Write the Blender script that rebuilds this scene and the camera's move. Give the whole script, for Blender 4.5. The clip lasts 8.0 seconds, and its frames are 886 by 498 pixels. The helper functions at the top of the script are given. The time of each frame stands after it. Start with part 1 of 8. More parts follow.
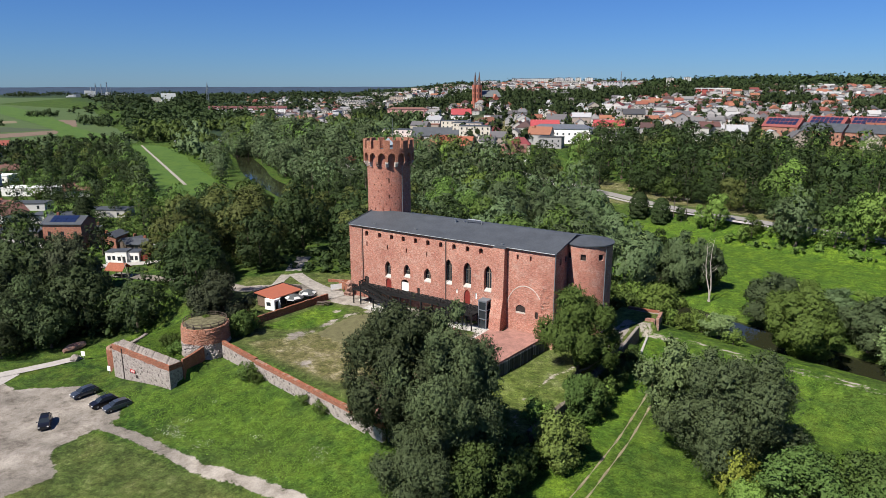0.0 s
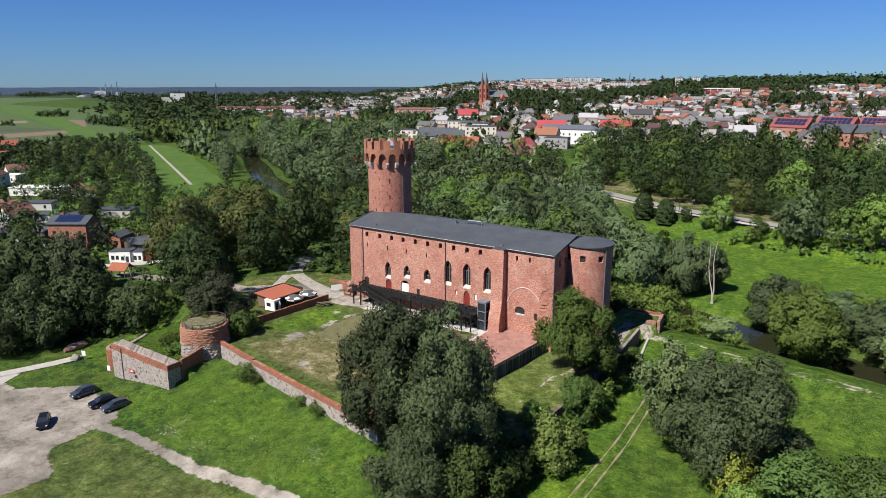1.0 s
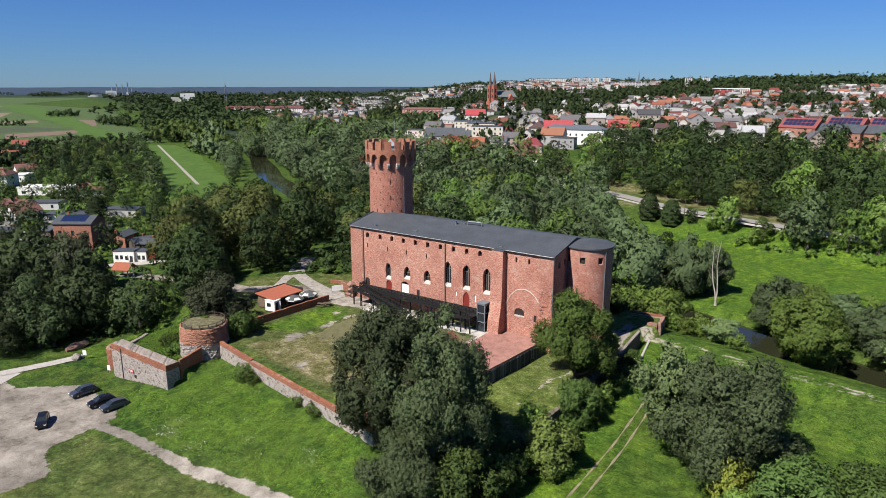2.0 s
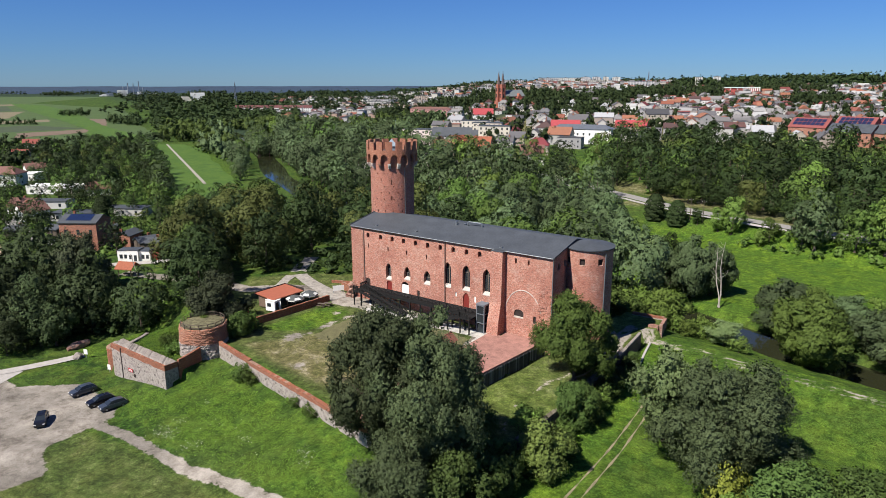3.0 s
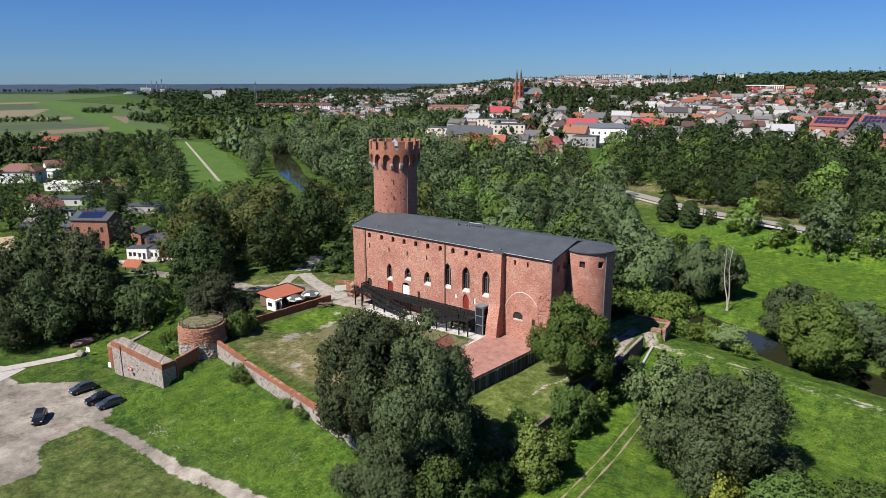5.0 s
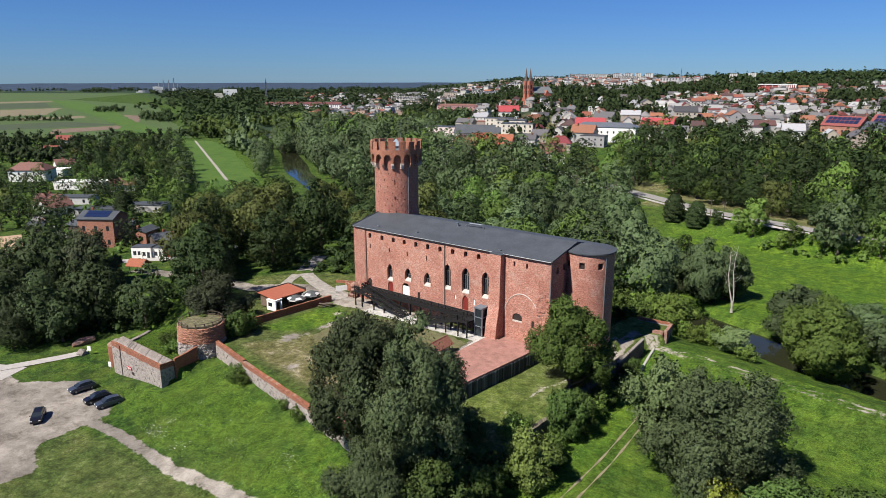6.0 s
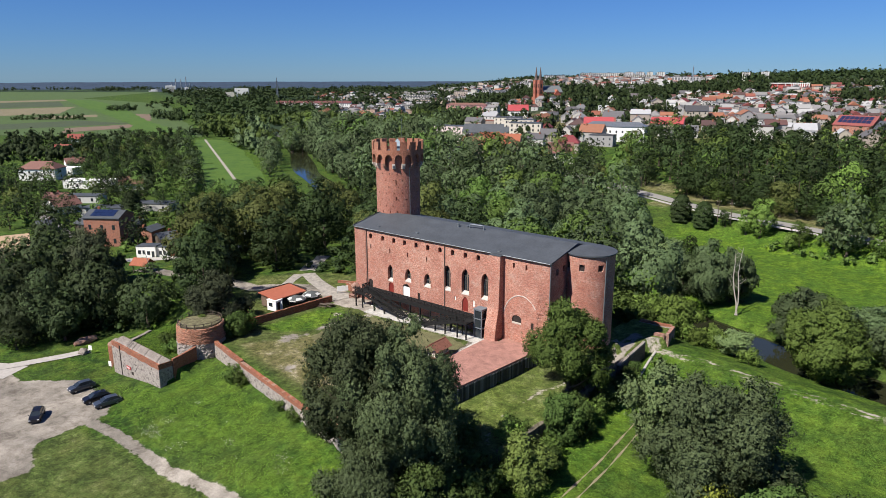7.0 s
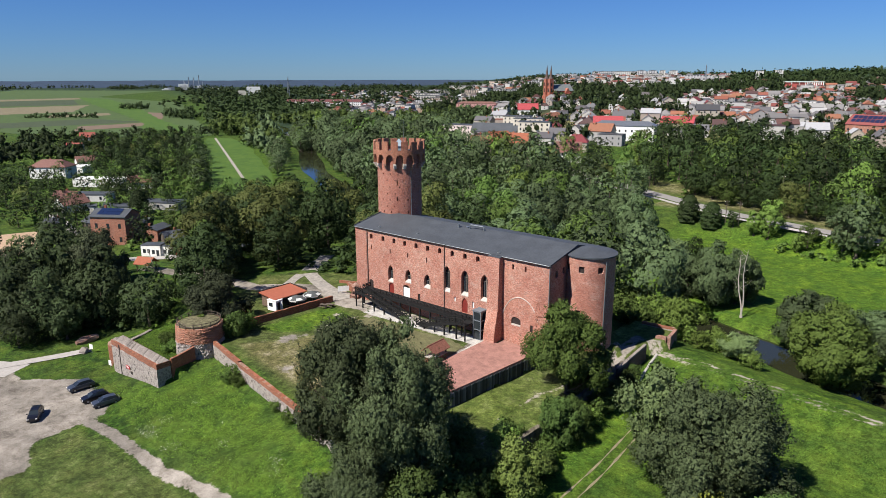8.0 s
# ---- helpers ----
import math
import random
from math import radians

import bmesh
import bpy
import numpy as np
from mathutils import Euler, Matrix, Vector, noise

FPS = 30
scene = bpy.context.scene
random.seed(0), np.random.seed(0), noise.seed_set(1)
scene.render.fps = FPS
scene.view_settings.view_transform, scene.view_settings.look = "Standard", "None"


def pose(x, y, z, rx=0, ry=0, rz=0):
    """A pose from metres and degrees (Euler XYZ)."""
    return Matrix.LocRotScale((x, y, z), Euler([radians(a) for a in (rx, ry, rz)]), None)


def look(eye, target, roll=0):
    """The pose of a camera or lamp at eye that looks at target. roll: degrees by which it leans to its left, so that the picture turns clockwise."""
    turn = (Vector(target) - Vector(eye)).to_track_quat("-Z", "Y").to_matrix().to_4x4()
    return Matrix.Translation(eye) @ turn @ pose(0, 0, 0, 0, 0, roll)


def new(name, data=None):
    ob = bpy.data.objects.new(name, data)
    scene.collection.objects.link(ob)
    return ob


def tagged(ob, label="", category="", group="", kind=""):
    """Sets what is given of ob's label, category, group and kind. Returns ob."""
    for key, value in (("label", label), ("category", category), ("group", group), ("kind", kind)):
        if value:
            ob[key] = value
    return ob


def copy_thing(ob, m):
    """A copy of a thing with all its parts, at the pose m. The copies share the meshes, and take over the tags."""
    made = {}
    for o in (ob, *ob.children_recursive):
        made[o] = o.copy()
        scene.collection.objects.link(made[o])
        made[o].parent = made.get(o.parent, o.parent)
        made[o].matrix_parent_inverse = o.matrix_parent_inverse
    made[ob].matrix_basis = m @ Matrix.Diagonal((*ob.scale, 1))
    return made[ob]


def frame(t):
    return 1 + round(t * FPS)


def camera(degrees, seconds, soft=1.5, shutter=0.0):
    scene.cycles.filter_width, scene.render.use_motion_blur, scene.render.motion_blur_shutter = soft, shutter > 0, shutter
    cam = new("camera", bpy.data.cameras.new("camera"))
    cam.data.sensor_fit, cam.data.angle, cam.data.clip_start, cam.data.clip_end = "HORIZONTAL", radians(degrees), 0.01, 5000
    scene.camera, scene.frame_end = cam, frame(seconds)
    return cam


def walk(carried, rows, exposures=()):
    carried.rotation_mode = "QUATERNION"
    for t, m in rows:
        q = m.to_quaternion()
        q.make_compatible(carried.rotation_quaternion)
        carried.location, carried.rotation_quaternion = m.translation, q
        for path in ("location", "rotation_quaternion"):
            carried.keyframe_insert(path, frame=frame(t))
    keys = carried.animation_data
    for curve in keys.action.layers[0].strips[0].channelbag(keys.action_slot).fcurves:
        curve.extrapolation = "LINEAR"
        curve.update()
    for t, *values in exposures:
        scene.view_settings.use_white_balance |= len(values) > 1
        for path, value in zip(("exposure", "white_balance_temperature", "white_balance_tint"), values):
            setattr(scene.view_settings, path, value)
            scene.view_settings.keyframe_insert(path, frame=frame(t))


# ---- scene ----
cam = camera(66.7, 8.0, soft=0.85)
METRES, EYE, TILT, LEAN, TURN = 16.75, 53.6, 3.0, 0.6, 33.6
ROWS = [
    (0.0, 0.0, 0.0, 0.0, 0.18, -16.82, -0.6),
    (0.5, 0.0516, 0.0108, 0.0032, 0.54, -16.82, -0.58),
    (1.0, 0.1041, 0.0232, 0.0066, 0.9, -16.82, -0.56),
    (1.5, 0.1574, 0.0358, 0.0101, 1.28, -16.82, -0.54),
    (3.0, 0.323, 0.0826, 0.0251, 2.47, -16.91, -0.46),
    (3.5, 0.3795, 0.1015, 0.0299, 2.89, -16.97, -0.43),
    (4.0, 0.4376, 0.1215, 0.0347, 3.31, -17.01, -0.4),
    (4.5, 0.4964, 0.1431, 0.0404, 3.75, -17.07, -0.37),
    (6.0, 0.6783, 0.2176, 0.0575, 5.1, -17.22, -0.28),
    (6.5, 0.7414, 0.2462, 0.0633, 5.57, -17.28, -0.24),
    (7.0, 0.802, 0.276, 0.0696, 6.04, -17.32, -0.21),
    (7.5, 0.8662, 0.3084, 0.0762, 6.53, -17.38, -0.18),
    (8.0, 0.9315, 0.3431, 0.0828, 7.03, -17.45, -0.15),
]
walk(cam, [(t, pose(0, 0, EYE, TILT, LEAN, TURN) @ pose(METRES * x, METRES * y, METRES * z, 90 + pitch, roll, yaw)) for t, x, y, z, yaw, pitch, roll in ROWS])

# ---- light ----
SUN_AZ, SUN_EL = 194.0, 50.0
world = bpy.data.worlds.new("sky")
scene.world = world
world.use_nodes = True
wn = world.node_tree.nodes
sky = wn.new("ShaderNodeTexSky")
sky.sky_type = "NISHITA"
sky.sun_disc = False
sky.sun_elevation, sky.sun_rotation = radians(SUN_EL), radians(SUN_AZ)
sky.altitude, sky.air_density, sky.dust_density, sky.ozone_density = 60, 1.0, 0.0, 5.0
tint = wn.new("ShaderNodeMix")
tint.data_type, tint.blend_type = "RGBA", "MULTIPLY"
tint.inputs[0].default_value = 1.0
tint.inputs[7].default_value = (0.338, 0.582, 1.05, 1)
world.node_tree.links.new(sky.outputs[0], tint.inputs[6])
world.node_tree.links.new(tint.outputs[2], wn["Background"].inputs["Color"])
wn["Background"].inputs["Strength"].default_value = 0.05
sun = new("sun", bpy.data.lights.new("sun", "SUN"))
sun.data.energy, sun.data.angle, sun.data.color = 5.0, radians(0.53), (1.0, 0.95, 0.87)
sun_dir = Vector((math.sin(radians(SUN_AZ)) * math.cos(radians(SUN_EL)), math.cos(radians(SUN_AZ)) * math.cos(radians(SUN_EL)), math.sin(radians(SUN_EL))))
sun.matrix_world = look(sun_dir * 300, (0, 0, 0))
scene.view_settings.exposure = 0.80

# ---- materials ----


def mix_rgb(nt, fac, a, b, mode="MIX"):
    n = nt.nodes.new("ShaderNodeMix")
    n.data_type, n.blend_type = "RGBA", mode
    for sock, val in ((n.inputs[0], fac), (n.inputs[6], a), (n.inputs[7], b)):
        if hasattr(val, "is_linked"):
            nt.links.new(val, sock)
        elif isinstance(val, (int, float)):
            sock.default_value = val
        else:
            sock.default_value = (*val[:3], 1)
    return n.outputs[2]


def maths(nt, op, a, b=0.5, clamp=False):
    n = nt.nodes.new("ShaderNodeMath")
    n.operation, n.use_clamp = op, clamp
    for sock, val in ((n.inputs[0], a), (n.inputs[1], b)):
        if hasattr(val, "is_linked"):
            nt.links.new(val, sock)
        else:
            sock.default_value = val
    return n.outputs[0]


def noise_tex(nt, scale, detail=4, vec=None, rough=0.6):
    n = nt.nodes.new("ShaderNodeTexNoise")
    n.inputs["Scale"].default_value, n.inputs["Detail"].default_value, n.inputs["Roughness"].default_value = scale, detail, rough
    nt.links.new(vec if vec else nt.nodes["Texture Coordinate"].outputs["Object"], n.inputs["Vector"])
    return n.outputs["Fac"]


def ramp(nt, fac, *stops):
    n = nt.nodes.new("ShaderNodeValToRGB")
    while len(n.color_ramp.elements) < len(stops):
        n.color_ramp.elements.new(0.5)
    for e, (p, c) in zip(n.color_ramp.elements, stops):
        e.position, e.color = p, (*c, 1) if not isinstance(c, (int, float)) else (c, c, c, 1)
    nt.links.new(fac, n.inputs[0])
    return n.outputs[0]


def material(name, roughness=0.8, metallic=0.0):
    m = bpy.data.materials.new(name)
    m.use_nodes = True
    nt = m.node_tree
    tc = nt.nodes.new("ShaderNodeTexCoord")
    b = nt.nodes["Principled BSDF"]
    b.inputs["Roughness"].default_value, b.inputs["Metallic"].default_value = roughness, metallic
    b.inputs["Specular IOR Level"].default_value = 0.3
    return m, nt, b


def bump(nt, b, height, strength=0.5, dist=0.05):
    n = nt.nodes.new("ShaderNodeBump")
    n.inputs["Strength"].default_value, n.inputs["Distance"].default_value = strength, dist
    nt.links.new(height, n.inputs["Height"])
    nt.links.new(n.outputs[0], b.inputs["Normal"])


def plain(name, colour, roughness=0.7, metallic=0.0, vary=0.25, scale=1.5):
    m, nt, b = material(name, roughness, metallic)
    dark, light = [c * (1 - vary) for c in colour], [min(1, c * (1 + vary)) for c in colour]
    f = mix_rgb(nt, 0.5, noise_tex(nt, scale), noise_tex(nt, scale * 9, 3))
    nt.links.new(ramp(nt, f, (0.38, dark), (0.62, light)), b.inputs["Base Color"])
    return m


def wall_coords(nt):
    """u along the wall, v up: one scale for walls that face any way."""
    tc = nt.nodes["Texture Coordinate"]
    sep = nt.nodes.new("ShaderNodeSeparateXYZ")
    nt.links.new(tc.outputs["Object"], sep.inputs[0])
    com = nt.nodes.new("ShaderNodeCombineXYZ")
    nt.links.new(maths(nt, "ADD", sep.outputs[0], sep.outputs[1]), com.inputs[0])
    nt.links.new(sep.outputs[2], com.inputs[1])
    return com.outputs[0]


def brick_material(name, c1, c2, mortar, stain, wear=0.5, pale=0.5):
    m, nt, b = material(name, 0.9)
    uv = wall_coords(nt)
    t = nt.nodes.new("ShaderNodeTexBrick")
    nt.links.new(uv, t.inputs["Vector"])
    t.inputs["Color1"].default_value, t.inputs["Color2"].default_value, t.inputs["Mortar"].default_value = (*c1, 1), (*c2, 1), (*mortar, 1)
    for key, val in (("Scale", 1.0), ("Mortar Size", 0.012), ("Mortar Smooth", 0.2), ("Bias", 0.0), ("Brick Width", 0.31), ("Row Height", 0.11)):
        t.inputs[key].default_value = val
    big = noise_tex(nt, 0.16, 6, rough=0.7)
    fine = noise_tex(nt, 5.0, 5, rough=0.8)
    col = mix_rgb(nt, ramp(nt, big, (0.42, 0.0), (0.68, wear)), t.outputs["Color"], stain)
    col = mix_rgb(nt, ramp(nt, noise_tex(nt, 0.45, 7, rough=0.8), (0.52, 0.0), (0.7, pale)), col, mortar)
    col = mix_rgb(nt, 0.75, col, ramp(nt, fine, (0.36, 0.42), (0.62, 1.2)), "MULTIPLY")
    # rows of paler and darker courses
    mp = nt.nodes.new("ShaderNodeMapping")
    mp.inputs["Scale"].default_value = (1.3, 7.0, 1)
    nt.links.new(uv, mp.inputs[0])
    col = mix_rgb(nt, 0.6, col, ramp(nt, noise_tex(nt, 1.0, 5, mp.outputs[0], 0.7), (0.38, 0.42), (0.6, 1.12)), "MULTIPLY")
    nt.links.new(col, b.inputs["Base Color"])
    bump(nt, b, mix_rgb(nt, 0.5, t.outputs["Fac"], fine), 0.5, 0.05)
    return m


def stone_material(name, c1, c2, mortar, size=2.2):
    m, nt, b = material(name, 0.9)
    uv = wall_coords(nt)
    v = nt.nodes.new("ShaderNodeTexVoronoi")
    v.inputs["Scale"].default_value = size
    nt.links.new(uv, v.inputs["Vector"])
    e = nt.nodes.new("ShaderNodeTexVoronoi")
    e.feature = "DISTANCE_TO_EDGE"
    e.inputs["Scale"].default_value = size
    nt.links.new(uv, e.inputs["Vector"])
    sep = nt.nodes.new("ShaderNodeSeparateColor")
    nt.links.new(v.outputs["Color"], sep.inputs[0])
    col = ramp(nt, sep.outputs[0], (0.0, c1), (0.6, c2), (1.0, [c * 0.45 for c in c1]))
    col = mix_rgb(nt, ramp(nt, e.outputs["Distance"], (0.02, 1.0), (0.12, 0.0)), col, mortar)
    col = mix_rgb(nt, 0.5, col, ramp(nt, noise_tex(nt, 1.2, 6, rough=0.75), (0.3, 0.5), (0.7, 1.0)), "MULTIPLY")
    nt.links.new(col, b.inputs["Base Color"])
    bump(nt, b, ramp(nt, e.outputs["Distance"], (0.0, 0.0), (0.2, 1.0)), 0.8, 0.08)
    return m


def leaf_material(name, dark, light, warm=0.15):
    m, nt, b = material(name, 0.7)
    b.inputs["Specular IOR Level"].default_value = 0.12
    geo = nt.nodes.new("ShaderNodeNewGeometry")
    info = nt.nodes.new("ShaderNodeObjectInfo")
    soft = [a * 0.5 + b * 0.48 for a, b in zip(dark, light)]
    col = ramp(nt, geo.outputs["Random Per Island"], (0.0, soft), (0.75, [c * 0.92 for c in light]), (1.0, [c * 1.05 for c in light]))
    hue = nt.nodes.new("ShaderNodeHueSaturation")
    nt.links.new(maths(nt, "MULTIPLY_ADD", info.outputs["Random"], warm * 0.16), hue.inputs["Hue"])
    hue.inputs["Hue"].links[0].from_node.inputs[2].default_value = 0.5 - warm * 0.06
    nt.links.new(maths(nt, "MULTIPLY_ADD", info.outputs["Random"], 0.75), hue.inputs["Value"])
    hue.inputs["Value"].links[0].from_node.inputs[2].default_value = 0.62
    nt.links.new(col, hue.inputs["Color"])
    patch = noise_tex(nt, 0.5, 3)
    col = mix_rgb(nt, 0.4, hue.outputs[0], ramp(nt, patch, (0.36, 0.5), (0.64, 1.0)), "MULTIPLY")
    fine = noise_tex(nt, 2.6, 4, rough=0.75)
    col = mix_rgb(nt, 0.3, col, ramp(nt, fine, (0.38, 0.35), (0.6, 1.0)), "MULTIPLY")
    nt.links.new(col, b.inputs["Base Color"])
    tr = nt.nodes.new("ShaderNodeBsdfTranslucent")
    nt.links.new(col, tr.inputs["Color"])
    mx = nt.nodes.new("ShaderNodeMixShader")
    mx.inputs[0].default_value = 0.1
    nt.links.new(b.outputs[0], mx.inputs[1])
    nt.links.new(tr.outputs[0], mx.inputs[2])
    nt.links.new(mx.outputs[0], nt.nodes["Material Output"].inputs["Surface"])
    return m


BRICK = brick_material("castle_brick", (0.407, 0.151, 0.102), (0.554, 0.252, 0.184), (0.554, 0.399, 0.326), (0.277, 0.09, 0.065), 0.6, 0.7)
BRICK_TOWER = brick_material("tower_brick", (0.376, 0.132, 0.088), (0.48, 0.204, 0.148), (0.44, 0.296, 0.232), (0.24, 0.08, 0.06), 0.5, 0.45)
BRICK_ORANGE = brick_material("crown_brick", (0.376, 0.136, 0.08), (0.464, 0.2, 0.132), (0.36, 0.224, 0.152), (0.208, 0.072, 0.04), 0.4, 0.3)
BRICK_ROUGH = brick_material("old_brick", (0.304, 0.128, 0.088), (0.44, 0.24, 0.184), (0.4, 0.32, 0.264), (0.16, 0.08, 0.06), 0.7, 0.9)
BRICK_LOW = brick_material("wall_brick", (0.279, 0.09, 0.049), (0.344, 0.123, 0.066), (0.328, 0.205, 0.148), (0.164, 0.066, 0.041), 0.6, 0.25)
STONE = stone_material("field_stone", (0.238, 0.198, 0.18), (0.36, 0.317, 0.288), (0.374, 0.331, 0.302))
STONE_DARK = stone_material("dark_stone", (0.195, 0.165, 0.15), (0.3, 0.262, 0.232), (0.262, 0.225, 0.195), 1.6)
MOSSY = stone_material("mossy_stone", (0.085, 0.07, 0.05), (0.17, 0.145, 0.115), (0.12, 0.1, 0.07), 1.6)
ROOFING = plain("roof_felt", (0.053, 0.059, 0.068), 0.65, vary=0.2, scale=0.35)
METAL = plain("grey_metal", (0.255, 0.272, 0.289), 0.45, 0.7)
BLACK_WOOD = plain("black_stained_wood", (0.009, 0.0088, 0.009), 0.9)
# near-black: paints the shade inside openings, also colours tyres and kiosk parapets
SHADE_AND_BLACK = plain("dark_interior", (0.03, 0.022, 0.02), 0.9)
WHITE = plain("white_paint", (0.72, 0.71, 0.68), 0.6, vary=0.08)
LIME = plain("lime_mortar", (0.432, 0.382, 0.338), 0.9)
RED_DOOR = plain("red_door_paint", (0.17, 0.026, 0.02), 0.5)
GLASS, _nt, _b = material("window_glass", 0.08)
_b.inputs["Base Color"].default_value = (0.02, 0.025, 0.03, 1)
_b.inputs["Specular IOR Level"].default_value = 0.6
TERRACE = plain("red_paving", (0.266, 0.137, 0.112), 0.9, vary=0.3, scale=0.8)
RED_TILE = plain("red_roof_tile", (0.248, 0.08, 0.044), 0.8, vary=0.25, scale=2)
ASPHALT = plain("asphalt", (0.216, 0.204, 0.192), 1.0, vary=0.15)
PATH = plain("concrete_path", (0.327, 0.304, 0.281), 0.9, vary=0.15, scale=0.8)
BARK = plain("bark", (0.09, 0.07, 0.055), 0.95, vary=0.4, scale=3)
DEADWOOD = plain("dead_wood", (0.3, 0.275, 0.24), 0.9, vary=0.2, scale=3)
LEAF = leaf_material("leaf_green", (0.0618, 0.1047, 0.022), (0.1087, 0.1672, 0.0372), 0.15)
LEAF_DARK = leaf_material("leaf_dark", (0.0214, 0.0363, 0.011), (0.0399, 0.0629, 0.0196), 0.1)
LEAF_WILLOW = leaf_material("leaf_willow", (0.0626, 0.0935, 0.0378), (0.1026, 0.1441, 0.0632), 0.1)
LEAF_DEEP = leaf_material("leaf_deep", (0.027, 0.0413, 0.0165), (0.0562, 0.0788, 0.03), 0.1)
LEAF_SILVER = leaf_material("leaf_silver", (0.11, 0.165, 0.06), (0.185, 0.25, 0.1), 0.05)
LEAF_GREAT = leaf_material("leaf_great", (0.045, 0.063, 0.025), (0.086, 0.113, 0.05), 0.08)
LEAF_LIGHT = leaf_material("leaf_light", (0.0994, 0.1584, 0.0291), (0.1606, 0.2358, 0.0487), 0.15)
LEAF_MID = leaf_material("leaf_mid", (0.043, 0.073, 0.018), (0.078, 0.12, 0.03), 0.12)
LEAF_OLIVE = leaf_material("leaf_olive", (0.0694, 0.085, 0.0234), (0.1133, 0.1294, 0.0362), 0.12)


def random_ramp_material(name, *colours, rough=0.8):
    """One colour for each thing, taken by chance from the list."""
    m, nt, b = material(name, rough)
    info = nt.nodes.new("ShaderNodeObjectInfo")
    r = nt.nodes.new("ShaderNodeValToRGB")
    r.color_ramp.interpolation = "CONSTANT"
    while len(r.color_ramp.elements) < len(colours):
        r.color_ramp.elements.new(0.5)
    for i, c in enumerate(colours):
        r.color_ramp.elements[i].position, r.color_ramp.elements[i].color = i / len(colours), (*c, 1)
    nt.links.new(info.outputs["Random"], r.inputs[0])
    nt.links.new(mix_rgb(nt, 0.35, r.outputs[0], ramp(nt, noise_tex(nt, 0.8, 4), (0.3, 0.6), (0.7, 1.0)), "MULTIPLY"), b.inputs["Base Color"])
    return m


PLASTER = random_ramp_material("town_plaster", (0.425, 0.408, 0.383), (0.468, 0.451, 0.425), (0.34, 0.327, 0.315), (0.383, 0.34, 0.281), (0.527, 0.518, 0.51), (0.306, 0.255, 0.221), (0.289, 0.281, 0.281), (0.51, 0.484, 0.442))
TOWN_ROOF = random_ramp_material("town_roof", (0.2, 0.07, 0.045), (0.17, 0.035, 0.04), (0.12, 0.118, 0.125), (0.1, 0.05, 0.045), (0.085, 0.08, 0.085), (0.23, 0.1, 0.06), (0.27, 0.27, 0.28), (0.07, 0.04, 0.038), (0.18, 0.172, 0.17), (0.1, 0.095, 0.1), (0.055, 0.055, 0.06), (0.33, 0.33, 0.34))
PLANK = random_ramp_material("weathered_boards", (0.045, 0.047, 0.052), (0.1, 0.105, 0.115), (0.03, 0.03, 0.033), (0.15, 0.155, 0.165), (0.06, 0.062, 0.066), rough=0.85)
FLATS = random_ramp_material("flats_plaster", (0.576, 0.56, 0.528), (0.528, 0.496, 0.44), (0.56, 0.528, 0.48), (0.496, 0.48, 0.48), (0.544, 0.44, 0.36))

# ---- mesh helpers ----


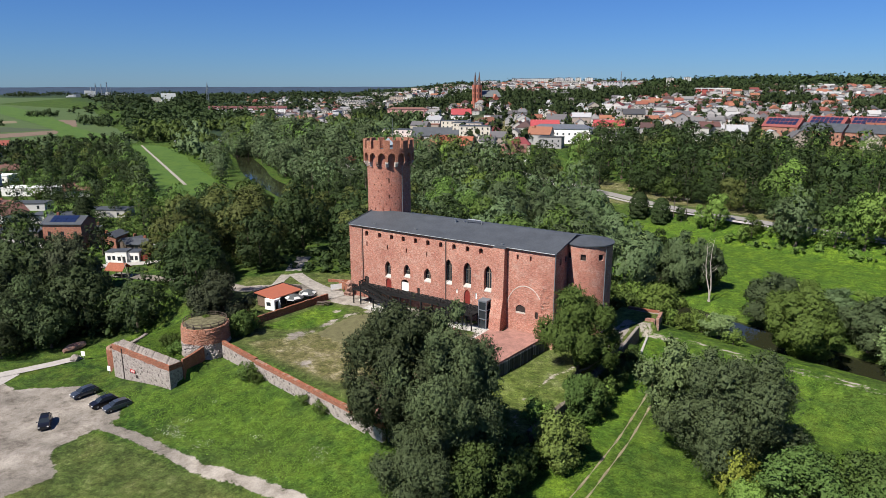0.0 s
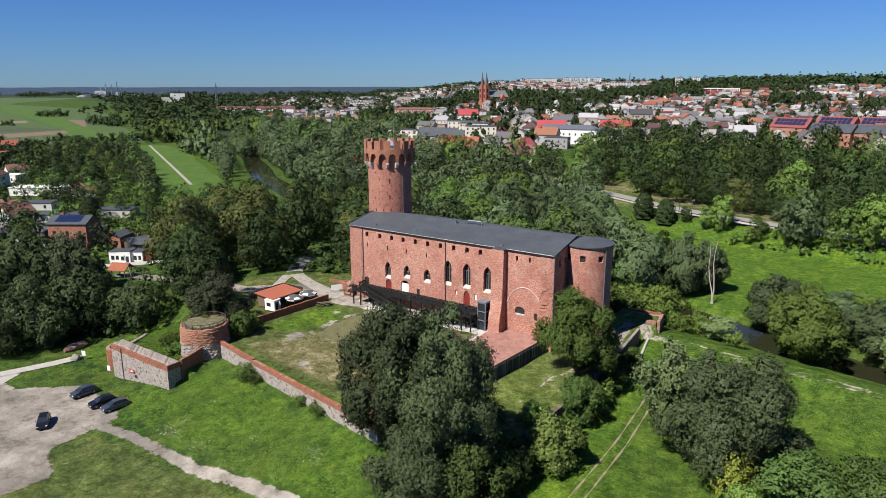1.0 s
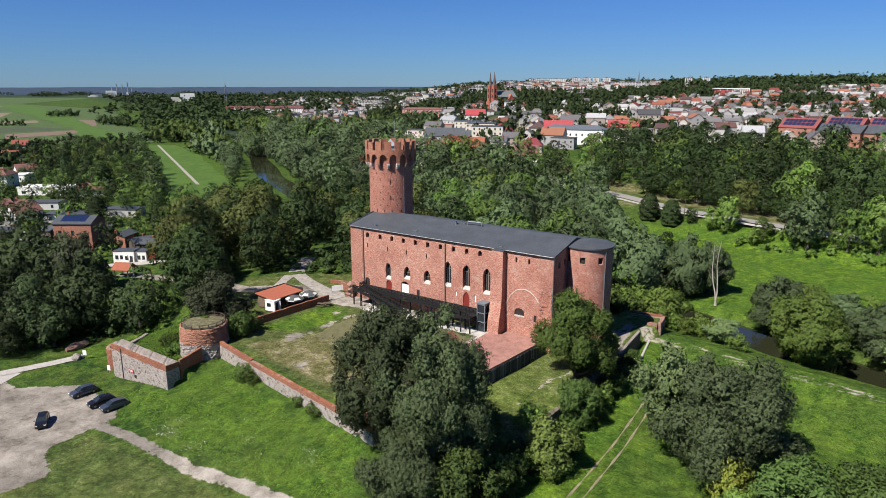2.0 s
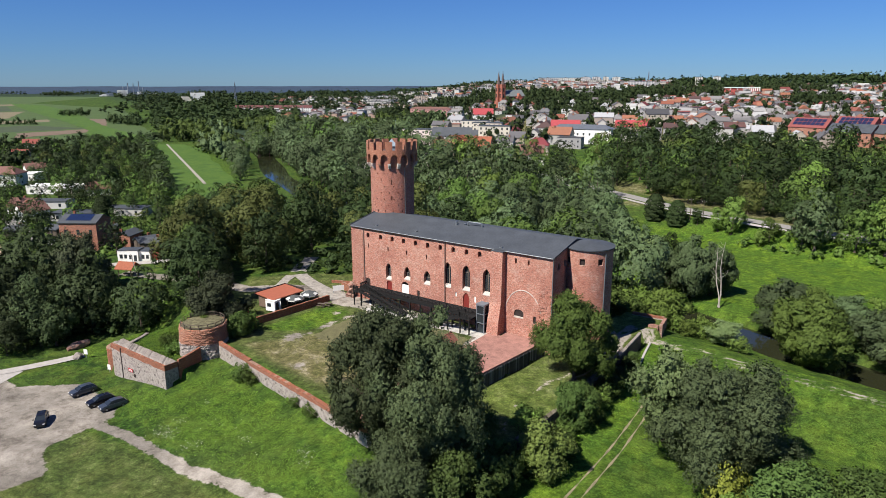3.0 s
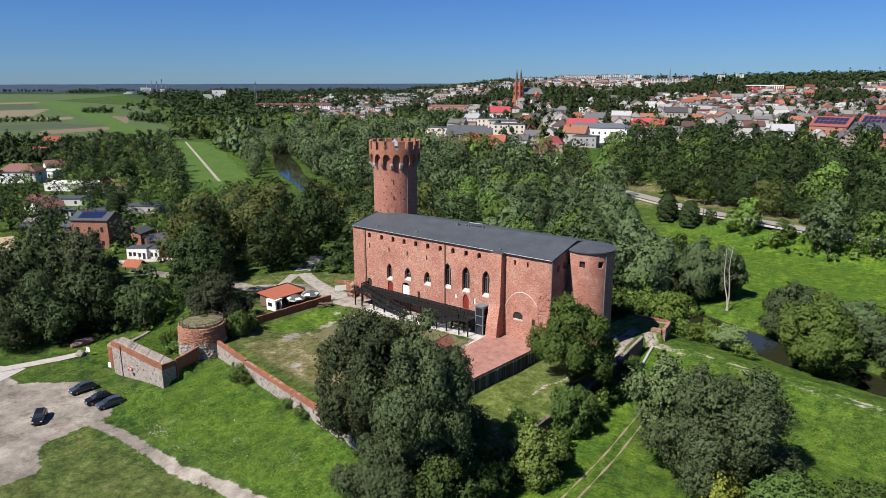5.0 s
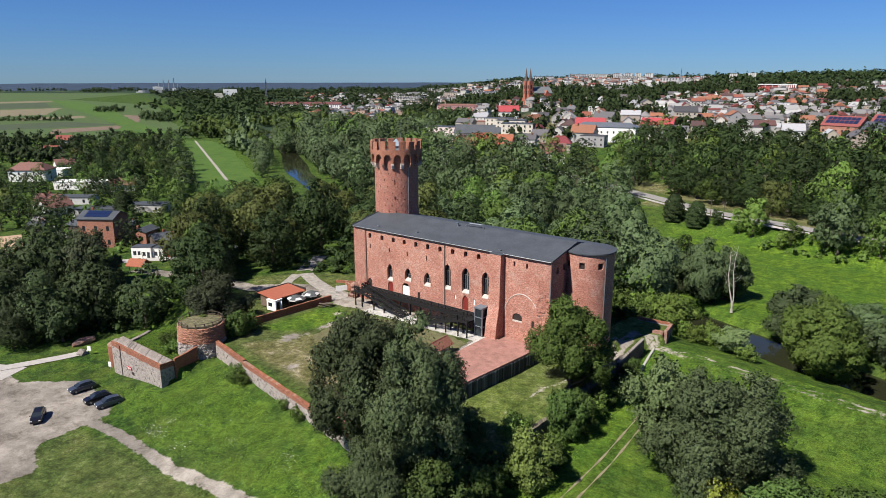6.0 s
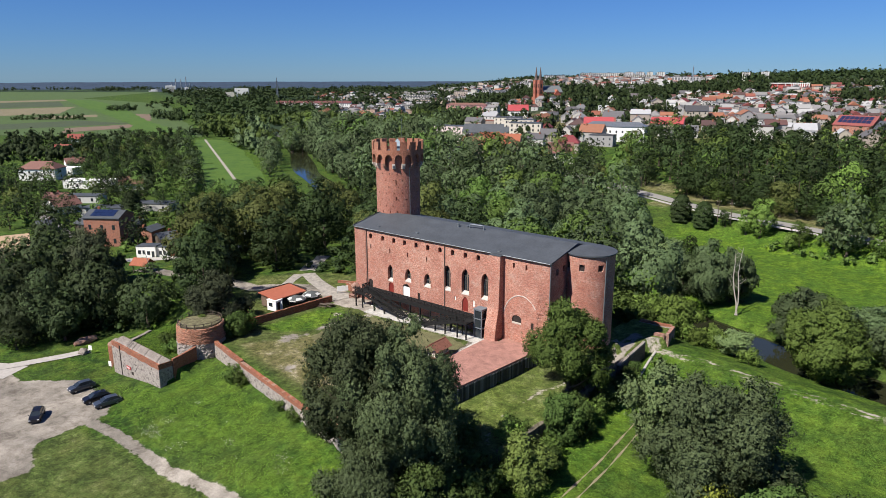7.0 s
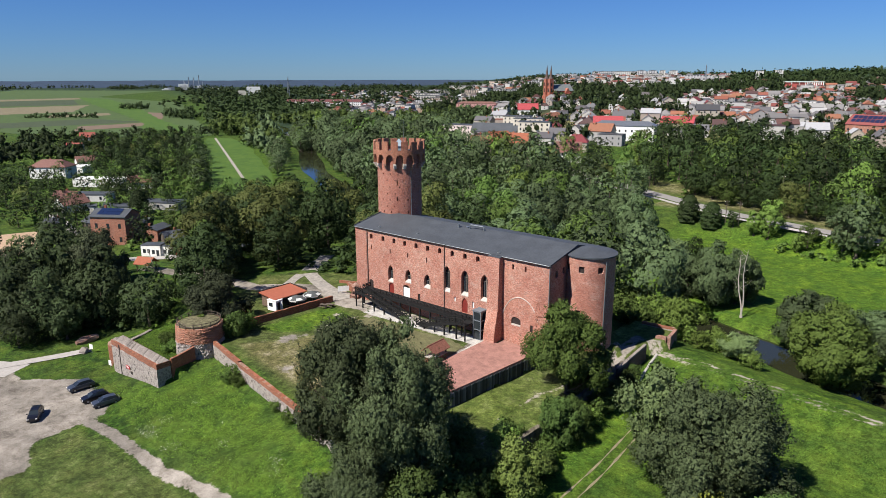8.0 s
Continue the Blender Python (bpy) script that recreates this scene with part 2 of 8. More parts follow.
class Mesh:
    """Gathers points and faces for one mesh."""

    def __init__(self):
        self.v, self.f = [], []

    def add(self, verts, faces):
        n = len(self.v)
        self.v += [tuple(p) for p in verts]
        self.f += [tuple(i + n for i in f) for f in faces]
        return self

    def box(self, x0, x1, y0, y1, z0, z1, m=None):
        c = [Vector((x, y, z)) for z in (z0, z1) for y in (y0, y1) for x in (x0, x1)]
        if m is not None:
            c = [m @ p for p in c]
        return self.add(c, [(0, 2, 3, 1), (4, 5, 7, 6), (0, 1, 5, 4), (2, 6, 7, 3), (0, 4, 6, 2), (1, 3, 7, 5)])

    def beam(self, a, b, w, h):
        """A bar of that width and height from a to b."""
        a, b = Vector(a), Vector(b)
        d = b - a
        side = d.cross(Vector((0, 0, 1)))
        side = (side if side.length > 1e-4 else Vector((1, 0, 0))).normalized() * w / 2
        up = side.cross(d).normalized() * h / 2
        c = [p + s * side + u * up for p in (a, b) for u in (-1, 1) for s in (-1, 1)]
        return self.add(c, [(0, 1, 3, 2), (4, 6, 7, 5), (0, 4, 5, 1), (2, 3, 7, 6), (0, 2, 6, 4), (1, 5, 7, 3)])

    def prism(self, loop, z0, z1):
        n = len(loop)
        self.add([(x, y, z0) for x, y in loop] + [(x, y, z1) for x, y in loop], [tuple(range(n))[::-1], tuple(range(n, 2 * n))] + [(i, (i + 1) % n, n + (i + 1) % n, n + i) for i in range(n)])
        return self

    def lathe(self, cx, cy, profile, n=24, cap=True):
        """Rings of (radius, z) about an upright axis."""
        k = len(profile)
        vs = [(cx + r * math.cos(2 * math.pi * i / n), cy + r * math.sin(2 * math.pi * i / n), z) for r, z in profile for i in range(n)]
        fs = [(j * n + i, j * n + (i + 1) % n, (j + 1) * n + (i + 1) % n, (j + 1) * n + i) for j in range(k - 1) for i in range(n)]
        if cap:
            fs += [tuple(range(n))[::-1], tuple(range((k - 1) * n, k * n))]
        return self.add(vs, fs)

    def tube(self, pts, radii, n=6):
        rings = []
        for i, p in enumerate(pts):
            p = Vector(p)
            d = (Vector(pts[min(i + 1, len(pts) - 1)]) - Vector(pts[max(i - 1, 0)])).normalized()
            a = d.orthogonal().normalized()
            b = d.cross(a)
            rings += [p + radii[i] * (math.cos(2 * math.pi * k / n) * a + math.sin(2 * math.pi * k / n) * b) for k in range(n)]
        fs = [(j * n + i, j * n + (i + 1) % n, (j + 1) * n + (i + 1) % n, (j + 1) * n + i) for j in range(len(pts) - 1) for i in range(n)]
        fs += [tuple(range(n))[::-1], tuple(range((len(pts) - 1) * n, len(pts) * n))]
        return self.add(rings, fs)

    def data(self, name, mat, smooth=False):
        me = bpy.data.meshes.new(name)
        me.from_pydata(self.v, [], self.f)
        me.materials.append(mat)
        if smooth:
            me.polygons.foreach_set("use_smooth", [True] * len(me.polygons))
        me.update()
        return me


def part(name, mesh, mat, parent=None, label="", smooth=False):
    ob = new(name, mesh.data(name, mat, smooth) if isinstance(mesh, Mesh) else mesh)
    ob.parent = parent
    if label:
        ob["label"] = label
    return ob


def thing(name, label, category, x=0, y=0, z=0, rz=0, group="", kind=""):
    ob = new(name)
    ob.empty_display_size = 0.5
    ob.matrix_basis = pose(x, y, z, 0, 0, rz)
    return tagged(ob, label, category, group, kind)


def array_mesh(name, verts, faces, mat, normals=None):
    """A mesh from arrays; faces all have the same number of corners."""
    me = bpy.data.meshes.new(name)
    n, k = faces.shape
    me.vertices.add(len(verts))
    me.vertices.foreach_set("co", np.asarray(verts, np.float32).ravel())
    me.loops.add(n * k)
    me.loops.foreach_set("vertex_index", faces.ravel().astype(np.int32))
    me.polygons.add(n)
    me.polygons.foreach_set("loop_start", np.arange(0, n * k, k, dtype=np.int32))
    me.materials.append(mat)
    me.update(calc_edges=True)
    if normals is not None:
        me.normals_split_custom_set_from_vertices(normals.tolist())
    return me


def pierced(outline, holes, depth, place):
    """A wall slab with openings through it. outline and holes are loops of (u, v); place(u, v, w) gives the point at w metres into the wall."""
    bm = bmesh.new()
    loops = []
    for loop in [outline] + holes:
        vs = [bm.verts.new((u, v, 0)) for u, v in loop]
        loops.append([bm.edges.new((vs[i], vs[(i + 1) % len(vs)])) for i in range(len(vs))])
    bmesh.ops.triangle_fill(bm, use_beauty=True, use_dissolve=False, edges=[e for l in loops for e in l], normal=(0, 0, 1))
    front = [[(v.co.x, v.co.y) for v in f.verts] for f in bm.faces]
    bm.free()
    m = Mesh()
    for tri in front:
        m.add([place(u, v, 0) for u, v in tri], [tuple(range(len(tri)))])
        m.add([place(u, v, depth) for u, v in tri], [tuple(range(len(tri)))[::-1]])
    for loop in [outline] + holes:
        n = len(loop)
        m.add([place(u, v, 0) for u, v in loop] + [place(u, v, depth) for u, v in loop], [(i, (i + 1) % n, n + (i + 1) % n, n + i) for i in range(n)])
    return m


def pointed(u, v0, v1, w, n=5):
    """A pointed-arch loop: foot v0, tip v1, width w."""
    spring = v1 - w * 0.87
    right = [(u - w / 2 + w * math.cos(a), spring + w * math.sin(a)) for a in [i * math.pi / 3 / n for i in range(n + 1)]]
    left = [(2 * u - x, y) for x, y in right[:-1]][::-1]
    return [(u - w / 2, v0), (u + w / 2, v0)] + right + left


def rounded(u, v0, v1, w, n=6):
    rise = w * 0.35
    top = [(u + w / 2 * math.cos(a), v1 - rise + rise * math.sin(a)) for a in [i * math.pi / n for i in range(n + 1)]]
    return [(u - w / 2, v0), (u + w / 2, v0)] + top


def oblong(u, v0, v1, w):
    return [(u - w / 2, v0), (u + w / 2, v0), (u + w / 2, v1), (u - w / 2, v1)]


# ---- the ground ----
def step(a, b, x):
    s = np.clip((x - a) / (b - a), 0, 1)
    return s * s * (3 - 2 * s)


def line_dist(x, y, line):
    """Distance to a broken line."""
    best = np.full(np.shape(x), 1e9)
    for (ax, ay), (bx, by) in zip(line, line[1:]):
        dx, dy = bx - ax, by - ay
        s = np.clip(((x - ax) * dx + (y - ay) * dy) / (dx * dx + dy * dy), 0, 1)
        best = np.minimum(best, np.hypot(x - ax - s * dx, y - ay - s * dy))
    return best


def area_dist(x, y, loop):
    """Signed distance to an area, below zero inside."""
    inside = np.zeros(np.shape(x), bool)
    for (ax, ay), (bx, by) in zip(loop, loop[1:] + loop[:1]):
        if ay != by:
            inside ^= ((ay > y) != (by > y)) & (x < (bx - ax) * (y - ay) / (by - ay) + ax)
    d = line_dist(x, y, loop + loop[:1])
    return np.where(inside, -d, d)


def waves(x, y, size, seed=0):
    """Soft unevenness in -1..1."""
    out = 0
    for k in range(4):
        a = 1.3 * k + seed * 2.1
        out = out + np.sin((x * math.cos(a) + y * math.sin(a)) / size * (1 + 0.37 * k) + 3.1 * k + seed) / 4
    return out


COURT = [(-98.3, 74.6), (-54.8, 67.0), (-50.2, 110.5), (-47.5, 113.0), (-41.2, 117.5), (-41.0, 123.0), (-46, 130), (-98, 131), (-125, 118), (-132, 106), (-120, 88), (-106, 80)]
ZWINGER = [(-54.8, 67.0), (-39.5, 73.0), (-38.0, 91.0), (-38.2, 119.0), (-39.0, 130.5), (-36.0, 133.0), (-37.0, 140.0), (-46, 140), (-50.2, 110.5)]
BAILEY = [(-116.4, 63.7), (-99.2, 64.2), (-98.3, 74.6), (-104, 80), (-121, 82), (-121, 66)]
LEVEE = [(-60, 147), (-38, 134.5), (-28, 132.6), (-10, 129.6), (12, 125.8), (60, 110), (140, 68)]
DITCH_BANK = [(-36.3, 131.5), (-35.8, 124), (-35.6, 113)]
RIVER = [(140, 92), (60, 130), (22, 141), (-2, 149), (-22, 157), (-40, 164), (-70, 180), (-150, 205), (-225, 222), (-265, 243), (-310, 268), (-395, 330), (-500, 405), (-620, 470), (-900, 560)]
ROAD = [(-330, 372), (-220, 330), (-150, 306), (-99, 284), (-67, 266), (-30, 254), (10, 246), (120, 236), (400, 200)]
YAW0 = radians(33.6)


def profile(d, *rows):
    return np.interp(d, [r[0] for r in rows], [r[1] for r in rows])


def height(x, y):
    x, y = np.asarray(x, float), np.asarray(y, float)
    d = np.hypot(x, y)
    az = np.degrees(np.arctan2(x * math.cos(YAW0) + y * math.sin(YAW0), -x * math.sin(YAW0) + y * math.cos(YAW0)))
    right = profile(d, (0, 0), (255, 0), (275, 5.5), (310, 6.5), (345, 9), (420, 15), (520, 17), (700, 22), (1000, 31), (1500, 44), (2200, 54), (3000, 58), (7000, 60))
    left = profile(d, (0, 0), (900, 0), (1500, 4), (2000, 6), (2700, 7), (3400, 8), (7000, 8))
    wr = step(-10, 6, az) * (1 - step(105, 150, np.abs(az)))
    far = left + (right - left) * wr
    far = far + 9 * wr * step(14, 26, az) * step(900, 1700, d)
    rd = line_dist(x, y, ROAD)
    z = far
    z = z + (6.0 - z) * (1 - step(4, 16, rd)) * step(-110, -60, x + 0 * y)
    z = z + (0.35 * waves(x, y, 9) * step(0, 40, d) + 0.12 * waves(x, y, 2.2, 1)) * (1 - step(180, 320, d))
    # gentle rise before the castle, the castle's hill, its bank walls and ditch
    c = area_dist(x, y, COURT)
    q = area_dist(x, y, ZWINGER)
    w = area_dist(x, y, BAILEY)
    south = np.clip(4.3 - 0.22 * np.maximum(c, 0), 0, 9) * (1 - step(-52, -40, x))
    west = np.clip(6.6 - 0.075 * np.maximum(c, 0), 0, 9)
    pick = step(76, 92, y) * (1 - step(-75, -55, x)) + step(112, 122, y) * step(-75, -55, x) * (1 - step(-60, -40, x))
    hill = south + (west - south) * np.clip(pick, 0, 1)
    z = np.maximum(z, hill)
    z = np.maximum(z, (1.4 - 0.06 * np.maximum(q, 0)))
    z = np.where(w < 0, 4.4 + 0.12 * waves(x, y, 3), z)
    z = np.where(q < 0, 4.4 + 0.5 * step(-45, -54, x) * 0 + 0.15 * waves(x, y, 3) + 1.25 * step(116, 126, y), z)
    z = np.where(c < -0.2, 6.5 + 0.35 * step(100, 108, y) + 0.03 * waves(x, y, 4), z)
    lv = line_dist(x, y, LEVEE)
    z = np.maximum(z, 3.7 - 0.28 * np.maximum(lv - 2.0, 0))
    z = np.maximum(z, 3.4 - 0.4 * np.maximum(line_dist(x, y, DITCH_BANK) - 0.6, 0) - 0.1 * np.maximum(125 - y, 0))
    rv = line_dist(x, y, RIVER)
    z = z - (z + 3.2) * (1 - step(3.0, 9.5, rv)) * (1 - step(225, 300, d))
    return z


def spaced(lo, a, b, hi, fine, grow=1.09):
    mid = list(np.arange(a, b + fine / 2, fine))
    up, s = [], fine
    while (up or mid)[-1] < hi:
        s *= grow
        up.append((up or mid)[-1] + s)
    down, s = [], fine
    while (down or mid[:1])[-1] > lo:
        s *= grow
        down.append((down or mid[:1])[-1] - s)
    return np.array(down[::-1] + mid + up)


gx = spaced(-5200, -135, 8, 5200, 0.75, 1.06)
gy = spaced(-1500, 34, 148, 6500, 0.75, 1.06)
GX, GY = np.meshgrid(gx, gy)
GZ = height(GX, GY)
ny, nx = GX.shape
idx = np.arange(nx * ny).reshape(ny, nx)
quads = np.stack([idx[:-1, :-1], idx[:-1, 1:], idx[1:, 1:], idx[1:, :-1]], -1).reshape(-1, 4)

PARKING = [(-140, 40), (-136, 50.5), (-126, 50.3), (-118, 57.5), (-105.3, 57.4), (-100.5, 54.6), (-99.8, 49.2), (-99, 43), (-91.5, 39.5), (-93, 32), (-120, 10), (-170, 5)]
TRAIL = [(-103, 52.5), (-99.8, 51.6), (-92, 52.3), (-84.4, 52.3), (-77, 52.1), (-68.3, 52.9), (-60, 53.5), (-52, 53)]
TRACKS = [[(-31.9, 123), (-31.2, 117), (-30.2, 107.6), (-29.3, 92), (-29.3, 77), (-30, 60), (-32, 45)], [(-30.3, 123), (-29.7, 117), (-28.7, 107.6), (-27.7, 92), (-27.6, 77), (-28.2, 60), (-30, 45)], [(-38.5, 131.6), (-32.9, 131.7), (-28.3, 131.2), (-18.8, 129.6), (-8, 128.2), (12, 124.6), (60, 109)]]
YARD_PATH = [(-101, 107), (-106, 108.5), (-113, 108), (-118.5, 104.5), (-124, 100), (-140, 99), (-170, 96)]
FORECOURT = [(-99, 104.2), (-89.5, 104.9), (-63, 105.4), (-62, 92), (-61, 88), (-59, 88), (-59, 109), (-99, 110.8), (-107, 112), (-104, 106)]
YARD_BARE = [(-97, 77.5), (-91, 87), (-85.5, 96.5), (-88, 103), (-63.5, 104), (-63.5, 84), (-70, 73), (-84, 74.5)]
FIELDS = [(-640, 205), (-745, 235), (-762, 300), (-650, 350), (-640, 385), (-690, 415), (-860, 430), (-960, 520), (-1260, 640), (-1530, 863), (-2300, 1230), (-2800, 900), (-1800, 400), (-1200, 180)]

DIKE = [(-562, 346), (-545, 360), (-502, 346), (-436, 311), (-357, 267), (-303, 234), (-268, 206), (-270, 192), (-287, 187), (-374, 236), (-460, 286)]
gravel = 1 - step(-1.2, 0.8, area_dist(GX, GY, PARKING))
gravel = np.maximum(gravel, 1 - step(0.3, 1.7, line_dist(GX, GY, TRAIL)))
gravel = np.maximum(gravel, 1 - step(1.6, 2.6, line_dist(GX, GY, YARD_PATH)))
gravel = np.maximum(gravel, 1 - step(-0.3, 0.3, area_dist(GX, GY, FORECOURT)))
gravel = np.maximum(gravel, 0.5 * (1 - step(0.5, 1.6, line_dist(GX, GY, [(-41.6, 131), (-38.5, 131.6), (-33, 131.7)]))))
gravel = np.maximum(gravel, 0.46 * (1 - step(0.1, 1.0, line_dist(GX, GY, [(-41.3, 81), (-43.9, 87), (-44.3, 94), (-43.9, 100.5), (-42.5, 106)]))))
for rut in (-0.8, 0.8):
    gravel = np.maximum(gravel, 0.5 * (1 - step(0.1, 0.95, line_dist(GX, GY, [(x, y + rut) for x, y in TRACKS[2]]))))
for rut in (-0.75, 0.75):
    gravel = np.maximum(gravel, 0.75 * (1 - step(0.35, 0.95, line_dist(GX, GY, [(-39.4 + rut, 113.5), (-40.4 + rut, 121), (-41.2 + rut, 127), (-41.5 + rut * 0.6, 132)]))))
for px_, py_, r_ in ((-90.5, 85.3, 2.6), (-93.5, 81.5, 1.6), (-86.5, 88.5, 1.6), (-80, 76.5, 2.2), (-94, 100.5, 1.8)):
    gravel = np.maximum(gravel, 0.55 * (1 - step(r_ * 0.2, r_ * 1.3, np.hypot(GX - px_, GY - py_))))
gravel = np.maximum(gravel, 0.5 * (1 - step(0.3, 1.7, line_dist(GX, GY, [(-92.5, 85.5), (-90.3, 89), (-90.6, 95), (-90.6, 101), (-88, 104.2)]))))
court_d = area_dist(GX, GY, COURT)
dry = np.maximum(0.34 * (1 - step(-0.5, 1, area_dist(GX, GY, ZWINGER))), 0.3 * (1 - step(-4, 0, court_d)) * step(66, 70, GY))
dry = np.maximum(dry, 0.24 * (1 - step(-3, 1, area_dist(GX, GY, [(-101, 49), (-92, 51.5), (-60, 52), (-48, 48), (-60, 20), (-95, 20)]))))
town_d = np.hypot(GX, GY)
town_az = np.degrees(np.arctan2(GX * math.cos(YAW0) + GY * math.sin(YAW0), -GX * math.sin(YAW0) + GY * math.cos(YAW0)))
dry = np.maximum(dry, 0.8 * step(430, 520, town_d) * step(-8, 0, town_az) * (GY > 0))
dry = np.maximum(dry, 0.9 * (1 - step(-2.5, 1.5, area_dist(GX, GY, YARD_BARE))))
road_d = line_dist(GX, GY, ROAD)
dry = np.maximum(dry, 0.8 * step(5, 8, road_d) * (1 - step(18, 26, road_d)) * (GX + GY * 3.1 > 742) * (1 - step(-30, -10, GX)) * step(-130, -110, GX) * (GY > 150))
YARD_GREEN = [(-101, 84), (-100, 103.5), (-92, 103), (-90.5, 98), (-91, 90), (-95, 86)]
wooded = np.maximum(step(1500, 2300, town_d), step(640, 760, town_d) * step(-24, -19, town_az)) * (area_dist(GX, GY, FIELDS) > 0)
meadow = np.maximum(step(-95, -60, GX) * (1 - step(250, 262, GY)) * step(160, 175, GY), 0.8 * (1 - step(-3, 6, area_dist(GX, GY, DIKE))))
lawn = 1 - step(-1.5, 0.6, area_dist(GX, GY, YARD_GREEN))
meadow = np.maximum(meadow, lawn)
dry = dry * (1 - 0.92 * lawn)
meadow = np.maximum(meadow, 0.95 * (1 - step(-1.5, 1.0, area_dist(GX, GY, ZWINGER))))
meadow = np.maximum(meadow, 1 - step(1.8, 4.5, line_dist(GX, GY, [(-35, 131), (-34, 118), (-33.5, 104), (-32.3, 92), (-31.5, 78), (-32, 60)])))
meadow = np.maximum(meadow, 0.6 * (1 - step(-2, 2, area_dist(GX, GY, [(-138, 64), (-122, 66), (-119, 74), (-108, 80), (-113, 86), (-131, 78)]))))
BANK = [(-114, 58), (-98, 56), (-70, 50), (-30, 40), (60, 40), (60, 140), (-10, 150), (-36, 146), (-40, 120), (-50, 112), (-54, 68), (-98, 74), (-102, 64)]
meadow = np.maximum(meadow, 0.46 * (1 - step(-4, 2, area_dist(GX, GY, BANK))) * step(-8, 4, GX * 0.1 + GY - 52))


def ground_material():
    m, nt, b = material("ground", 0.95)
    b.inputs["Specular IOR Level"].default_value = 0.1
    at = nt.nodes.new("ShaderNodeAttribute")
    at.attribute_name = "cover"
    sep = nt.nodes.new("ShaderNodeSeparateColor")
    nt.links.new(at.outputs["Color"], sep.inputs[0])
    n1, n2, n3 = noise_tex(nt, 0.06, 5), noise_tex(nt, 0.28, 8, rough=0.8), noise_tex(nt, 2.2, 6, rough=0.85)
    n4, n5, n6 = noise_tex(nt, 0.13, 6, rough=0.7), noise_tex(nt, 0.75, 5, rough=0.75), noise_tex(nt, 6.5, 3, rough=0.7)
    grass = ramp(nt, n2, (0.41, (0.015, 0.034, 0.0084)), (0.5, (0.0385, 0.084, 0.0126)), (0.6, (0.0792, 0.13, 0.0182)))
    grass = mix_rgb(nt, ramp(nt, n1, (0.42, 0.0), (0.66, 0.55)), grass, (0.0663, 0.098, 0.0238))
    grass = mix_rgb(nt, ramp(nt, n4, (0.46, 0.0), (0.62, 0.8)), grass, ramp(nt, n2, (0.36, (0.0385, 0.066, 0.0126)), (0.64, (0.0984, 0.125, 0.0238))))
    bright = ramp(nt, n2, (0.4, (0.0407, 0.088, 0.0098)), (0.6, (0.13, 0.203, 0.0196)))
    bright = mix_rgb(nt, ramp(nt, n4, (0.4, 0.0), (0.62, 0.7)), bright, (0.0449, 0.098, 0.0154))
    col = mix_rgb(nt, sep.outputs[2], grass, bright)
    dryc = ramp(nt, n2, (0.36, (0.095, 0.098, 0.03)), (0.52, (0.175, 0.15, 0.072)), (0.64, (0.33, 0.28, 0.2)))
    col = mix_rgb(nt, maths(nt, "MULTIPLY", sep.outputs[1], ramp(nt, n1, (0.3, 0.75), (0.55, 1.0))), col, dryc)
    col = mix_rgb(nt, 0.6, col, ramp(nt, n3, (0.4, 0.35), (0.58, 1.2)), "MULTIPLY")
    col = mix_rgb(nt, 0.42, col, ramp(nt, n5, (0.4, 0.3), (0.5, 0.98), (0.6, 1.5)), "MULTIPLY")
    col = mix_rgb(nt, 0.6, col, ramp(nt, n6, (0.4, 0.35), (0.58, 1.3)), "MULTIPLY")
    grav = ramp(nt, n2, (0.36, (0.14, 0.12, 0.1)), (0.5, (0.27, 0.24, 0.205)), (0.62, (0.34, 0.305, 0.265)))
    grav = mix_rgb(nt, 0.8, grav, ramp(nt, n1, (0.43, 0.58), (0.56, 1.1)), "MULTIPLY")
    grav = mix_rgb(nt, 0.4, grav, ramp(nt, n6, (0.36, 0.4), (0.6, 1.1)), "MULTIPLY")
    edge = maths(nt, "ADD", sep.outputs[0], maths(nt, "MULTIPLY", maths(nt, "SUBTRACT", n2, 0.5), 2.4))
    col = mix_rgb(nt, ramp(nt, edge, (0.42, 0.0), (0.58, 1.0)), col, grav)
    # woods that cover the far plain
    woods = ramp(nt, noise_tex(nt, 0.012, 6, rough=0.75), (0.4, (0.016, 0.028, 0.018)), (0.54, (0.024, 0.04, 0.02)), (0.62, (0.055, 0.085, 0.03)), (0.7, (0.1, 0.1, 0.055)))
    col = mix_rgb(nt, at.outputs["Alpha"], col, woods)
    nt.links.new(col, b.inputs["Base Color"])
    bump(nt, b, mix_rgb(nt, 0.5, n3, n5), 0.7, 0.35)
    return m


ground_data = array_mesh("ground", np.stack([GX, GY, GZ], -1).reshape(-1, 3), quads, ground_material())
cover = ground_data.color_attributes.new("cover", "FLOAT_COLOR", "POINT")
cover.data.foreach_set("color", np.stack([gravel, dry, meadow, wooded], -1).astype(np.float32).ravel())
ground_data.polygons.foreach_set("use_smooth", [True] * len(ground_data.polygons))
ground = tagged(new("ground", ground_data), "green grass and gravel ground with paths and fields", "ground", kind="structure")


def h1(x, y):
    return float(height(x, y))


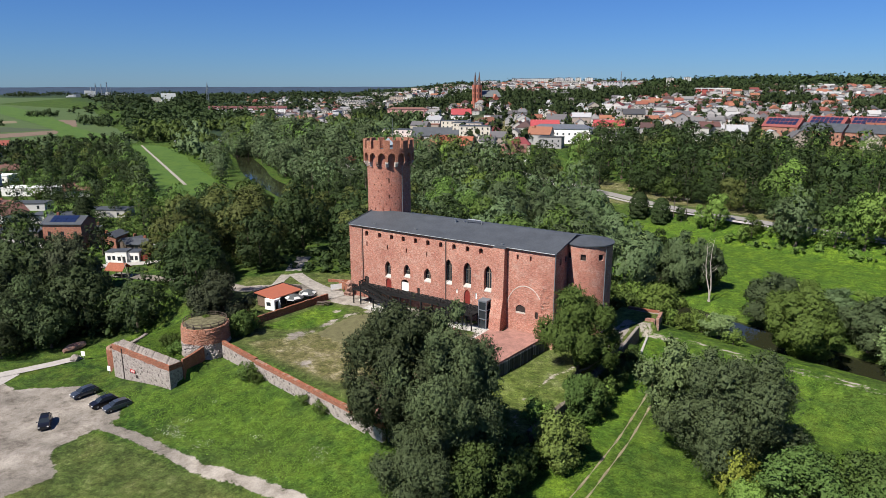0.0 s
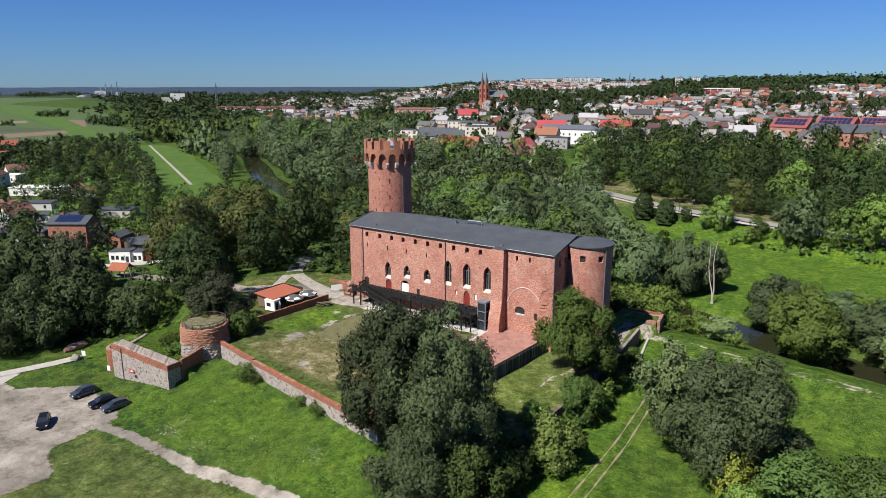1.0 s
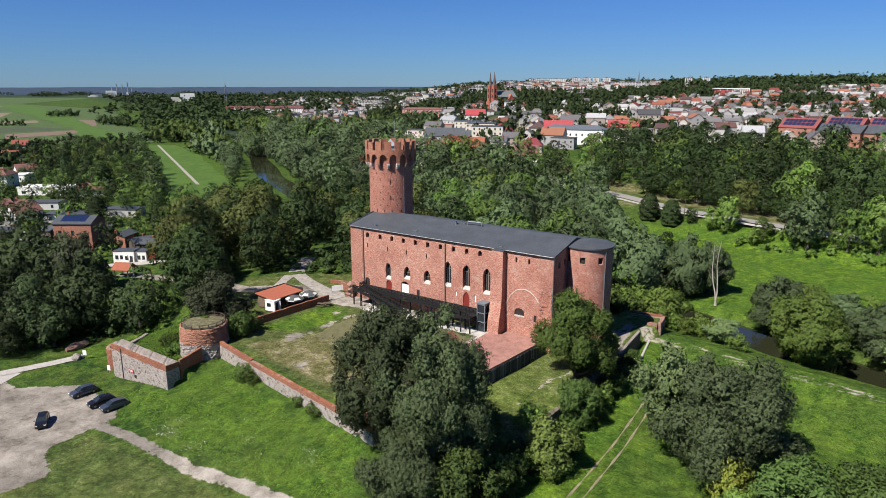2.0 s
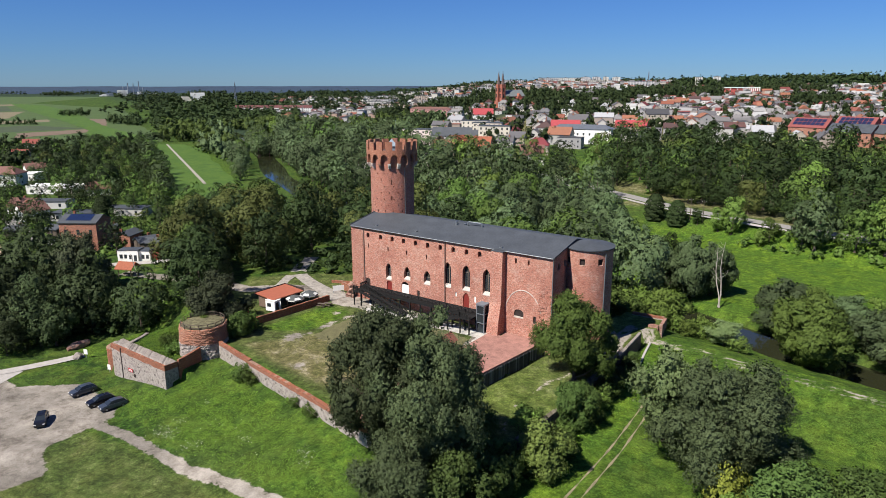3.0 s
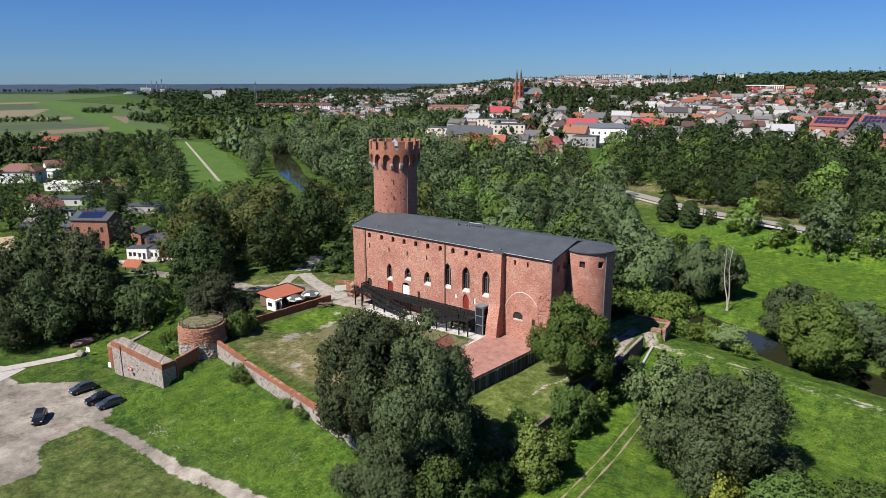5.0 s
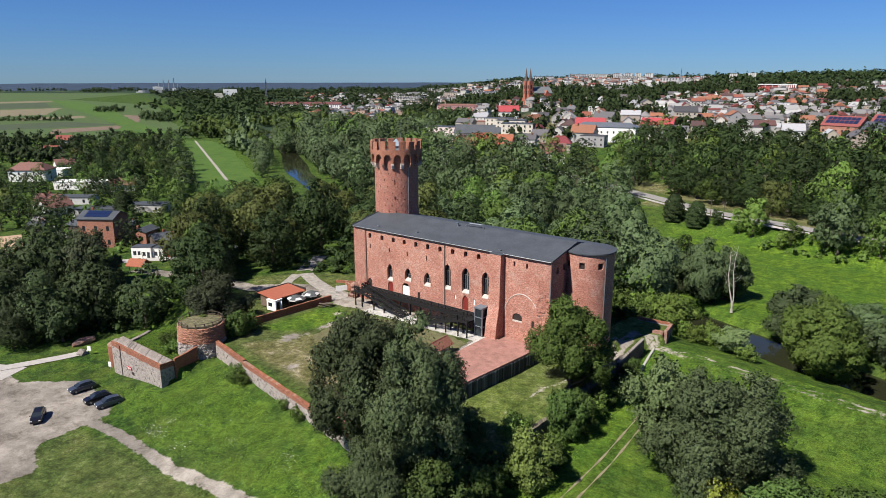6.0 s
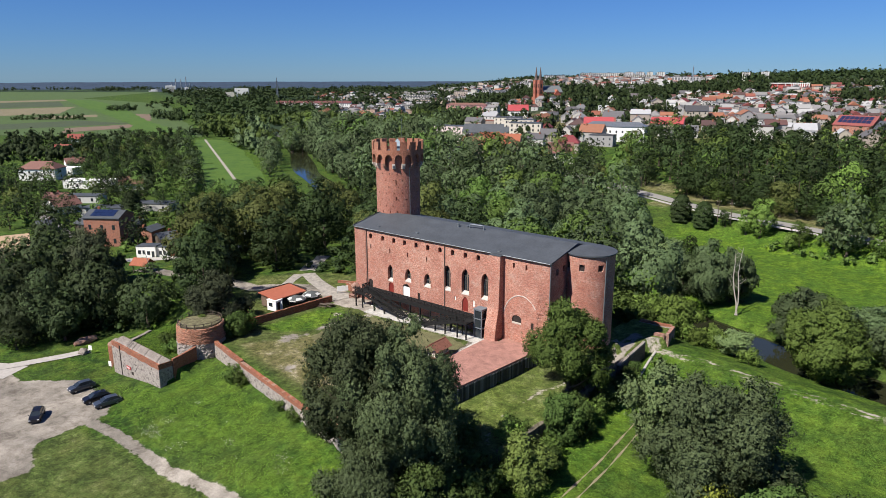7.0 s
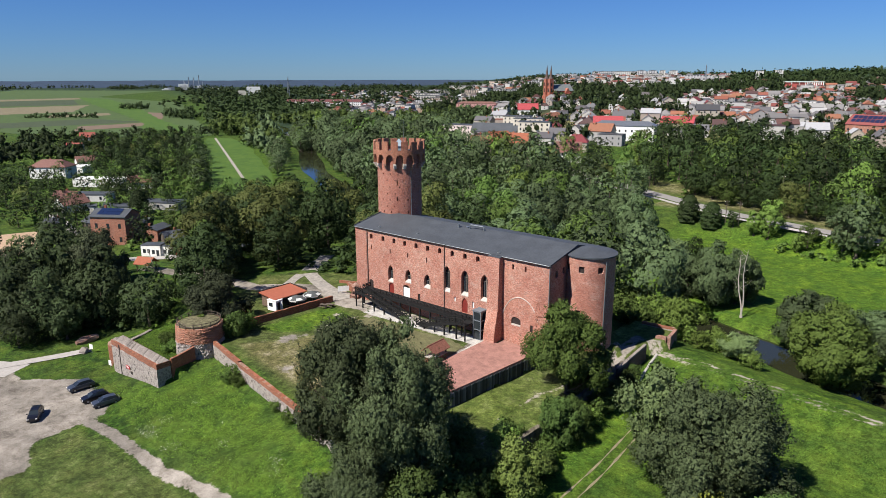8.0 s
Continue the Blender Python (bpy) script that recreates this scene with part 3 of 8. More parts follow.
def ribbon(name, line, width, z_of, mat, label, category, samples=4.0, lift=0.05):
    """A strip along a broken line."""
    pts = []
    for (ax, ay), (bx, by) in zip(line, line[1:]):
        k = max(1, int(math.hypot(bx - ax, by - ay) / samples))
        pts += [(ax + (bx - ax) * i / k, ay + (by - ay) * i / k) for i in range(k)]
    pts.append(line[-1])
    for _ in range(3):
        pts = [pts[0]] + [((a[0] + 2 * b[0] + c[0]) / 4, (a[1] + 2 * b[1] + c[1]) / 4) for a, b, c in zip(pts, pts[1:], pts[2:])] + [pts[-1]]
    m = Mesh()
    rows = []
    for i, (x, y) in enumerate(pts):
        a, b = pts[max(i - 1, 0)], pts[min(i + 1, len(pts) - 1)]
        dx, dy = b[0] - a[0], b[1] - a[1]
        l = math.hypot(dx, dy)
        w = width(x, y) if callable(width) else width
        rows.append([(x - dy / l * w * s, y + dx / l * w * s) for s in (-0.5, -0.25, 0, 0.25, 0.5)])
    vs = [(x, y, z_of(x, y) + lift) for r in rows for x, y in r]
    m.add(vs, [(i * 5 + j, i * 5 + j + 1, i * 5 + j + 6, i * 5 + j + 5) for i in range(len(rows) - 1) for j in range(4)])
    return tagged(new(name, m.data(name, mat, True)), label, category, kind="structure")


YARD_GRAVEL = plain("yard_gravel", (0.25, 0.228, 0.2), 0.95, vary=0.35, scale=0.9)
WATER, _nt, _b = material("river_water", 0.06)
_b.inputs["Base Color"].default_value = (0.02, 0.022, 0.011, 1)
_b.inputs["Specular IOR Level"].default_value = 0.5
bump(_nt, _b, noise_tex(_nt, 1.2, 3), 0.15, 0.03)
ribbon("river_water", RIVER, lambda x, y: 18 - 4.0 * float(step(250, 330, math.hypot(x, y))) - 1.5 * math.sin(x * 0.06), lambda x, y: -1.5 + 1.75 * float(step(225, 300, math.hypot(x, y))), WATER, "dark slow river water between green banks", "river", lift=0)
ribbon("pavement", [(x - 2.0, y - 5.2) for x, y in ROAD], 2.2, lambda x, y: max(h1(x, y), 5.9), PATH, "pale footway along the asphalt road", "pavement", lift=0.1)
ribbon("road", ROAD, 6.5, lambda x, y: max(h1(x, y), 5.9), ASPHALT, "grey asphalt road below the wooded slope", "road", lift=0.12)
ribbon("footpath", [(-557, 352), (-440, 289.5), (-318, 224.2)], 1.8, h1, YARD_GRAVEL, "pale straight footpath across the green dike", "path", lift=0.25)
ribbon("pavement", [(-150, 38), (-137, 49), (-131, 51)], 6.0, h1, PATH, "pale concrete entry lane beside the car park", "pavement", lift=0.06)
ribbon("pavement", [(-136, 49.0), (-133, 55.5), (-130.5, 64.5)], 2.6, h1, PATH, "pale concrete footway leading to the gate", "pavement", lift=0.14)

BED = [(-88.4, 88.2), (-89.3, 94.5), (-89.2, 100.4), (-86.8, 103.6), (-66.0, 104.4), (-62.4, 103.6), (-62.6, 92.0), (-73.5, 88.6), (-81, 87.4)]
bed_bm = bmesh.new()
bed_loop = []
for (ax, ay), (bx, by) in zip(BED, BED[1:] + BED[:1]):
    bed_loop += [(ax + (bx - ax) * i / 8 + 0.25 * math.sin(ay * 1.3 + i * 2.1), ay + (by - ay) * i / 8 + 0.25 * math.sin(ax * 1.7 + i * 1.7)) for i in range(8)]
bed_vs = [bed_bm.verts.new((x, y, h1(x, y) + 0.12)) for x, y in bed_loop]
mid = bed_bm.verts.new((-77, 96.5, h1(-77, 96.5) + 0.16))
for v, w in zip(bed_vs, bed_vs[1:] + bed_vs[:1]):
    bed_bm.faces.new((v, mid, w))
bmesh.ops.recalc_face_normals(bed_bm, faces=bed_bm.faces)
bed_data = bpy.data.meshes.new("ground_bed")
bed_bm.to_mesh(bed_data)
bed_bm.free()
bed_data.materials.append(plain("seed_bed", (0.105, 0.1, 0.047), 0.95, vary=0.3, scale=0.6))
tagged(new("ground_bed", bed_data), "smooth olive brown seeded bed beside the forecourt", "ground", kind="structure")
ribbon("pavement", [(-100, 107.5), (-108, 109.6), (-115.5, 112.1), (-123.1, 114.5), (-128.8, 120.7), (-132.4, 128.9), (-137.6, 134)], lambda x, y: 3.9 + 0.5 * math.sin(x), h1, YARD_GRAVEL, "pale paved way from the court towards the trees", "pavement", lift=0.08)
ribbon("pavement", [(-123, 113.4), (-120.5, 107.8), (-115.0, 101.0)], lambda x, y: 2.6 + 0.4 * math.sin(x), h1, YARD_GRAVEL, "pale paved way behind the cafe", "pavement", lift=0.1)
FINE_GRAVEL = plain("pale_fine_gravel", (0.37, 0.35, 0.32), 0.95, vary=0.35, scale=1.2)
ribbon("pavement", [(-90.5, 106.0), (-84, 106.2), (-72, 106.6), (-61.2, 106.9)], lambda x, y: 3.0 + 0.25 * math.sin(x * 1.3), h1, FINE_GRAVEL, "pale gravel walk under the timber gallery", "pavement", samples=1.5, lift=0.09)
ribbon("pavement", [(-61.4, 106.2), (-61.1, 98), (-60.6, 89.5)], 1.3, h1, FINE_GRAVEL, "pale gravel edge beside the red terrace", "pavement", samples=1.5, lift=0.13)
DIRT = plain("trodden_dirt", (0.19, 0.165, 0.1), 0.95, vary=0.45, scale=1.0)
for tr in TRACKS[:2]:
    ribbon("track", tr, lambda x, y: 0.25 + 0.13 * math.sin(x * 1.7 + y * 0.9) + 0.07 * math.sin(y * 2.3), h1, DIRT, "pale trodden wheel track in the grass", "track", samples=1.0, lift=0.045)

def sheet(name, loop, mat, label, category, lift=0.35):
    """A flat piece of land with uneven edges."""
    pts = []
    for (ax, ay), (bx, by) in zip(loop, loop[1:] + loop[:1]):
        k = max(1, int(math.hypot(bx - ax, by - ay) / 14))
        pts += [(ax + (bx - ax) * i / k, ay + (by - ay) * i / k) for i in range(k)]
    wob = lambda x, y: (x + 1.6 * math.sin(y * 0.13 + x * 0.05), y + 1.2 * math.sin(x * 0.11))
    pts = [wob(x, y) for x, y in pts]
    bm = bmesh.new()
    vs = [bm.verts.new((x, y, h1(x, y) + lift)) for x, y in pts]
    bmesh.ops.triangle_fill(bm, use_beauty=True, use_dissolve=False, edges=[bm.edges.new((vs[i], vs[(i + 1) % len(vs)])) for i in range(len(vs))], normal=(0, 0, 1))
    me = bpy.data.meshes.new(name)
    bm.to_mesh(me)
    bm.free()
    me.materials.append(mat)
    return tagged(new(name, me), label, category, kind="structure")


def turf(name, low, mid, high):
    m, nt, b = material(name, 0.95)
    f = mix_rgb(nt, 0.5, noise_tex(nt, 0.09, 6, rough=0.7), noise_tex(nt, 0.5, 5, rough=0.8))
    nt.links.new(ramp(nt, f, (0.38, low), (0.5, mid), (0.62, high)), b.inputs["Base Color"])
    return m


LUSH = turf("lush_grass", (0.0292, 0.0659, 0.0083), (0.0474, 0.0954, 0.0098), (0.0683, 0.1143, 0.0139))
STUBBLE = turf("stubble", (0.111, 0.0962, 0.0555), (0.148, 0.1258, 0.074), (0.1776, 0.148, 0.0925))
PLOUGHED = turf("ploughed_earth", (0.111, 0.0777, 0.0555), (0.1406, 0.0999, 0.0703), (0.1628, 0.1184, 0.0851))
CROP = turf("green_crop", (0.037, 0.0629, 0.0185), (0.0503, 0.0814, 0.0207), (0.0629, 0.0962, 0.0252))
DULL = turf("dull_crop", (0.0333, 0.0459, 0.0237), (0.0444, 0.0592, 0.0281), (0.0555, 0.0703, 0.0333))
sheet("dike", DIKE, LUSH, "lush green grass dike beside the river", "dike", 0.15)
for mat, label, loop in (
    (CROP, "wide green meadow on the plain", [(-2300, 1230), (-1772, 760), (-1298, 726), (-900, 520), (-700, 425), (-590, 372), (-566, 340), (-654, 300), (-760, 250), (-1200, 180), (-1800, 400), (-2800, 900)]),
    (LUSH, "bright green grass strip across the fields", [(-1772, 714), (-1609, 714), (-1234, 599), (-854, 452), (-586, 364), (-566, 341), (-654, 330), (-802, 405), (-968, 459), (-1331, 566)]),
    (STUBBLE, "pale tan stubble field", [(-1328, 300), (-1319, 555), (-1117, 446), (-1107, 250)]),
    (STUBBLE, "pale tan stubble strip", [(-1048, 386), (-1049, 472), (-991, 448), (-995, 366)]),
    (DULL, "dull olive crop field", [(-930, 240), (-931, 398), (-828, 416), (-845, 220)]),
    (PLOUGHED, "brown ploughed strip", [(-807, 330), (-814, 409), (-761, 387), (-741, 301)]),
    (PLOUGHED, "brown ploughed field", [(-1056, 500), (-987, 526), (-853, 456), (-898, 451)]),
    (STUBBLE, "far pale stubble field", [(-1736, 466), (-1719, 722), (-1627, 684), (-1619, 428)]),
    (STUBBLE, "pale stubble field beside the meadow", [(-1204, 548), (-1240, 591), (-1130, 539), (-1131, 512)]),
    (DULL, "dull dark green crop field", [(-1619, 428), (-1595, 635), (-1349, 548), (-1389, 354)]),
):
    sheet("field", loop, mat, label, "field", {CROP: 0.25, LUSH: 0.6}.get(mat, 0.42))

# low hills that close the distance, haze painted into their blue
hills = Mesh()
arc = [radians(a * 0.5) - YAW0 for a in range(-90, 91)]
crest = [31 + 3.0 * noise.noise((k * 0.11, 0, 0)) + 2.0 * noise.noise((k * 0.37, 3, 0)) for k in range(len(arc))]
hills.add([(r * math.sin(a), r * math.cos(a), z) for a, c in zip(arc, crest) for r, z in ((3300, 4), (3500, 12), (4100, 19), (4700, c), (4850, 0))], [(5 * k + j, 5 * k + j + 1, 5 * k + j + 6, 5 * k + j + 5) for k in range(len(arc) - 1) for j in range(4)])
tagged(new("backdrop", hills.data("backdrop", plain("far_hills", (0.022, 0.038, 0.064), 1.0, vary=0.35, scale=0.012))), "low wooded hills along the horizon, blue with painted haze", "hills", kind="structure")

# ---- the castle ----
FY, FX0, FX1, EAVE = 110.7, -98.8, -49.1, 23.2
castle = thing("castle", "red brick gothic castle wing with grey low-pitched roof", "castle", -74, 119, 6.5)


def castle_part(name, mesh, mat, label="", parent=None, smooth=False):
    """A part modelled in world places, hung under the castle or one of its parts."""
    ob = part(name, mesh, mat, None, label, smooth)
    ob.parent = parent or castle
    if parent is None:
        ob.matrix_parent_inverse = Matrix.Translation((74, -119, -6.5))
    return ob


def on_front(u, v, w):
    return (u, FY + w, v)


small_windows = [-94.1, -90.5, -87.2, -84.1, -80.9, -77.7, -74.5, -71.3, -68.1, -65.0]
slits = [(-94.1, 19.3), (-88.4, 19.25), (-83.3, 19.2), (-78.0, 19.1)]
gothic = [(-88.35, 12.9, 16.2, 1.55), (-83.2, 13.7, 16.2, 1.7), (-77.9, 13.6, 16.2, 1.75), (-72.65, 14.0, 18.9, 1.75), (-68.1, 14.1, 18.9, 1.8), (-63.35, 14.0, 18.9, 1.7)]
front_holes = [rounded(x, 21.05, 22.2, 0.85) for x in small_windows]
front_holes += [oblong(x, z - 0.5, z + 0.5, 0.32) for x, z in slits]
front_holes += [pointed(x, a - 0.45, b, w) for x, a, b, w in gothic]
front_holes += [rounded(-88.2, 9.95, 12.3, 1.5), rounded(-83.8, 10.0, 12.75, 2.0), pointed(-68.1, 10.2, 13.3, 1.5), rounded(-94.4, 9.95, 11.9, 1.3), oblong(-80.2, 10.0, 11.5, 0.7), oblong(-70.6, 12.0, 12.9, 0.45), oblong(-66.0, 11.6, 12.9, 0.5)]
front_holes += [oblong(-56.9, 21.1, 22.1, 0.4), oblong(-54.2, 21.1, 22.1, 0.4), rounded(-56.0, 10.6, 12.2, 2.1), oblong(-52.6, 10.0, 11.4, 0.6)]
front = castle_part("front_wall", pierced([(FX0, 4.0), (FX1, 4.0), (FX1, EAVE), (FX0, EAVE)], front_holes, 1.4, on_front), BRICK)
# near-black sheets paint the shade behind attic windows and slits
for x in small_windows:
    castle_part("window", Mesh().box(x - 0.5, x + 0.5, FY + 0.6, FY + 0.66, 21.0, 22.2), SHADE_AND_BLACK, "small attic window with its shade painted dark", front)
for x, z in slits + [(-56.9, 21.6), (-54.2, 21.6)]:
    castle_part("window", Mesh().box(x - 0.3, x + 0.3, FY + 0.5, FY + 0.56, z - 0.6, z + 0.6), SHADE_AND_BLACK, "narrow slit with its shade painted dark", front)
for x, a, b, w in gothic:
    pane = castle_part("window", Mesh().box(x - w / 2 - 0.1, x + w / 2 + 0.1, FY + 0.76, FY + 0.8, a - 0.1, b + 0.1), GLASS, "pointed gothic window with dark glass", front)
    castle_part("sill", Mesh().add([(x - w / 2 + 0.02, FY - 0.03, a - 0.28), (x + w / 2 - 0.02, FY - 0.03, a - 0.28), (x + w / 2 - 0.02, FY + 0.74, a + 0.2), (x - w / 2 + 0.02, FY + 0.74, a + 0.2), (x - w / 2 + 0.02, FY - 0.05, a - 0.45), (x + w / 2 - 0.02, FY - 0.05, a - 0.45), (x + w / 2 - 0.02, FY + 0.74, a - 0.45), (x - w / 2 + 0.02, FY + 0.74, a - 0.45)], [(0, 1, 2, 3), (4, 7, 6, 5), (0, 4, 5, 1), (1, 5, 6, 2), (3, 2, 6, 7), (0, 3, 7, 4)]), LIME, "pale sloping sill", front)
    for k in (-1, 1):
        castle_part("tracery", Mesh().beam((x + k * w * 0.27, FY + 0.68, a + 0.25), (x + k * w * 0.27, FY + 0.68, b - w * 0.85), 0.05, 0.06), METAL, "", front)
    castle_part("mullion", Mesh().box(x - 0.07, x + 0.07, FY + 0.66, FY + 0.74, a, b - 0.1).box(x - w / 2, x + w / 2, FY + 0.67, FY + 0.73, b - w * 0.9 - 0.05, b - w * 0.9 + 0.05), plain("old_mullion", (0.16, 0.13, 0.11), 0.8), "", front)
# the open doorway and niches get their shade as a near-black sheet
for x, w, a, b, mat, lab in ((-88.2, 1.6, 9.9, 12.4, RED_DOOR, "dark red door"), (-83.8, 2.1, 9.9, 12.1, WHITE, "white door"), (-68.1, 1.6, 10.1, 13.4, RED_DOOR, "dark red pointed door"), (-94.4, 1.4, 9.9, 12.0, SHADE_AND_BLACK, "open doorway with its shade painted dark"), (-80.2, 0.8, 9.9, 11.6, SHADE_AND_BLACK, ""), (-70.6, 0.5, 11.9, 13.0, WHITE, "small white panel"), (-66.0, 0.55, 11.5, 13.0, WHITE, "small white panel"), (-56.0, 2.2, 10.5, 12.3, SHADE_AND_BLACK, "arched niche with its shade painted dark"), (-52.6, 0.7, 9.9, 11.5, SHADE_AND_BLACK, "")):
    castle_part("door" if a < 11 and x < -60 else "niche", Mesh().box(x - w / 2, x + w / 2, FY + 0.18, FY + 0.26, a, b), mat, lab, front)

castle_part("sill", Mesh().box(-57.0, -55.0, FY - 0.06, FY + 0.17, 10.5, 10.78), LIME, "pale niche sill", front)

# rough old masonry strips at both ends of the front
rnd = random.Random(3)


def toothed(x0, x1, z0, z1, depth):
    """Courses of uneven brick ends that stand proud of the wall; depth(z) says how far."""
    m = Mesh()
    for row, z in enumerate(np.arange(z0, z1, 0.24)):
        x = x0 + (row % 2) * 0.15
        while x < x1 - 0.1:
            w = rnd.uniform(0.25, 0.5)
            m.box(x, min(x + w - 0.015, x1), FY - 0.03 - depth(z) * rnd.random(), FY + 0.25, z, z + 0.225)
            x += w
    return m


castle_part("rough_masonry", toothed(FX0 - 0.3, -95.7, 5.6, 22.9, lambda z: 0.16 if z < 12 else 0.08), BRICK, "rough broken brick edge where an older wall stood")
castle_part("rough_masonry", toothed(-51.9, FX1 - 0.02, 6.2, 22.9, lambda z: 0.32 if z < 14 else 0.2 if z < 17 else 0.06), BRICK, "toothed rough masonry edge")
rubble = Mesh()
for k in range(46):
    s = 0.35 + rnd.random() * 0.6
    x, y = FX0 - 1.6 * rnd.random() ** 2 + 0.6, FY - 1.6 + 2.2 * rnd.random()
    z = 6.6 + rnd.random() * (3.4 if x > FX0 - 0.7 else 1.2)
    rubble.box(-s / 2, s / 2, -s / 2, s / 2, -s / 2, s / 2, pose(x, y, z, 40 * rnd.random(), 40 * rnd.random(), 90 * rnd.random()))
castle_part("rubble_stub", rubble, BRICK_ROUGH, "crumbling stump of a broken wall")
# blind arch outline on the plain stretch
arch = Mesh()
ring = [(-55.1 + 4.0 * math.cos(a), 10.6 + 5.5 * math.sin(a)) for a in [radians(8 + i * 6.2) for i in range(26)]]
arch.tube([(ax, FY, az) for ax, az in ring], [0.1] * len(ring), 6)
castle_part("blind_arch", arch, LIME, "pale pointed arch line of a lost vault")

# buttress with battered foot
BX0, BX1 = -61.6, -59.1
but = Mesh()
prof = [(108.0, 6.0), (108.4, 9.5), (109.2, 13.0), (109.5, 23.1)]
for (y0, z0), (y1, z1) in zip(prof, prof[1:]):
    but.add([(BX0, y0, z0), (BX1, y0, z0), (BX1, FY + 0.1, z0), (BX0, FY + 0.1, z0), (BX0, y1, z1), (BX1, y1, z1), (BX1, FY + 0.1, z1), (BX0, FY + 0.1, z1)], [(0, 1, 5, 4), (1, 2, 6, 5), (3, 0, 4, 7), (4, 5, 6, 7), (0, 3, 2, 1)])
castle_part("buttress", but, BRICK, "brick buttress with a battered foot")

# roof: two low slopes
RIDGE_Y, RIDGE_Z, BACK_Y = 119.6, 25.1, 128.5
roof = Mesh()
sec = [(FY - 0.35, EAVE - 0.02), (RIDGE_Y, RIDGE_Z), (BACK_Y + 0.35, EAVE - 0.02), (BACK_Y + 0.35, EAVE + 0.18), (RIDGE_Y, RIDGE_Z + 0.22), (FY - 0.35, EAVE + 0.18)]
roof.add([(x, y, z) for x in (FX0 - 0.25, FX1 + 0.25) for y, z in sec], [tuple(range(6)), tuple(range(11, 5, -1))] + [(i, 6 + i, 6 + (i + 1) % 6, (i + 1) % 6) for i in range(6)])
roof_ob = castle_part("roof", roof, ROOFING, "dark grey sheet roof")
castle_part("roof_over_buttress", Mesh().box(BX0 - 0.1, BX1 + 0.1, 109.45, FY - 0.36, 23.1, 23.22), ROOFING)
castle_part("verge", Mesh().beam((FX0 - 0.27, FY - 0.35, EAVE + 0.2), (FX0 - 0.27, RIDGE_Y, RIDGE_Z + 0.24), 0.12, 0.3), ROOFING, "", roof_ob)
castle_part("verge", Mesh().beam((FX1 + 0.27, FY - 0.35, EAVE + 0.2), (FX1 + 0.27, RIDGE_Y, RIDGE_Z + 0.24), 0.12, 0.24), ROOFING, "", roof_ob)
for x, y, hgt in ((-75.6, 118.0, 0.9), (-73.8, 118.6, 0.35)):
    zz = EAVE + (y - FY) * 0.213
    castle_part("roof_vent", Mesh().lathe(x, y, [(0.22, zz), (0.22, zz + hgt), (0.3, zz + hgt), (0.3, zz + hgt + 0.12)], 8), METAL, "small metal roof vent", roof_ob)
castle_part("roof_pipe", Mesh().tube([(-72.9, 118.3, 24.6), (-72.9, 118.3, 25.75), (-72.7, 118.32, 25.9), (-69.7, 118.5, 25.9), (-69.5, 118.5, 25.75), (-69.5, 118.5, 24.7)], [0.13] * 6, 8), METAL, "bent pale metal pipe", roof_ob)
for x, y in ((-92.7, 112.0), (-81.9, 112.3), (-60.5, 111.2)):
    zz = EAVE + (y - FY) * 0.213 + 0.2
    castle_part("roof_vent", Mesh().beam((x - 0.4, y, zz), (x + 0.4, y - 0.2, zz + 0.25), 0.18, 0.2), METAL, "", roof_ob)
for x in (-95.3, -73.25, -62.0, FX1 + 0.02):
    castle_part("downpipe", Mesh().tube([(x, FY - 0.14, 7.0), (x, FY - 0.14, EAVE - 0.1)], [0.09, 0.09], 6), METAL if x > -60 else plain("dark_pipe", (0.1, 0.07, 0.06), 0.6), "slim rain pipe")
castle_part("gutter", Mesh().tube([(FX0, FY - 0.42, EAVE + 0.02), (BX0, FY - 0.42, EAVE + 0.02)], [0.09, 0.09], 6).tube([(BX1, FY - 0.42, EAVE + 0.02), (FX1, FY - 0.42, EAVE + 0.02)], [0.09, 0.09], 6), METAL)


def on_end(u, v, w):
    return (FX1 - w, u, v)


def gable(y):
    return EAVE + (RIDGE_Z - EAVE) * (1 - abs(y - RIDGE_Y) / (RIDGE_Y - FY))


end_holes = [rounded(112.9, 20.6, 21.9, 0.9), rounded(115.3, 20.8, 22.1, 0.9)]
castle_part("end_wall", pierced([(FY + 1.4, 4.0), (BACK_Y, 4.0), (BACK_Y, EAVE), (RIDGE_Y, RIDGE_Z), (FY + 1.4, gable(FY + 1.4))], end_holes, 1.4, on_end), BRICK)
castle_part("end_wall", Mesh().prism([(FX0, FY + 1.4), (FX0 + 1.4, FY + 1.4), (FX0 + 1.4, BACK_Y), (FX0, BACK_Y)], 4.0, EAVE).add([(FX0, FY + 1.4, EAVE), (FX0, BACK_Y, EAVE), (FX0, RIDGE_Y, RIDGE_Z)], [(0, 2, 1)]), BRICK)
castle_part("back_wall", Mesh().box(FX0 + 1.4, FX1 - 1.4, BACK_Y - 1.4, BACK_Y, 4.0, EAVE), BRICK)
# shade inside the end windows, painted as near-black sheets
for y in (112.9, 115.3):
    castle_part("window", Mesh().box(FX1 - 0.7, FX1 - 0.6, y - 0.5, y + 0.5, 20.5, 22.1), SHADE_AND_BLACK, "small window with its shade painted dark")


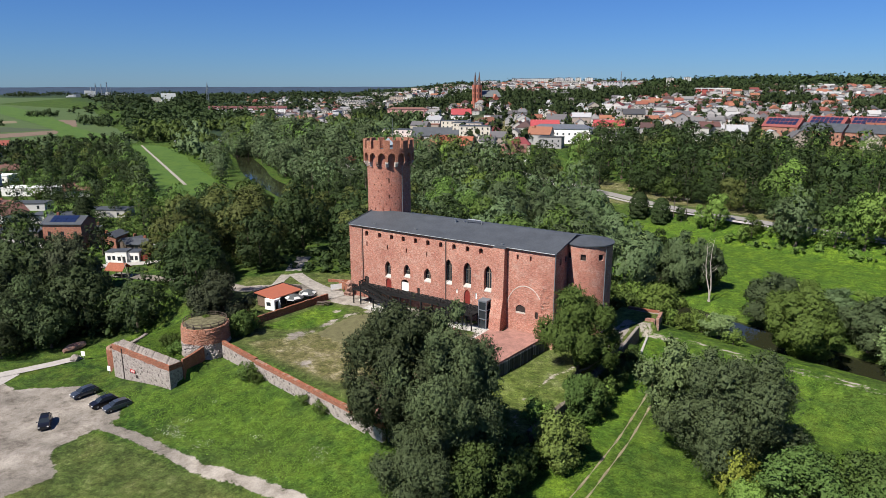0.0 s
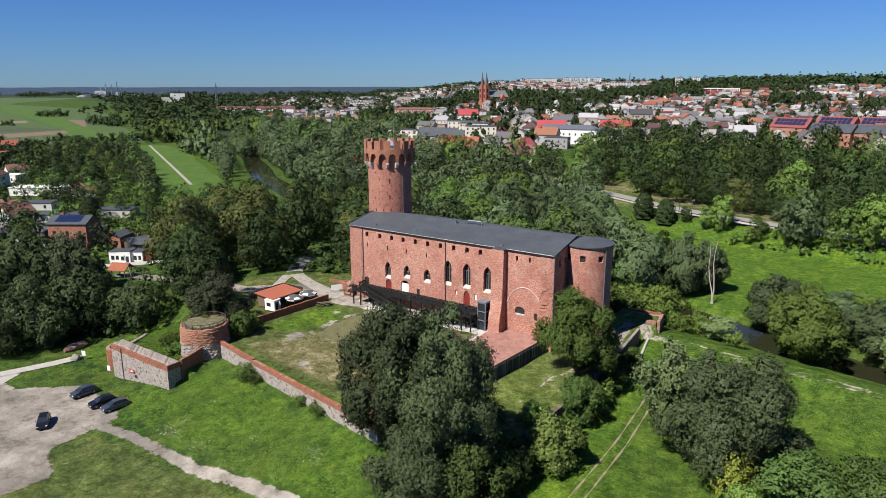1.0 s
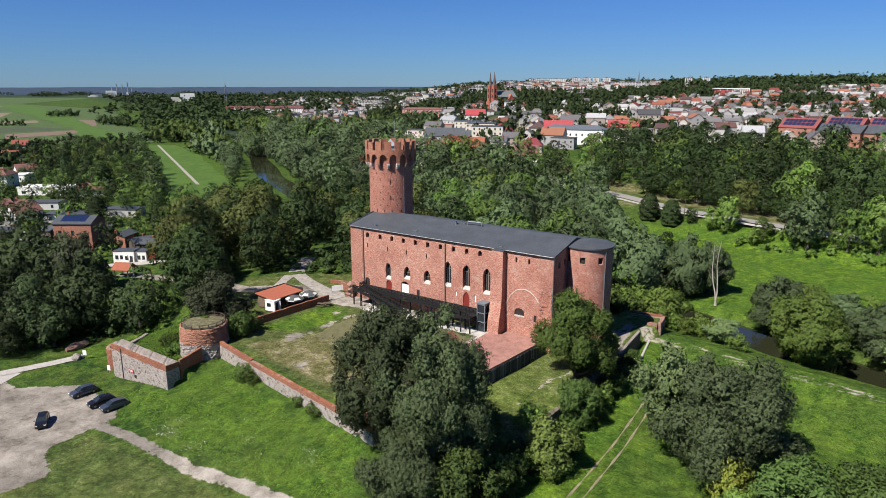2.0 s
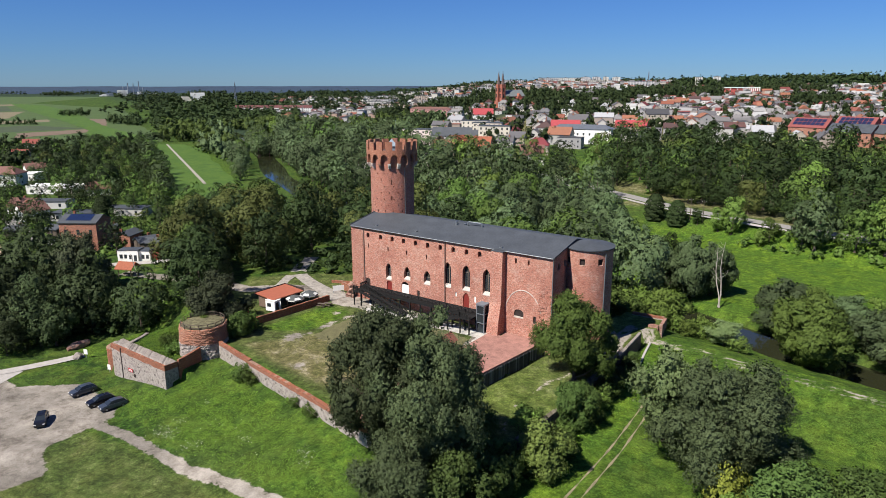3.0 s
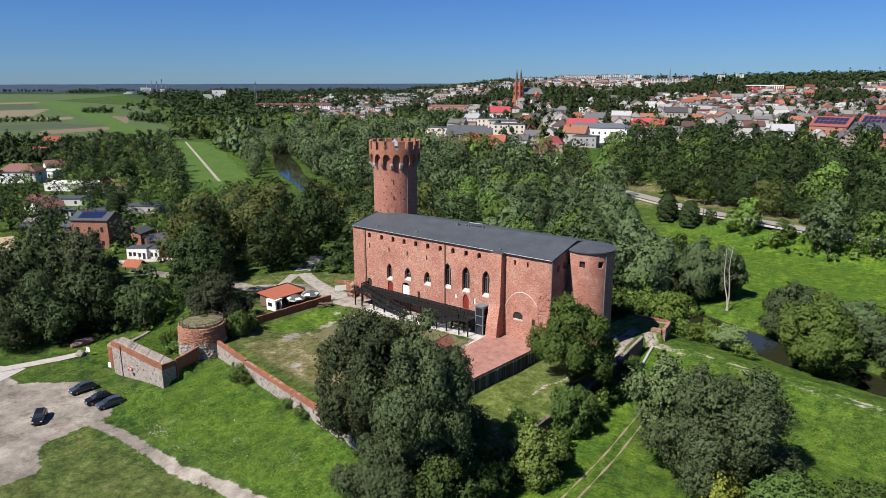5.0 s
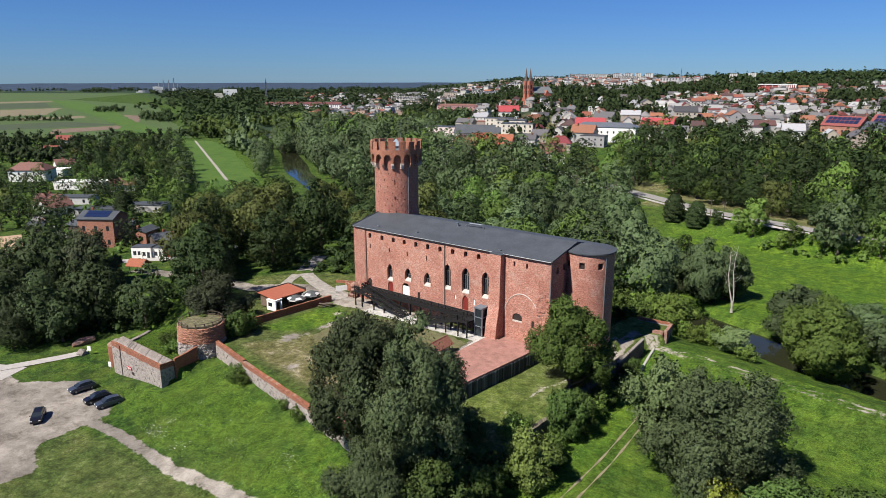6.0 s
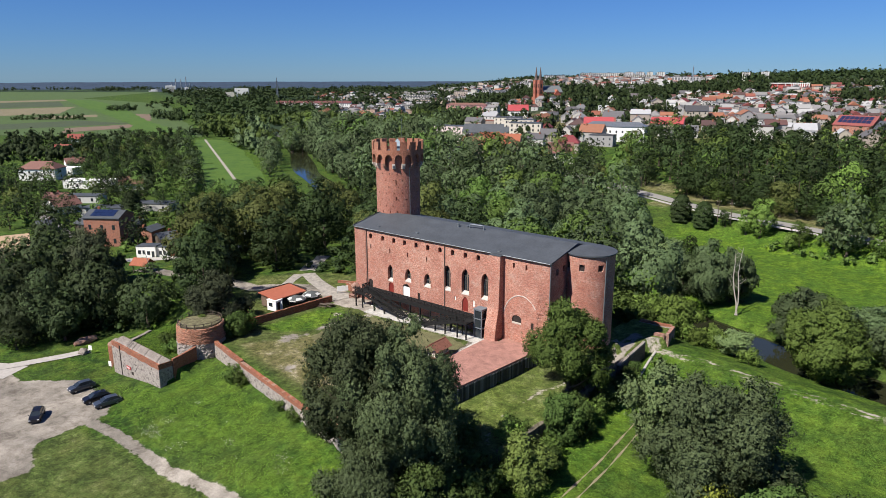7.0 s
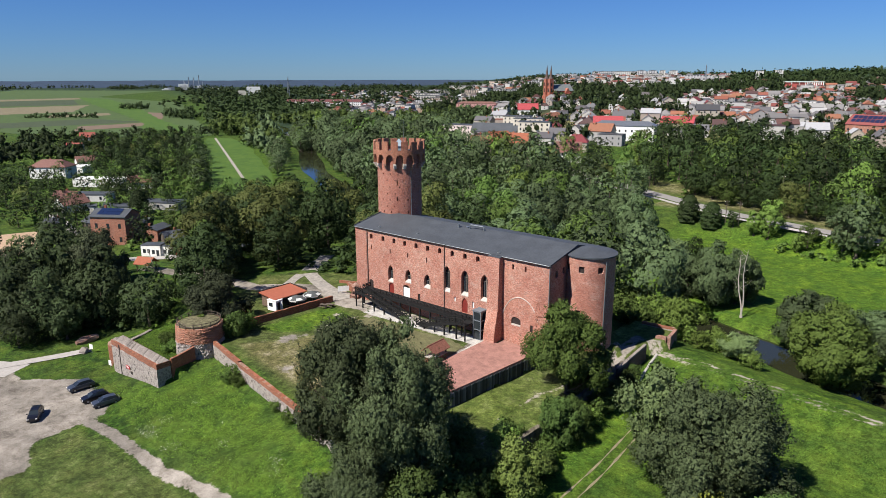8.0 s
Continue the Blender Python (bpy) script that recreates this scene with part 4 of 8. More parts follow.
def round_wall(cx, cy, r, z0, z1, mat, holes=(), n=96, rows=40, label="", name="shaft"):
    """A round wall of small faces, some pushed in as openings: holes are (angle, z, width, height, depth)."""
    m = Mesh()
    push = {}
    dz = (z1 - z0) / rows
    for i in range(n):
        a = 360 * (i + 0.5) / n
        for j in range(rows):
            z = z0 + (j + 0.5) * dz
            for ha, hz, hw, hh, hd in holes:
                off = abs((a - ha + 180) % 360 - 180)
                if radians(off) * r < hw / 2 and abs(z - hz) < hh / 2:
                    push[i, j] = hd
    p = lambda i, z, rr: (cx + rr * math.cos(2 * math.pi * i / n), cy + rr * math.sin(2 * math.pi * i / n), z)
    grid = [p(i, z0 + j * dz, r) for j in range(rows + 1) for i in range(n)]
    m.add(grid, [(j * n + i, j * n + (i + 1) % n, (j + 1) * n + (i + 1) % n, (j + 1) * n + i) for j in range(rows) for i in range(n) if (i, j) not in push])
    for (i, j), hd in push.items():
        za, zb = z0 + j * dz, z0 + (j + 1) * dz
        o = [p(i, za, r), p(i + 1, za, r), p(i + 1, zb, r), p(i, zb, r)]
        q = [p(i, za, r - hd), p(i + 1, za, r - hd), p(i + 1, zb, r - hd), p(i, zb, r - hd)]
        fs = [(4, 5, 6, 7)]
        for k, (di, dj) in enumerate(((0, -1), (1, 0), (0, 1), (-1, 0))):
            if ((i + di) % n, j + dj) not in push:
                fs.append((k, (k + 1) % 4, 4 + (k + 1) % 4, 4 + k))
        m.add(o + q, fs)
    return m


# half-round tower on the end
RX, RY_, RR = -46.7, 120.3, 4.6
rt_holes = [(a, 22.0, 1.05, 1.3, 0.7) for a in (-120, -79, -35)] + [(-84, 13.2, 0.8, 2.4, 0.7), (-100, 9.0, 0.6, 1.6, 0.6)]
castle_part("round_tower_wall", round_wall(RX, RY_, RR, 3.0, 24.2, BRICK, rt_holes, 84, 52), BRICK, "half-round brick tower", smooth=False)
castle_part("round_tower_roof", Mesh().lathe(RX, RY_, [(RR + 0.3, 24.12), (RR + 0.3, 24.34), (0.05, 25.25)], 48), ROOFING, "dark round sheet roof", smooth=False)
castle_part("downpipe", Mesh().tube([(RX + (RR + 0.1) * math.cos(radians(-24)), RY_ + (RR + 0.1) * math.sin(radians(-24)), 7), (RX + (RR + 0.1) * math.cos(radians(-24)), RY_ + (RR + 0.1) * math.sin(radians(-24)), 23.5)], [0.1, 0.1], 6), METAL, "slim metal rain pipe")
# near-black sheets in the recesses paint the shade of the tower windows
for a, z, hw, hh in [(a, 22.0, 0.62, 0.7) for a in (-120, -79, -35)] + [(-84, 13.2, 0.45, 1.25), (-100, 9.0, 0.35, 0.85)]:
    castle_part("window", Mesh().box(-0.04, 0.04, -hw, hw, -hh, hh, pose(RX + (RR - 0.42) * math.cos(radians(a)), RY_ + (RR - 0.42) * math.sin(radians(a)), z, 0, 0, a)), SHADE_AND_BLACK, "small tower window with its shade painted dark")

# ---- the tall round tower ----
TX, TY, TR = -97.6, 123.4, 5.0
tower = thing("round_tower", "tall round red brick tower with crenellated crown", "tower", TX, TY, 6.0)
rnd = random.Random(11)
putlogs = []
for k, z in enumerate(np.arange(11.0, 34.5, 1.45)):
    putlogs += [(a + (k % 2) * 11 + rnd.uniform(-2, 2), z - 6.0, 0.26, 0.3, 0.35) for a in range(-180, 180, 22)]
slots = [(-52, 32.2 - 6.0, 0.45, 0.95, 0.6), (-52, 28.6 - 6.0, 0.4, 0.95, 0.6)]
part("shaft", round_wall(0, 0, TR, 0, 32.6, BRICK_TOWER, putlogs + slots, 128, 112), BRICK_TOWER, tower)
# corbelled crown: arches on stone corbels, merlons above
CR, N_ARCH, ZA, ZB = 5.85, 16, 36.4 - 6, 38.9 - 6
arch_mesh = Mesh()
seg = 360 / N_ARCH
cyl = lambda a, r, z: (r * math.cos(radians(a)), r * math.sin(radians(a)), z)
spring, half = ZA + 0.75, seg * 0.38
for k in range(N_ARCH):
    a0 = k * seg
    steps = [a0 - seg / 2 + i * seg / 20 for i in range(21)]

    def under(a):
        o = abs(a - a0)
        return spring + 1.25 * math.sqrt(max(0.0, 1 - (o / half) ** 2)) if o < half else ZA

    for a, b in zip(steps, steps[1:]):
        ua, ub = under(a), under(b)
        arch_mesh.add([cyl(a, CR, ua), cyl(b, CR, ub), cyl(b, CR, ZB), cyl(a, CR, ZB), cyl(a, CR - 0.55, ua), cyl(b, CR - 0.55, ub), cyl(b, CR - 0.55, ZB), cyl(a, CR - 0.55, ZB)], [(0, 1, 2, 3), (4, 7, 6, 5), (0, 4, 5, 1)])
part("arcade", arch_mesh, BRICK_ORANGE, tower, "round-arched brick machicolation")
for k in range(N_ARCH):
    a = (k + 0.5) * seg
    m = Mesh()
    for r0, r1, z0, z1 in ((TR - 0.1, CR + 0.05, ZA - 0.35, ZA), (TR - 0.1, TR + 0.65, ZA - 0.75, ZA - 0.35), (TR - 0.1, TR + 0.35, ZA - 1.15, ZA - 0.75)):
        w = 0.34
        m.box(r0, r1, -w, w, z0, z1, pose(0, 0, 0, 0, 0, a))
    part("corbel", m, LIME if k % 3 else BRICK_ROUGH, tower, "pale stone corbel")
part("parapet", Mesh().lathe(0, 0, [(CR + 0.02, ZB), (CR + 0.02, ZB + 0.45), (CR - 0.5, ZB + 0.45), (CR - 0.5, ZB - 0.4)], 64, False), BRICK_ORANGE, tower)
part("platform", Mesh().lathe(0, 0, [(CR - 0.45, ZB - 0.3), (0.1, ZB - 0.1)], 48, False), ROOFING, tower)
for k in range(N_ARCH):
    a = (k + 0.5) * seg
    m = Mesh()
    n = 6
    w = seg * 0.34
    hh = 1.8 + rnd.uniform(-0.12, 0.12)
    ring = [a - w + 2 * w * i / n for i in range(n + 1)]
    vs = [cyl(b, r, z) for r in (CR + 0.02, CR - 0.5) for z in (ZB + 0.45, ZB + 0.45 + hh) for b in ring]
    q = n + 1
    fs = []
    for i in range(n):
        fs += [(i, i + 1, q + i + 1, q + i), (2 * q + i, 3 * q + i, 3 * q + i + 1, 2 * q + i + 1), (q + i, q + i + 1, 3 * q + i + 1, 3 * q + i)]
    fs += [(0, q, 3 * q, 2 * q), (n, 2 * q + n, 3 * q + n, q + n)]
    part("merlon", m.add(vs, fs), BRICK_ORANGE, tower)
part("cap", Mesh().lathe(0, 0, [(1.5, ZB - 0.2), (1.5, ZB + 1.0), (1.8, ZB + 1.0), (0.05, ZB + 2.6)], 4), plain("pale_sheet", (0.24, 0.29, 0.33), 0.5, 0.2), tower, "small pale pyramid skylight")
part("antenna", Mesh().tube([(0.8, 0.6, ZB), (0.8, 0.6, ZB + 7)], [0.05, 0.03], 5), METAL, tower)
la = radians(-16)
part("lightning_rod", Mesh().tube([((TR + 0.08) * math.cos(la), (TR + 0.08) * math.sin(la), 1), ((TR + 0.08) * math.cos(la), (TR + 0.08) * math.sin(la), 29.5)], [0.07, 0.07], 5), METAL, tower, "pale metal conductor")

# ---- courtyard pieces ----
terrace = tagged(new("terrace", Mesh().prism([(-61.3, 80.0), (-61.3, 108.6), (-58.6, 108.6), (-58.6, 110.6), (-50.5, 110.6), (-51.6, 98.0), (-54.5, 68.0), (-61.3, 69.5)], 5.6, 6.98).data("terrace", TERRACE)), "red clay paved terrace before the castle", "terrace", kind="structure")

fence = thing("palisade", "dark weathered upright board palisade below the terrace", "fence", -52.5, 89, 4.2)
fa, fb = Vector((-54.2, 67.2, 0)), Vector((-50.0, 110.4, 0))
fdir = (fb - fa).normalized()
fang = math.degrees(math.atan2(fdir.y, fdir.x))
n_board = 120
board = [Mesh().box(-0.17, 0.17, -0.04, 0.04, 0, 2.95 + 0.1 * k).data("board", PLANK) for k in range(3)]
for k in range(n_board):
    p = fa + (fb - fa) * (k + 0.5) / n_board
    ob = part("board", board[k * 7 % 3], PLANK, fence)
    ob.matrix_basis = pose(p.x + 52.5 + 0.02 * math.sin(k * 2.7), p.y - 89, -0.4, 0, 0, fang)
for z in (0.7, 2.0):
    part("rail", Mesh().beam((fa.x + 52.42, fa.y - 89, z), (fb.x + 52.42, fb.y - 89, z), 0.1, 0.14), PLANK, fence)

# low court wall: field stone with a brick top
def banded_wall(name, a, b, z0a, z0b, z1a, z1b, thick, label, bricks=0.75, mat_low=STONE, mat_top=BRICK_LOW):
    a, b = Vector(a), Vector(b)
    wall = thing(name, label, "wall", (a.x + b.x) / 2, (a.y + b.y) / 2, min(z0a, z0b))
    o = Vector(((a.x + b.x) / 2, (a.y + b.y) / 2))
    d = (b - a).normalized()
    nrm = Vector((-d.y, d.x))
    n = max(2, int((b - a).length / 1.5))
    zb = min(z0a, z0b)

    def run(lo, hi, th):
        m = Mesh()
        vs = []
        for i in range(n + 1):
            s = i / n
            p = a + (b - a) * s - o
            za, zc = lo(s), hi(s)
            for side in (-th / 2, th / 2):
                for z in (za, zc):
                    vs.append((p.x + nrm.x * side, p.y + nrm.y * side, z - zb))
        fs = []
        for i in range(n):
            k = i * 4
            fs += [(k, k + 1, k + 5, k + 4), (k + 2, k + 6, k + 7, k + 3), (k + 1, k + 3, k + 7, k + 5), (k, k + 4, k + 6, k + 2)]
        fs += [(0, 2, 3, 1), (n * 4, n * 4 + 1, n * 4 + 3, n * 4 + 2)]
        return m.add(vs, fs)

    wob = lambda s: 0.07 * math.sin(s * 41 + a.x) + 0.05 * math.sin(s * 97)
    top = lambda s: z1a + (z1b - z1a) * s
    part("stone_base", run(lambda s: z0a + (z0b - z0a) * s, lambda s: top(s) - bricks + wob(s), thick), mat_low, wall)
    part("brick_course", run(lambda s: top(s) - bricks + wob(s), lambda s: top(s) + wob(s * 1.7) * 0.6, thick - 0.06), mat_top, wall)
    return wall


banded_wall("court_wall", (-98.6, 74.5), (-87.8, 72.8), 3.0, 3.0, 7.45, 7.1, 0.7, "low field stone wall with a red brick top course")
banded_wall("court_wall", (-87.6, 72.6), (-54.8, 67.0), 2.8, 2.4, 7.0, 7.0, 0.7, "low field stone wall with a red brick top course")
bailey = banded_wall("bailey_wall", (-116.2, 64.4), (-99.2, 64.65), 0.2, 0.2, 6.7, 6.3, 2.6, "thick field stone bailey wall with a red brick top", 1.05)
slab = Mesh()
nu, nv = 60, 9
slab.add([(-8.45 + 16.9 * i / nu, -0.95 + 2.2 * j / nv + 0.015 * (-8.45 + 16.9 * i / nu), 6.5 - 0.4 * i / nu + (0.0 if j in (0, nv) or i in (0, nu) else 0.16 + 0.16 * noise.noise((i * 0.5, j * 0.6, 4)))) for j in range(nv + 1) for i in range(nu + 1)], [(j * (nu + 1) + i, j * (nu + 1) + i + 1, (j + 1) * (nu + 1) + i + 1, (j + 1) * (nu + 1) + i) for j in range(nv) for i in range(nu)])
part("rubble_top", slab, STONE_DARK, bailey, "weathered rubble along the wall top")
part("crack", Mesh().box(-5.42, -5.2, -1.46, -1.2, 0.2, 6.2), SHADE_AND_BLACK, bailey, "dark vertical joint")
# no hole here: a near-black block paints the shade of the drain
part("niche", Mesh().box(-1.6, -0.9, -1.38, -1.2, 1.4, 2.0), SHADE_AND_BLACK, bailey, "small drain opening, its shade painted as a dark block")
notice = thing("wall_sign", "small red sign fixed to the stone wall", "sign", -110.0, 63.06, 2.5)
part("board", Mesh().box(-0.75, 0.75, -0.03, 0.03, 0, 0.6), plain("sign_red", (0.36, 0.03, 0.035), 0.6), notice)
part("lettering", Mesh().box(-0.6, 0.6, -0.036, -0.03, 0.34, 0.44).box(-0.5, 0.5, -0.036, -0.03, 0.15, 0.23), WHITE, notice, "pale writing bars")
curved = thing("turret_stub", "low curved red brick stub of a corner turret", "wall", -118.0, 65.6, 0.6)
arc_in, arc_out = [], []
for k in range(13):
    a = radians(165 + k * 11)
    arc_out.append((2.3 * math.cos(a), 2.3 * math.sin(a)))
    arc_in.append((1.6 * math.cos(a), 1.6 * math.sin(a)))
part("brick_ring", Mesh().prism(arc_out + arc_in[::-1], 0, 4.4), BRICK_LOW, curved)
part("rubble_core", Mesh().lathe(0, 0, [(1.62, 0), (1.62, 4.0), (0.8, 4.35), (0.1, 4.4)], 20), STONE_DARK, curved, "weathered rubble filling")
banded_wall("bailey_wall", (-116.6, 64.4), (-120.8, 73.0), 1.5, 1.5, 4.8, 4.6, 0.8, "old rear bailey wall with grass", 0.3, STONE_DARK, STONE_DARK)
banded_wall("brick_wall", (-99.3, 66.1), (-99.9, 71.0), 1.5, 3.0, 6.5, 7.1, 0.5, "short red brick wall beside the bastion", 4.5)
banded_wall("garden_wall", (-110.5, 115.2), (-100.6, 118.6), 5.0, 6.0, 7.4, 7.8, 0.4, "low brick wall behind the castle corner", 1.5)
banded_wall("yard_wall", (-103.2, 77.5), (-101.1, 105.0), 5.9, 6.4, 7.9, 8.1, 0.5, "dark red brick wall beside the cafe yard", 2.4, STONE_DARK, BRICK_LOW)
banded_wall("yard_wall", (-118.5, 86.0), (-109.5, 89.5), 5.0, 6.0, 7.6, 7.8, 0.5, "dark red brick wall of the cafe yard", 2.0, STONE_DARK, BRICK_LOW)
banded_wall("ditch_wall", (-37.6, 115.5), (-38.4, 128.2), 0.6, 1.2, 5.9, 6.1, 0.6, "old brown brick retaining wall along the ditch", 0.3, brick_material("ditch_brick", (0.13, 0.075, 0.055), (0.18, 0.11, 0.08), (0.2, 0.16, 0.13), (0.07, 0.05, 0.04), 0.6, 0.5), STONE_DARK)
banded_wall("ditch_wall", (-38.8, 80.5), (-38.0, 91.0), 0.8, 1.0, 4.7, 5.0, 0.8, "broken dark stone retaining wall along the ditch", 0.4, MOSSY, MOSSY)
banded_wall("ditch_wall", (-38.0, 91.4), (-38.3, 118.8), 1.0, 1.0, 4.8, 5.8, 0.7, "dark stone retaining wall along the ditch", 0.4, MOSSY, MOSSY)
banded_wall("ruin_wall", (-38.6, 133.4), (-36.6, 133.7), 3.4, 3.4, 6.3, 6.3, 0.7, "red brick corner of a ruined outwork", 3.0, STONE_DARK, BRICK_ROUGH)
banded_wall("ruin_wall", (-36.2, 134.0), (-37.0, 139.2), 3.0, 3.0, 6.4, 6.2, 0.7, "red brick wall of a ruined outwork", 3.0, STONE_DARK, BRICK_ROUGH)
banded_wall("ruin_wall", (-37.4, 139.5), (-44.0, 139.1), 3.0, 3.0, 6.3, 6.2, 0.7, "low broken stone wall of the outwork", 0.4)
banded_wall("gate_wall", (-104.6, 112.8), (-99.6, 111.6), 6.0, 6.2, 8.6, 8.8, 0.5, "low brick wall by the castle corner", 2.0)

# round bastion stump
bastion = thing("bastion", "round ruined bastion of field stone and red brick", "tower", -99.6, 75.5, 2.0)
bm_low, bm_top = Mesh(), Mesh()
nb = 160
for m, z0, z1, r0, r1, amp in ((bm_low, 1.0, 7.2, 5.1, 4.85, 0.34), (bm_top, 7.2, 10.1, 4.85, 4.7, 0.22)):
    rows = 34

    def skin(i, j):
        a, z = 2 * math.pi * i / nb, z0 + (z1 - z0) * j / rows
        p = Vector((5 * math.cos(a), 5 * math.sin(a), z))
        worn = 0.7 * noise.noise(p * 0.55) + 0.6 * noise.noise(p * 1.9 + Vector((0, 0, z * 3))) + 0.6 * noise.noise(p * 5.0 + Vector((0, 0, z * 4)))
        rr = r0 + (r1 - r0) * j / rows + amp * worn
        return rr * math.cos(a), rr * math.sin(a), z - 2 + (0.3 * noise.noise(Vector((math.cos(a) * 3, math.sin(a) * 3, z0))) if j else 0)

    m.add([skin(i, j) for j in range(rows + 1) for i in range(nb)], [(j * nb + i, j * nb + (i + 1) % nb, (j + 1) * nb + (i + 1) % nb, (j + 1) * nb + i) for j in range(rows) for i in range(nb)] + [tuple(range(rows * nb, (rows + 1) * nb))])
bastion.location = (-103.2, 74.3, 2.0)
bastion.scale = (0.9, 0.9, 1)
part("stone_foot", bm_low, STONE, bastion, "rubble stone foot")
part("brick_drum", bm_top, brick_material("drum_brick", (0.36, 0.13, 0.075), (0.42, 0.2, 0.13), (0.34, 0.25, 0.19), (0.2, 0.085, 0.055), 0.6, 0.85), bastion, "crumbling red brick drum")
part("turf", Mesh().lathe(0, 0, [(4.3, 8.05), (4.2, 8.35), (2.5, 8.6), (0.1, 8.7)], 24), plain("turf", (0.11, 0.1, 0.055), 0.95, vary=0.6, scale=1.2), bastion, "dry turf on the bastion top")
railing = thing("railing", "wooden post railing on top of the bastion", "railing", -103.2, 74.3, 9.95)
railing.scale = (0.9, 0.9, 1)
for k in range(16):
    a = radians(k * 22.5 + 180)
    part("post", Mesh().box(-0.07, 0.07, -0.07, 0.07, 0, 1.1, pose(4.4 * math.cos(a), 4.4 * math.sin(a), 0)), BARK, railing)
for z in (0.55, 1.05):
    for k in range(16):
        a, b = radians(k * 22.5), radians(k * 22.5 + 22.5)
        part("rail", Mesh().beam((4.4 * math.cos(a), 4.4 * math.sin(a), z), (4.4 * math.cos(b), 4.4 * math.sin(b), z), 0.07, 0.1), BARK, railing)

# ---- trees ----
def unit(v):
    return v / np.maximum(np.linalg.norm(v, axis=1, keepdims=True), 1e-9)


def cards(rng, centres, normals, size, stretch=1.5, loose=0.35):
    """Small leaf sprays, each a leaf-shaped flake of its own."""
    n = len(centres)
    nrm = unit(normals + loose * rng.normal(size=(n, 3)))
    a = unit(np.cross(nrm, rng.normal(size=(n, 3))))
    b = np.cross(nrm, a)
    s = size * rng.uniform(0.55, 1.35, (n, 1))
    lift = nrm * s * 0.25
    v = np.stack([centres + a * s * stretch / 2, centres + b * s * 0.6 - a * s * 0.4 + lift, centres - b * s * 0.6 - a * s * stretch * 0.3], 1).reshape(-1, 3)
    return v, np.arange(3 * n).reshape(-1, 3), np.repeat(nrm, 3, 0)


def ball(level):
    bm = bmesh.new()
    bmesh.ops.create_icosphere(bm, subdivisions=level, radius=1)
    v = np.array([p.co[:] for p in bm.verts])
    f = np.array([[p.index for p in q.verts] for q in bm.faces])
    bm.free()
    return v, f


BALLS = {1: ball(1), 2: ball(2)}


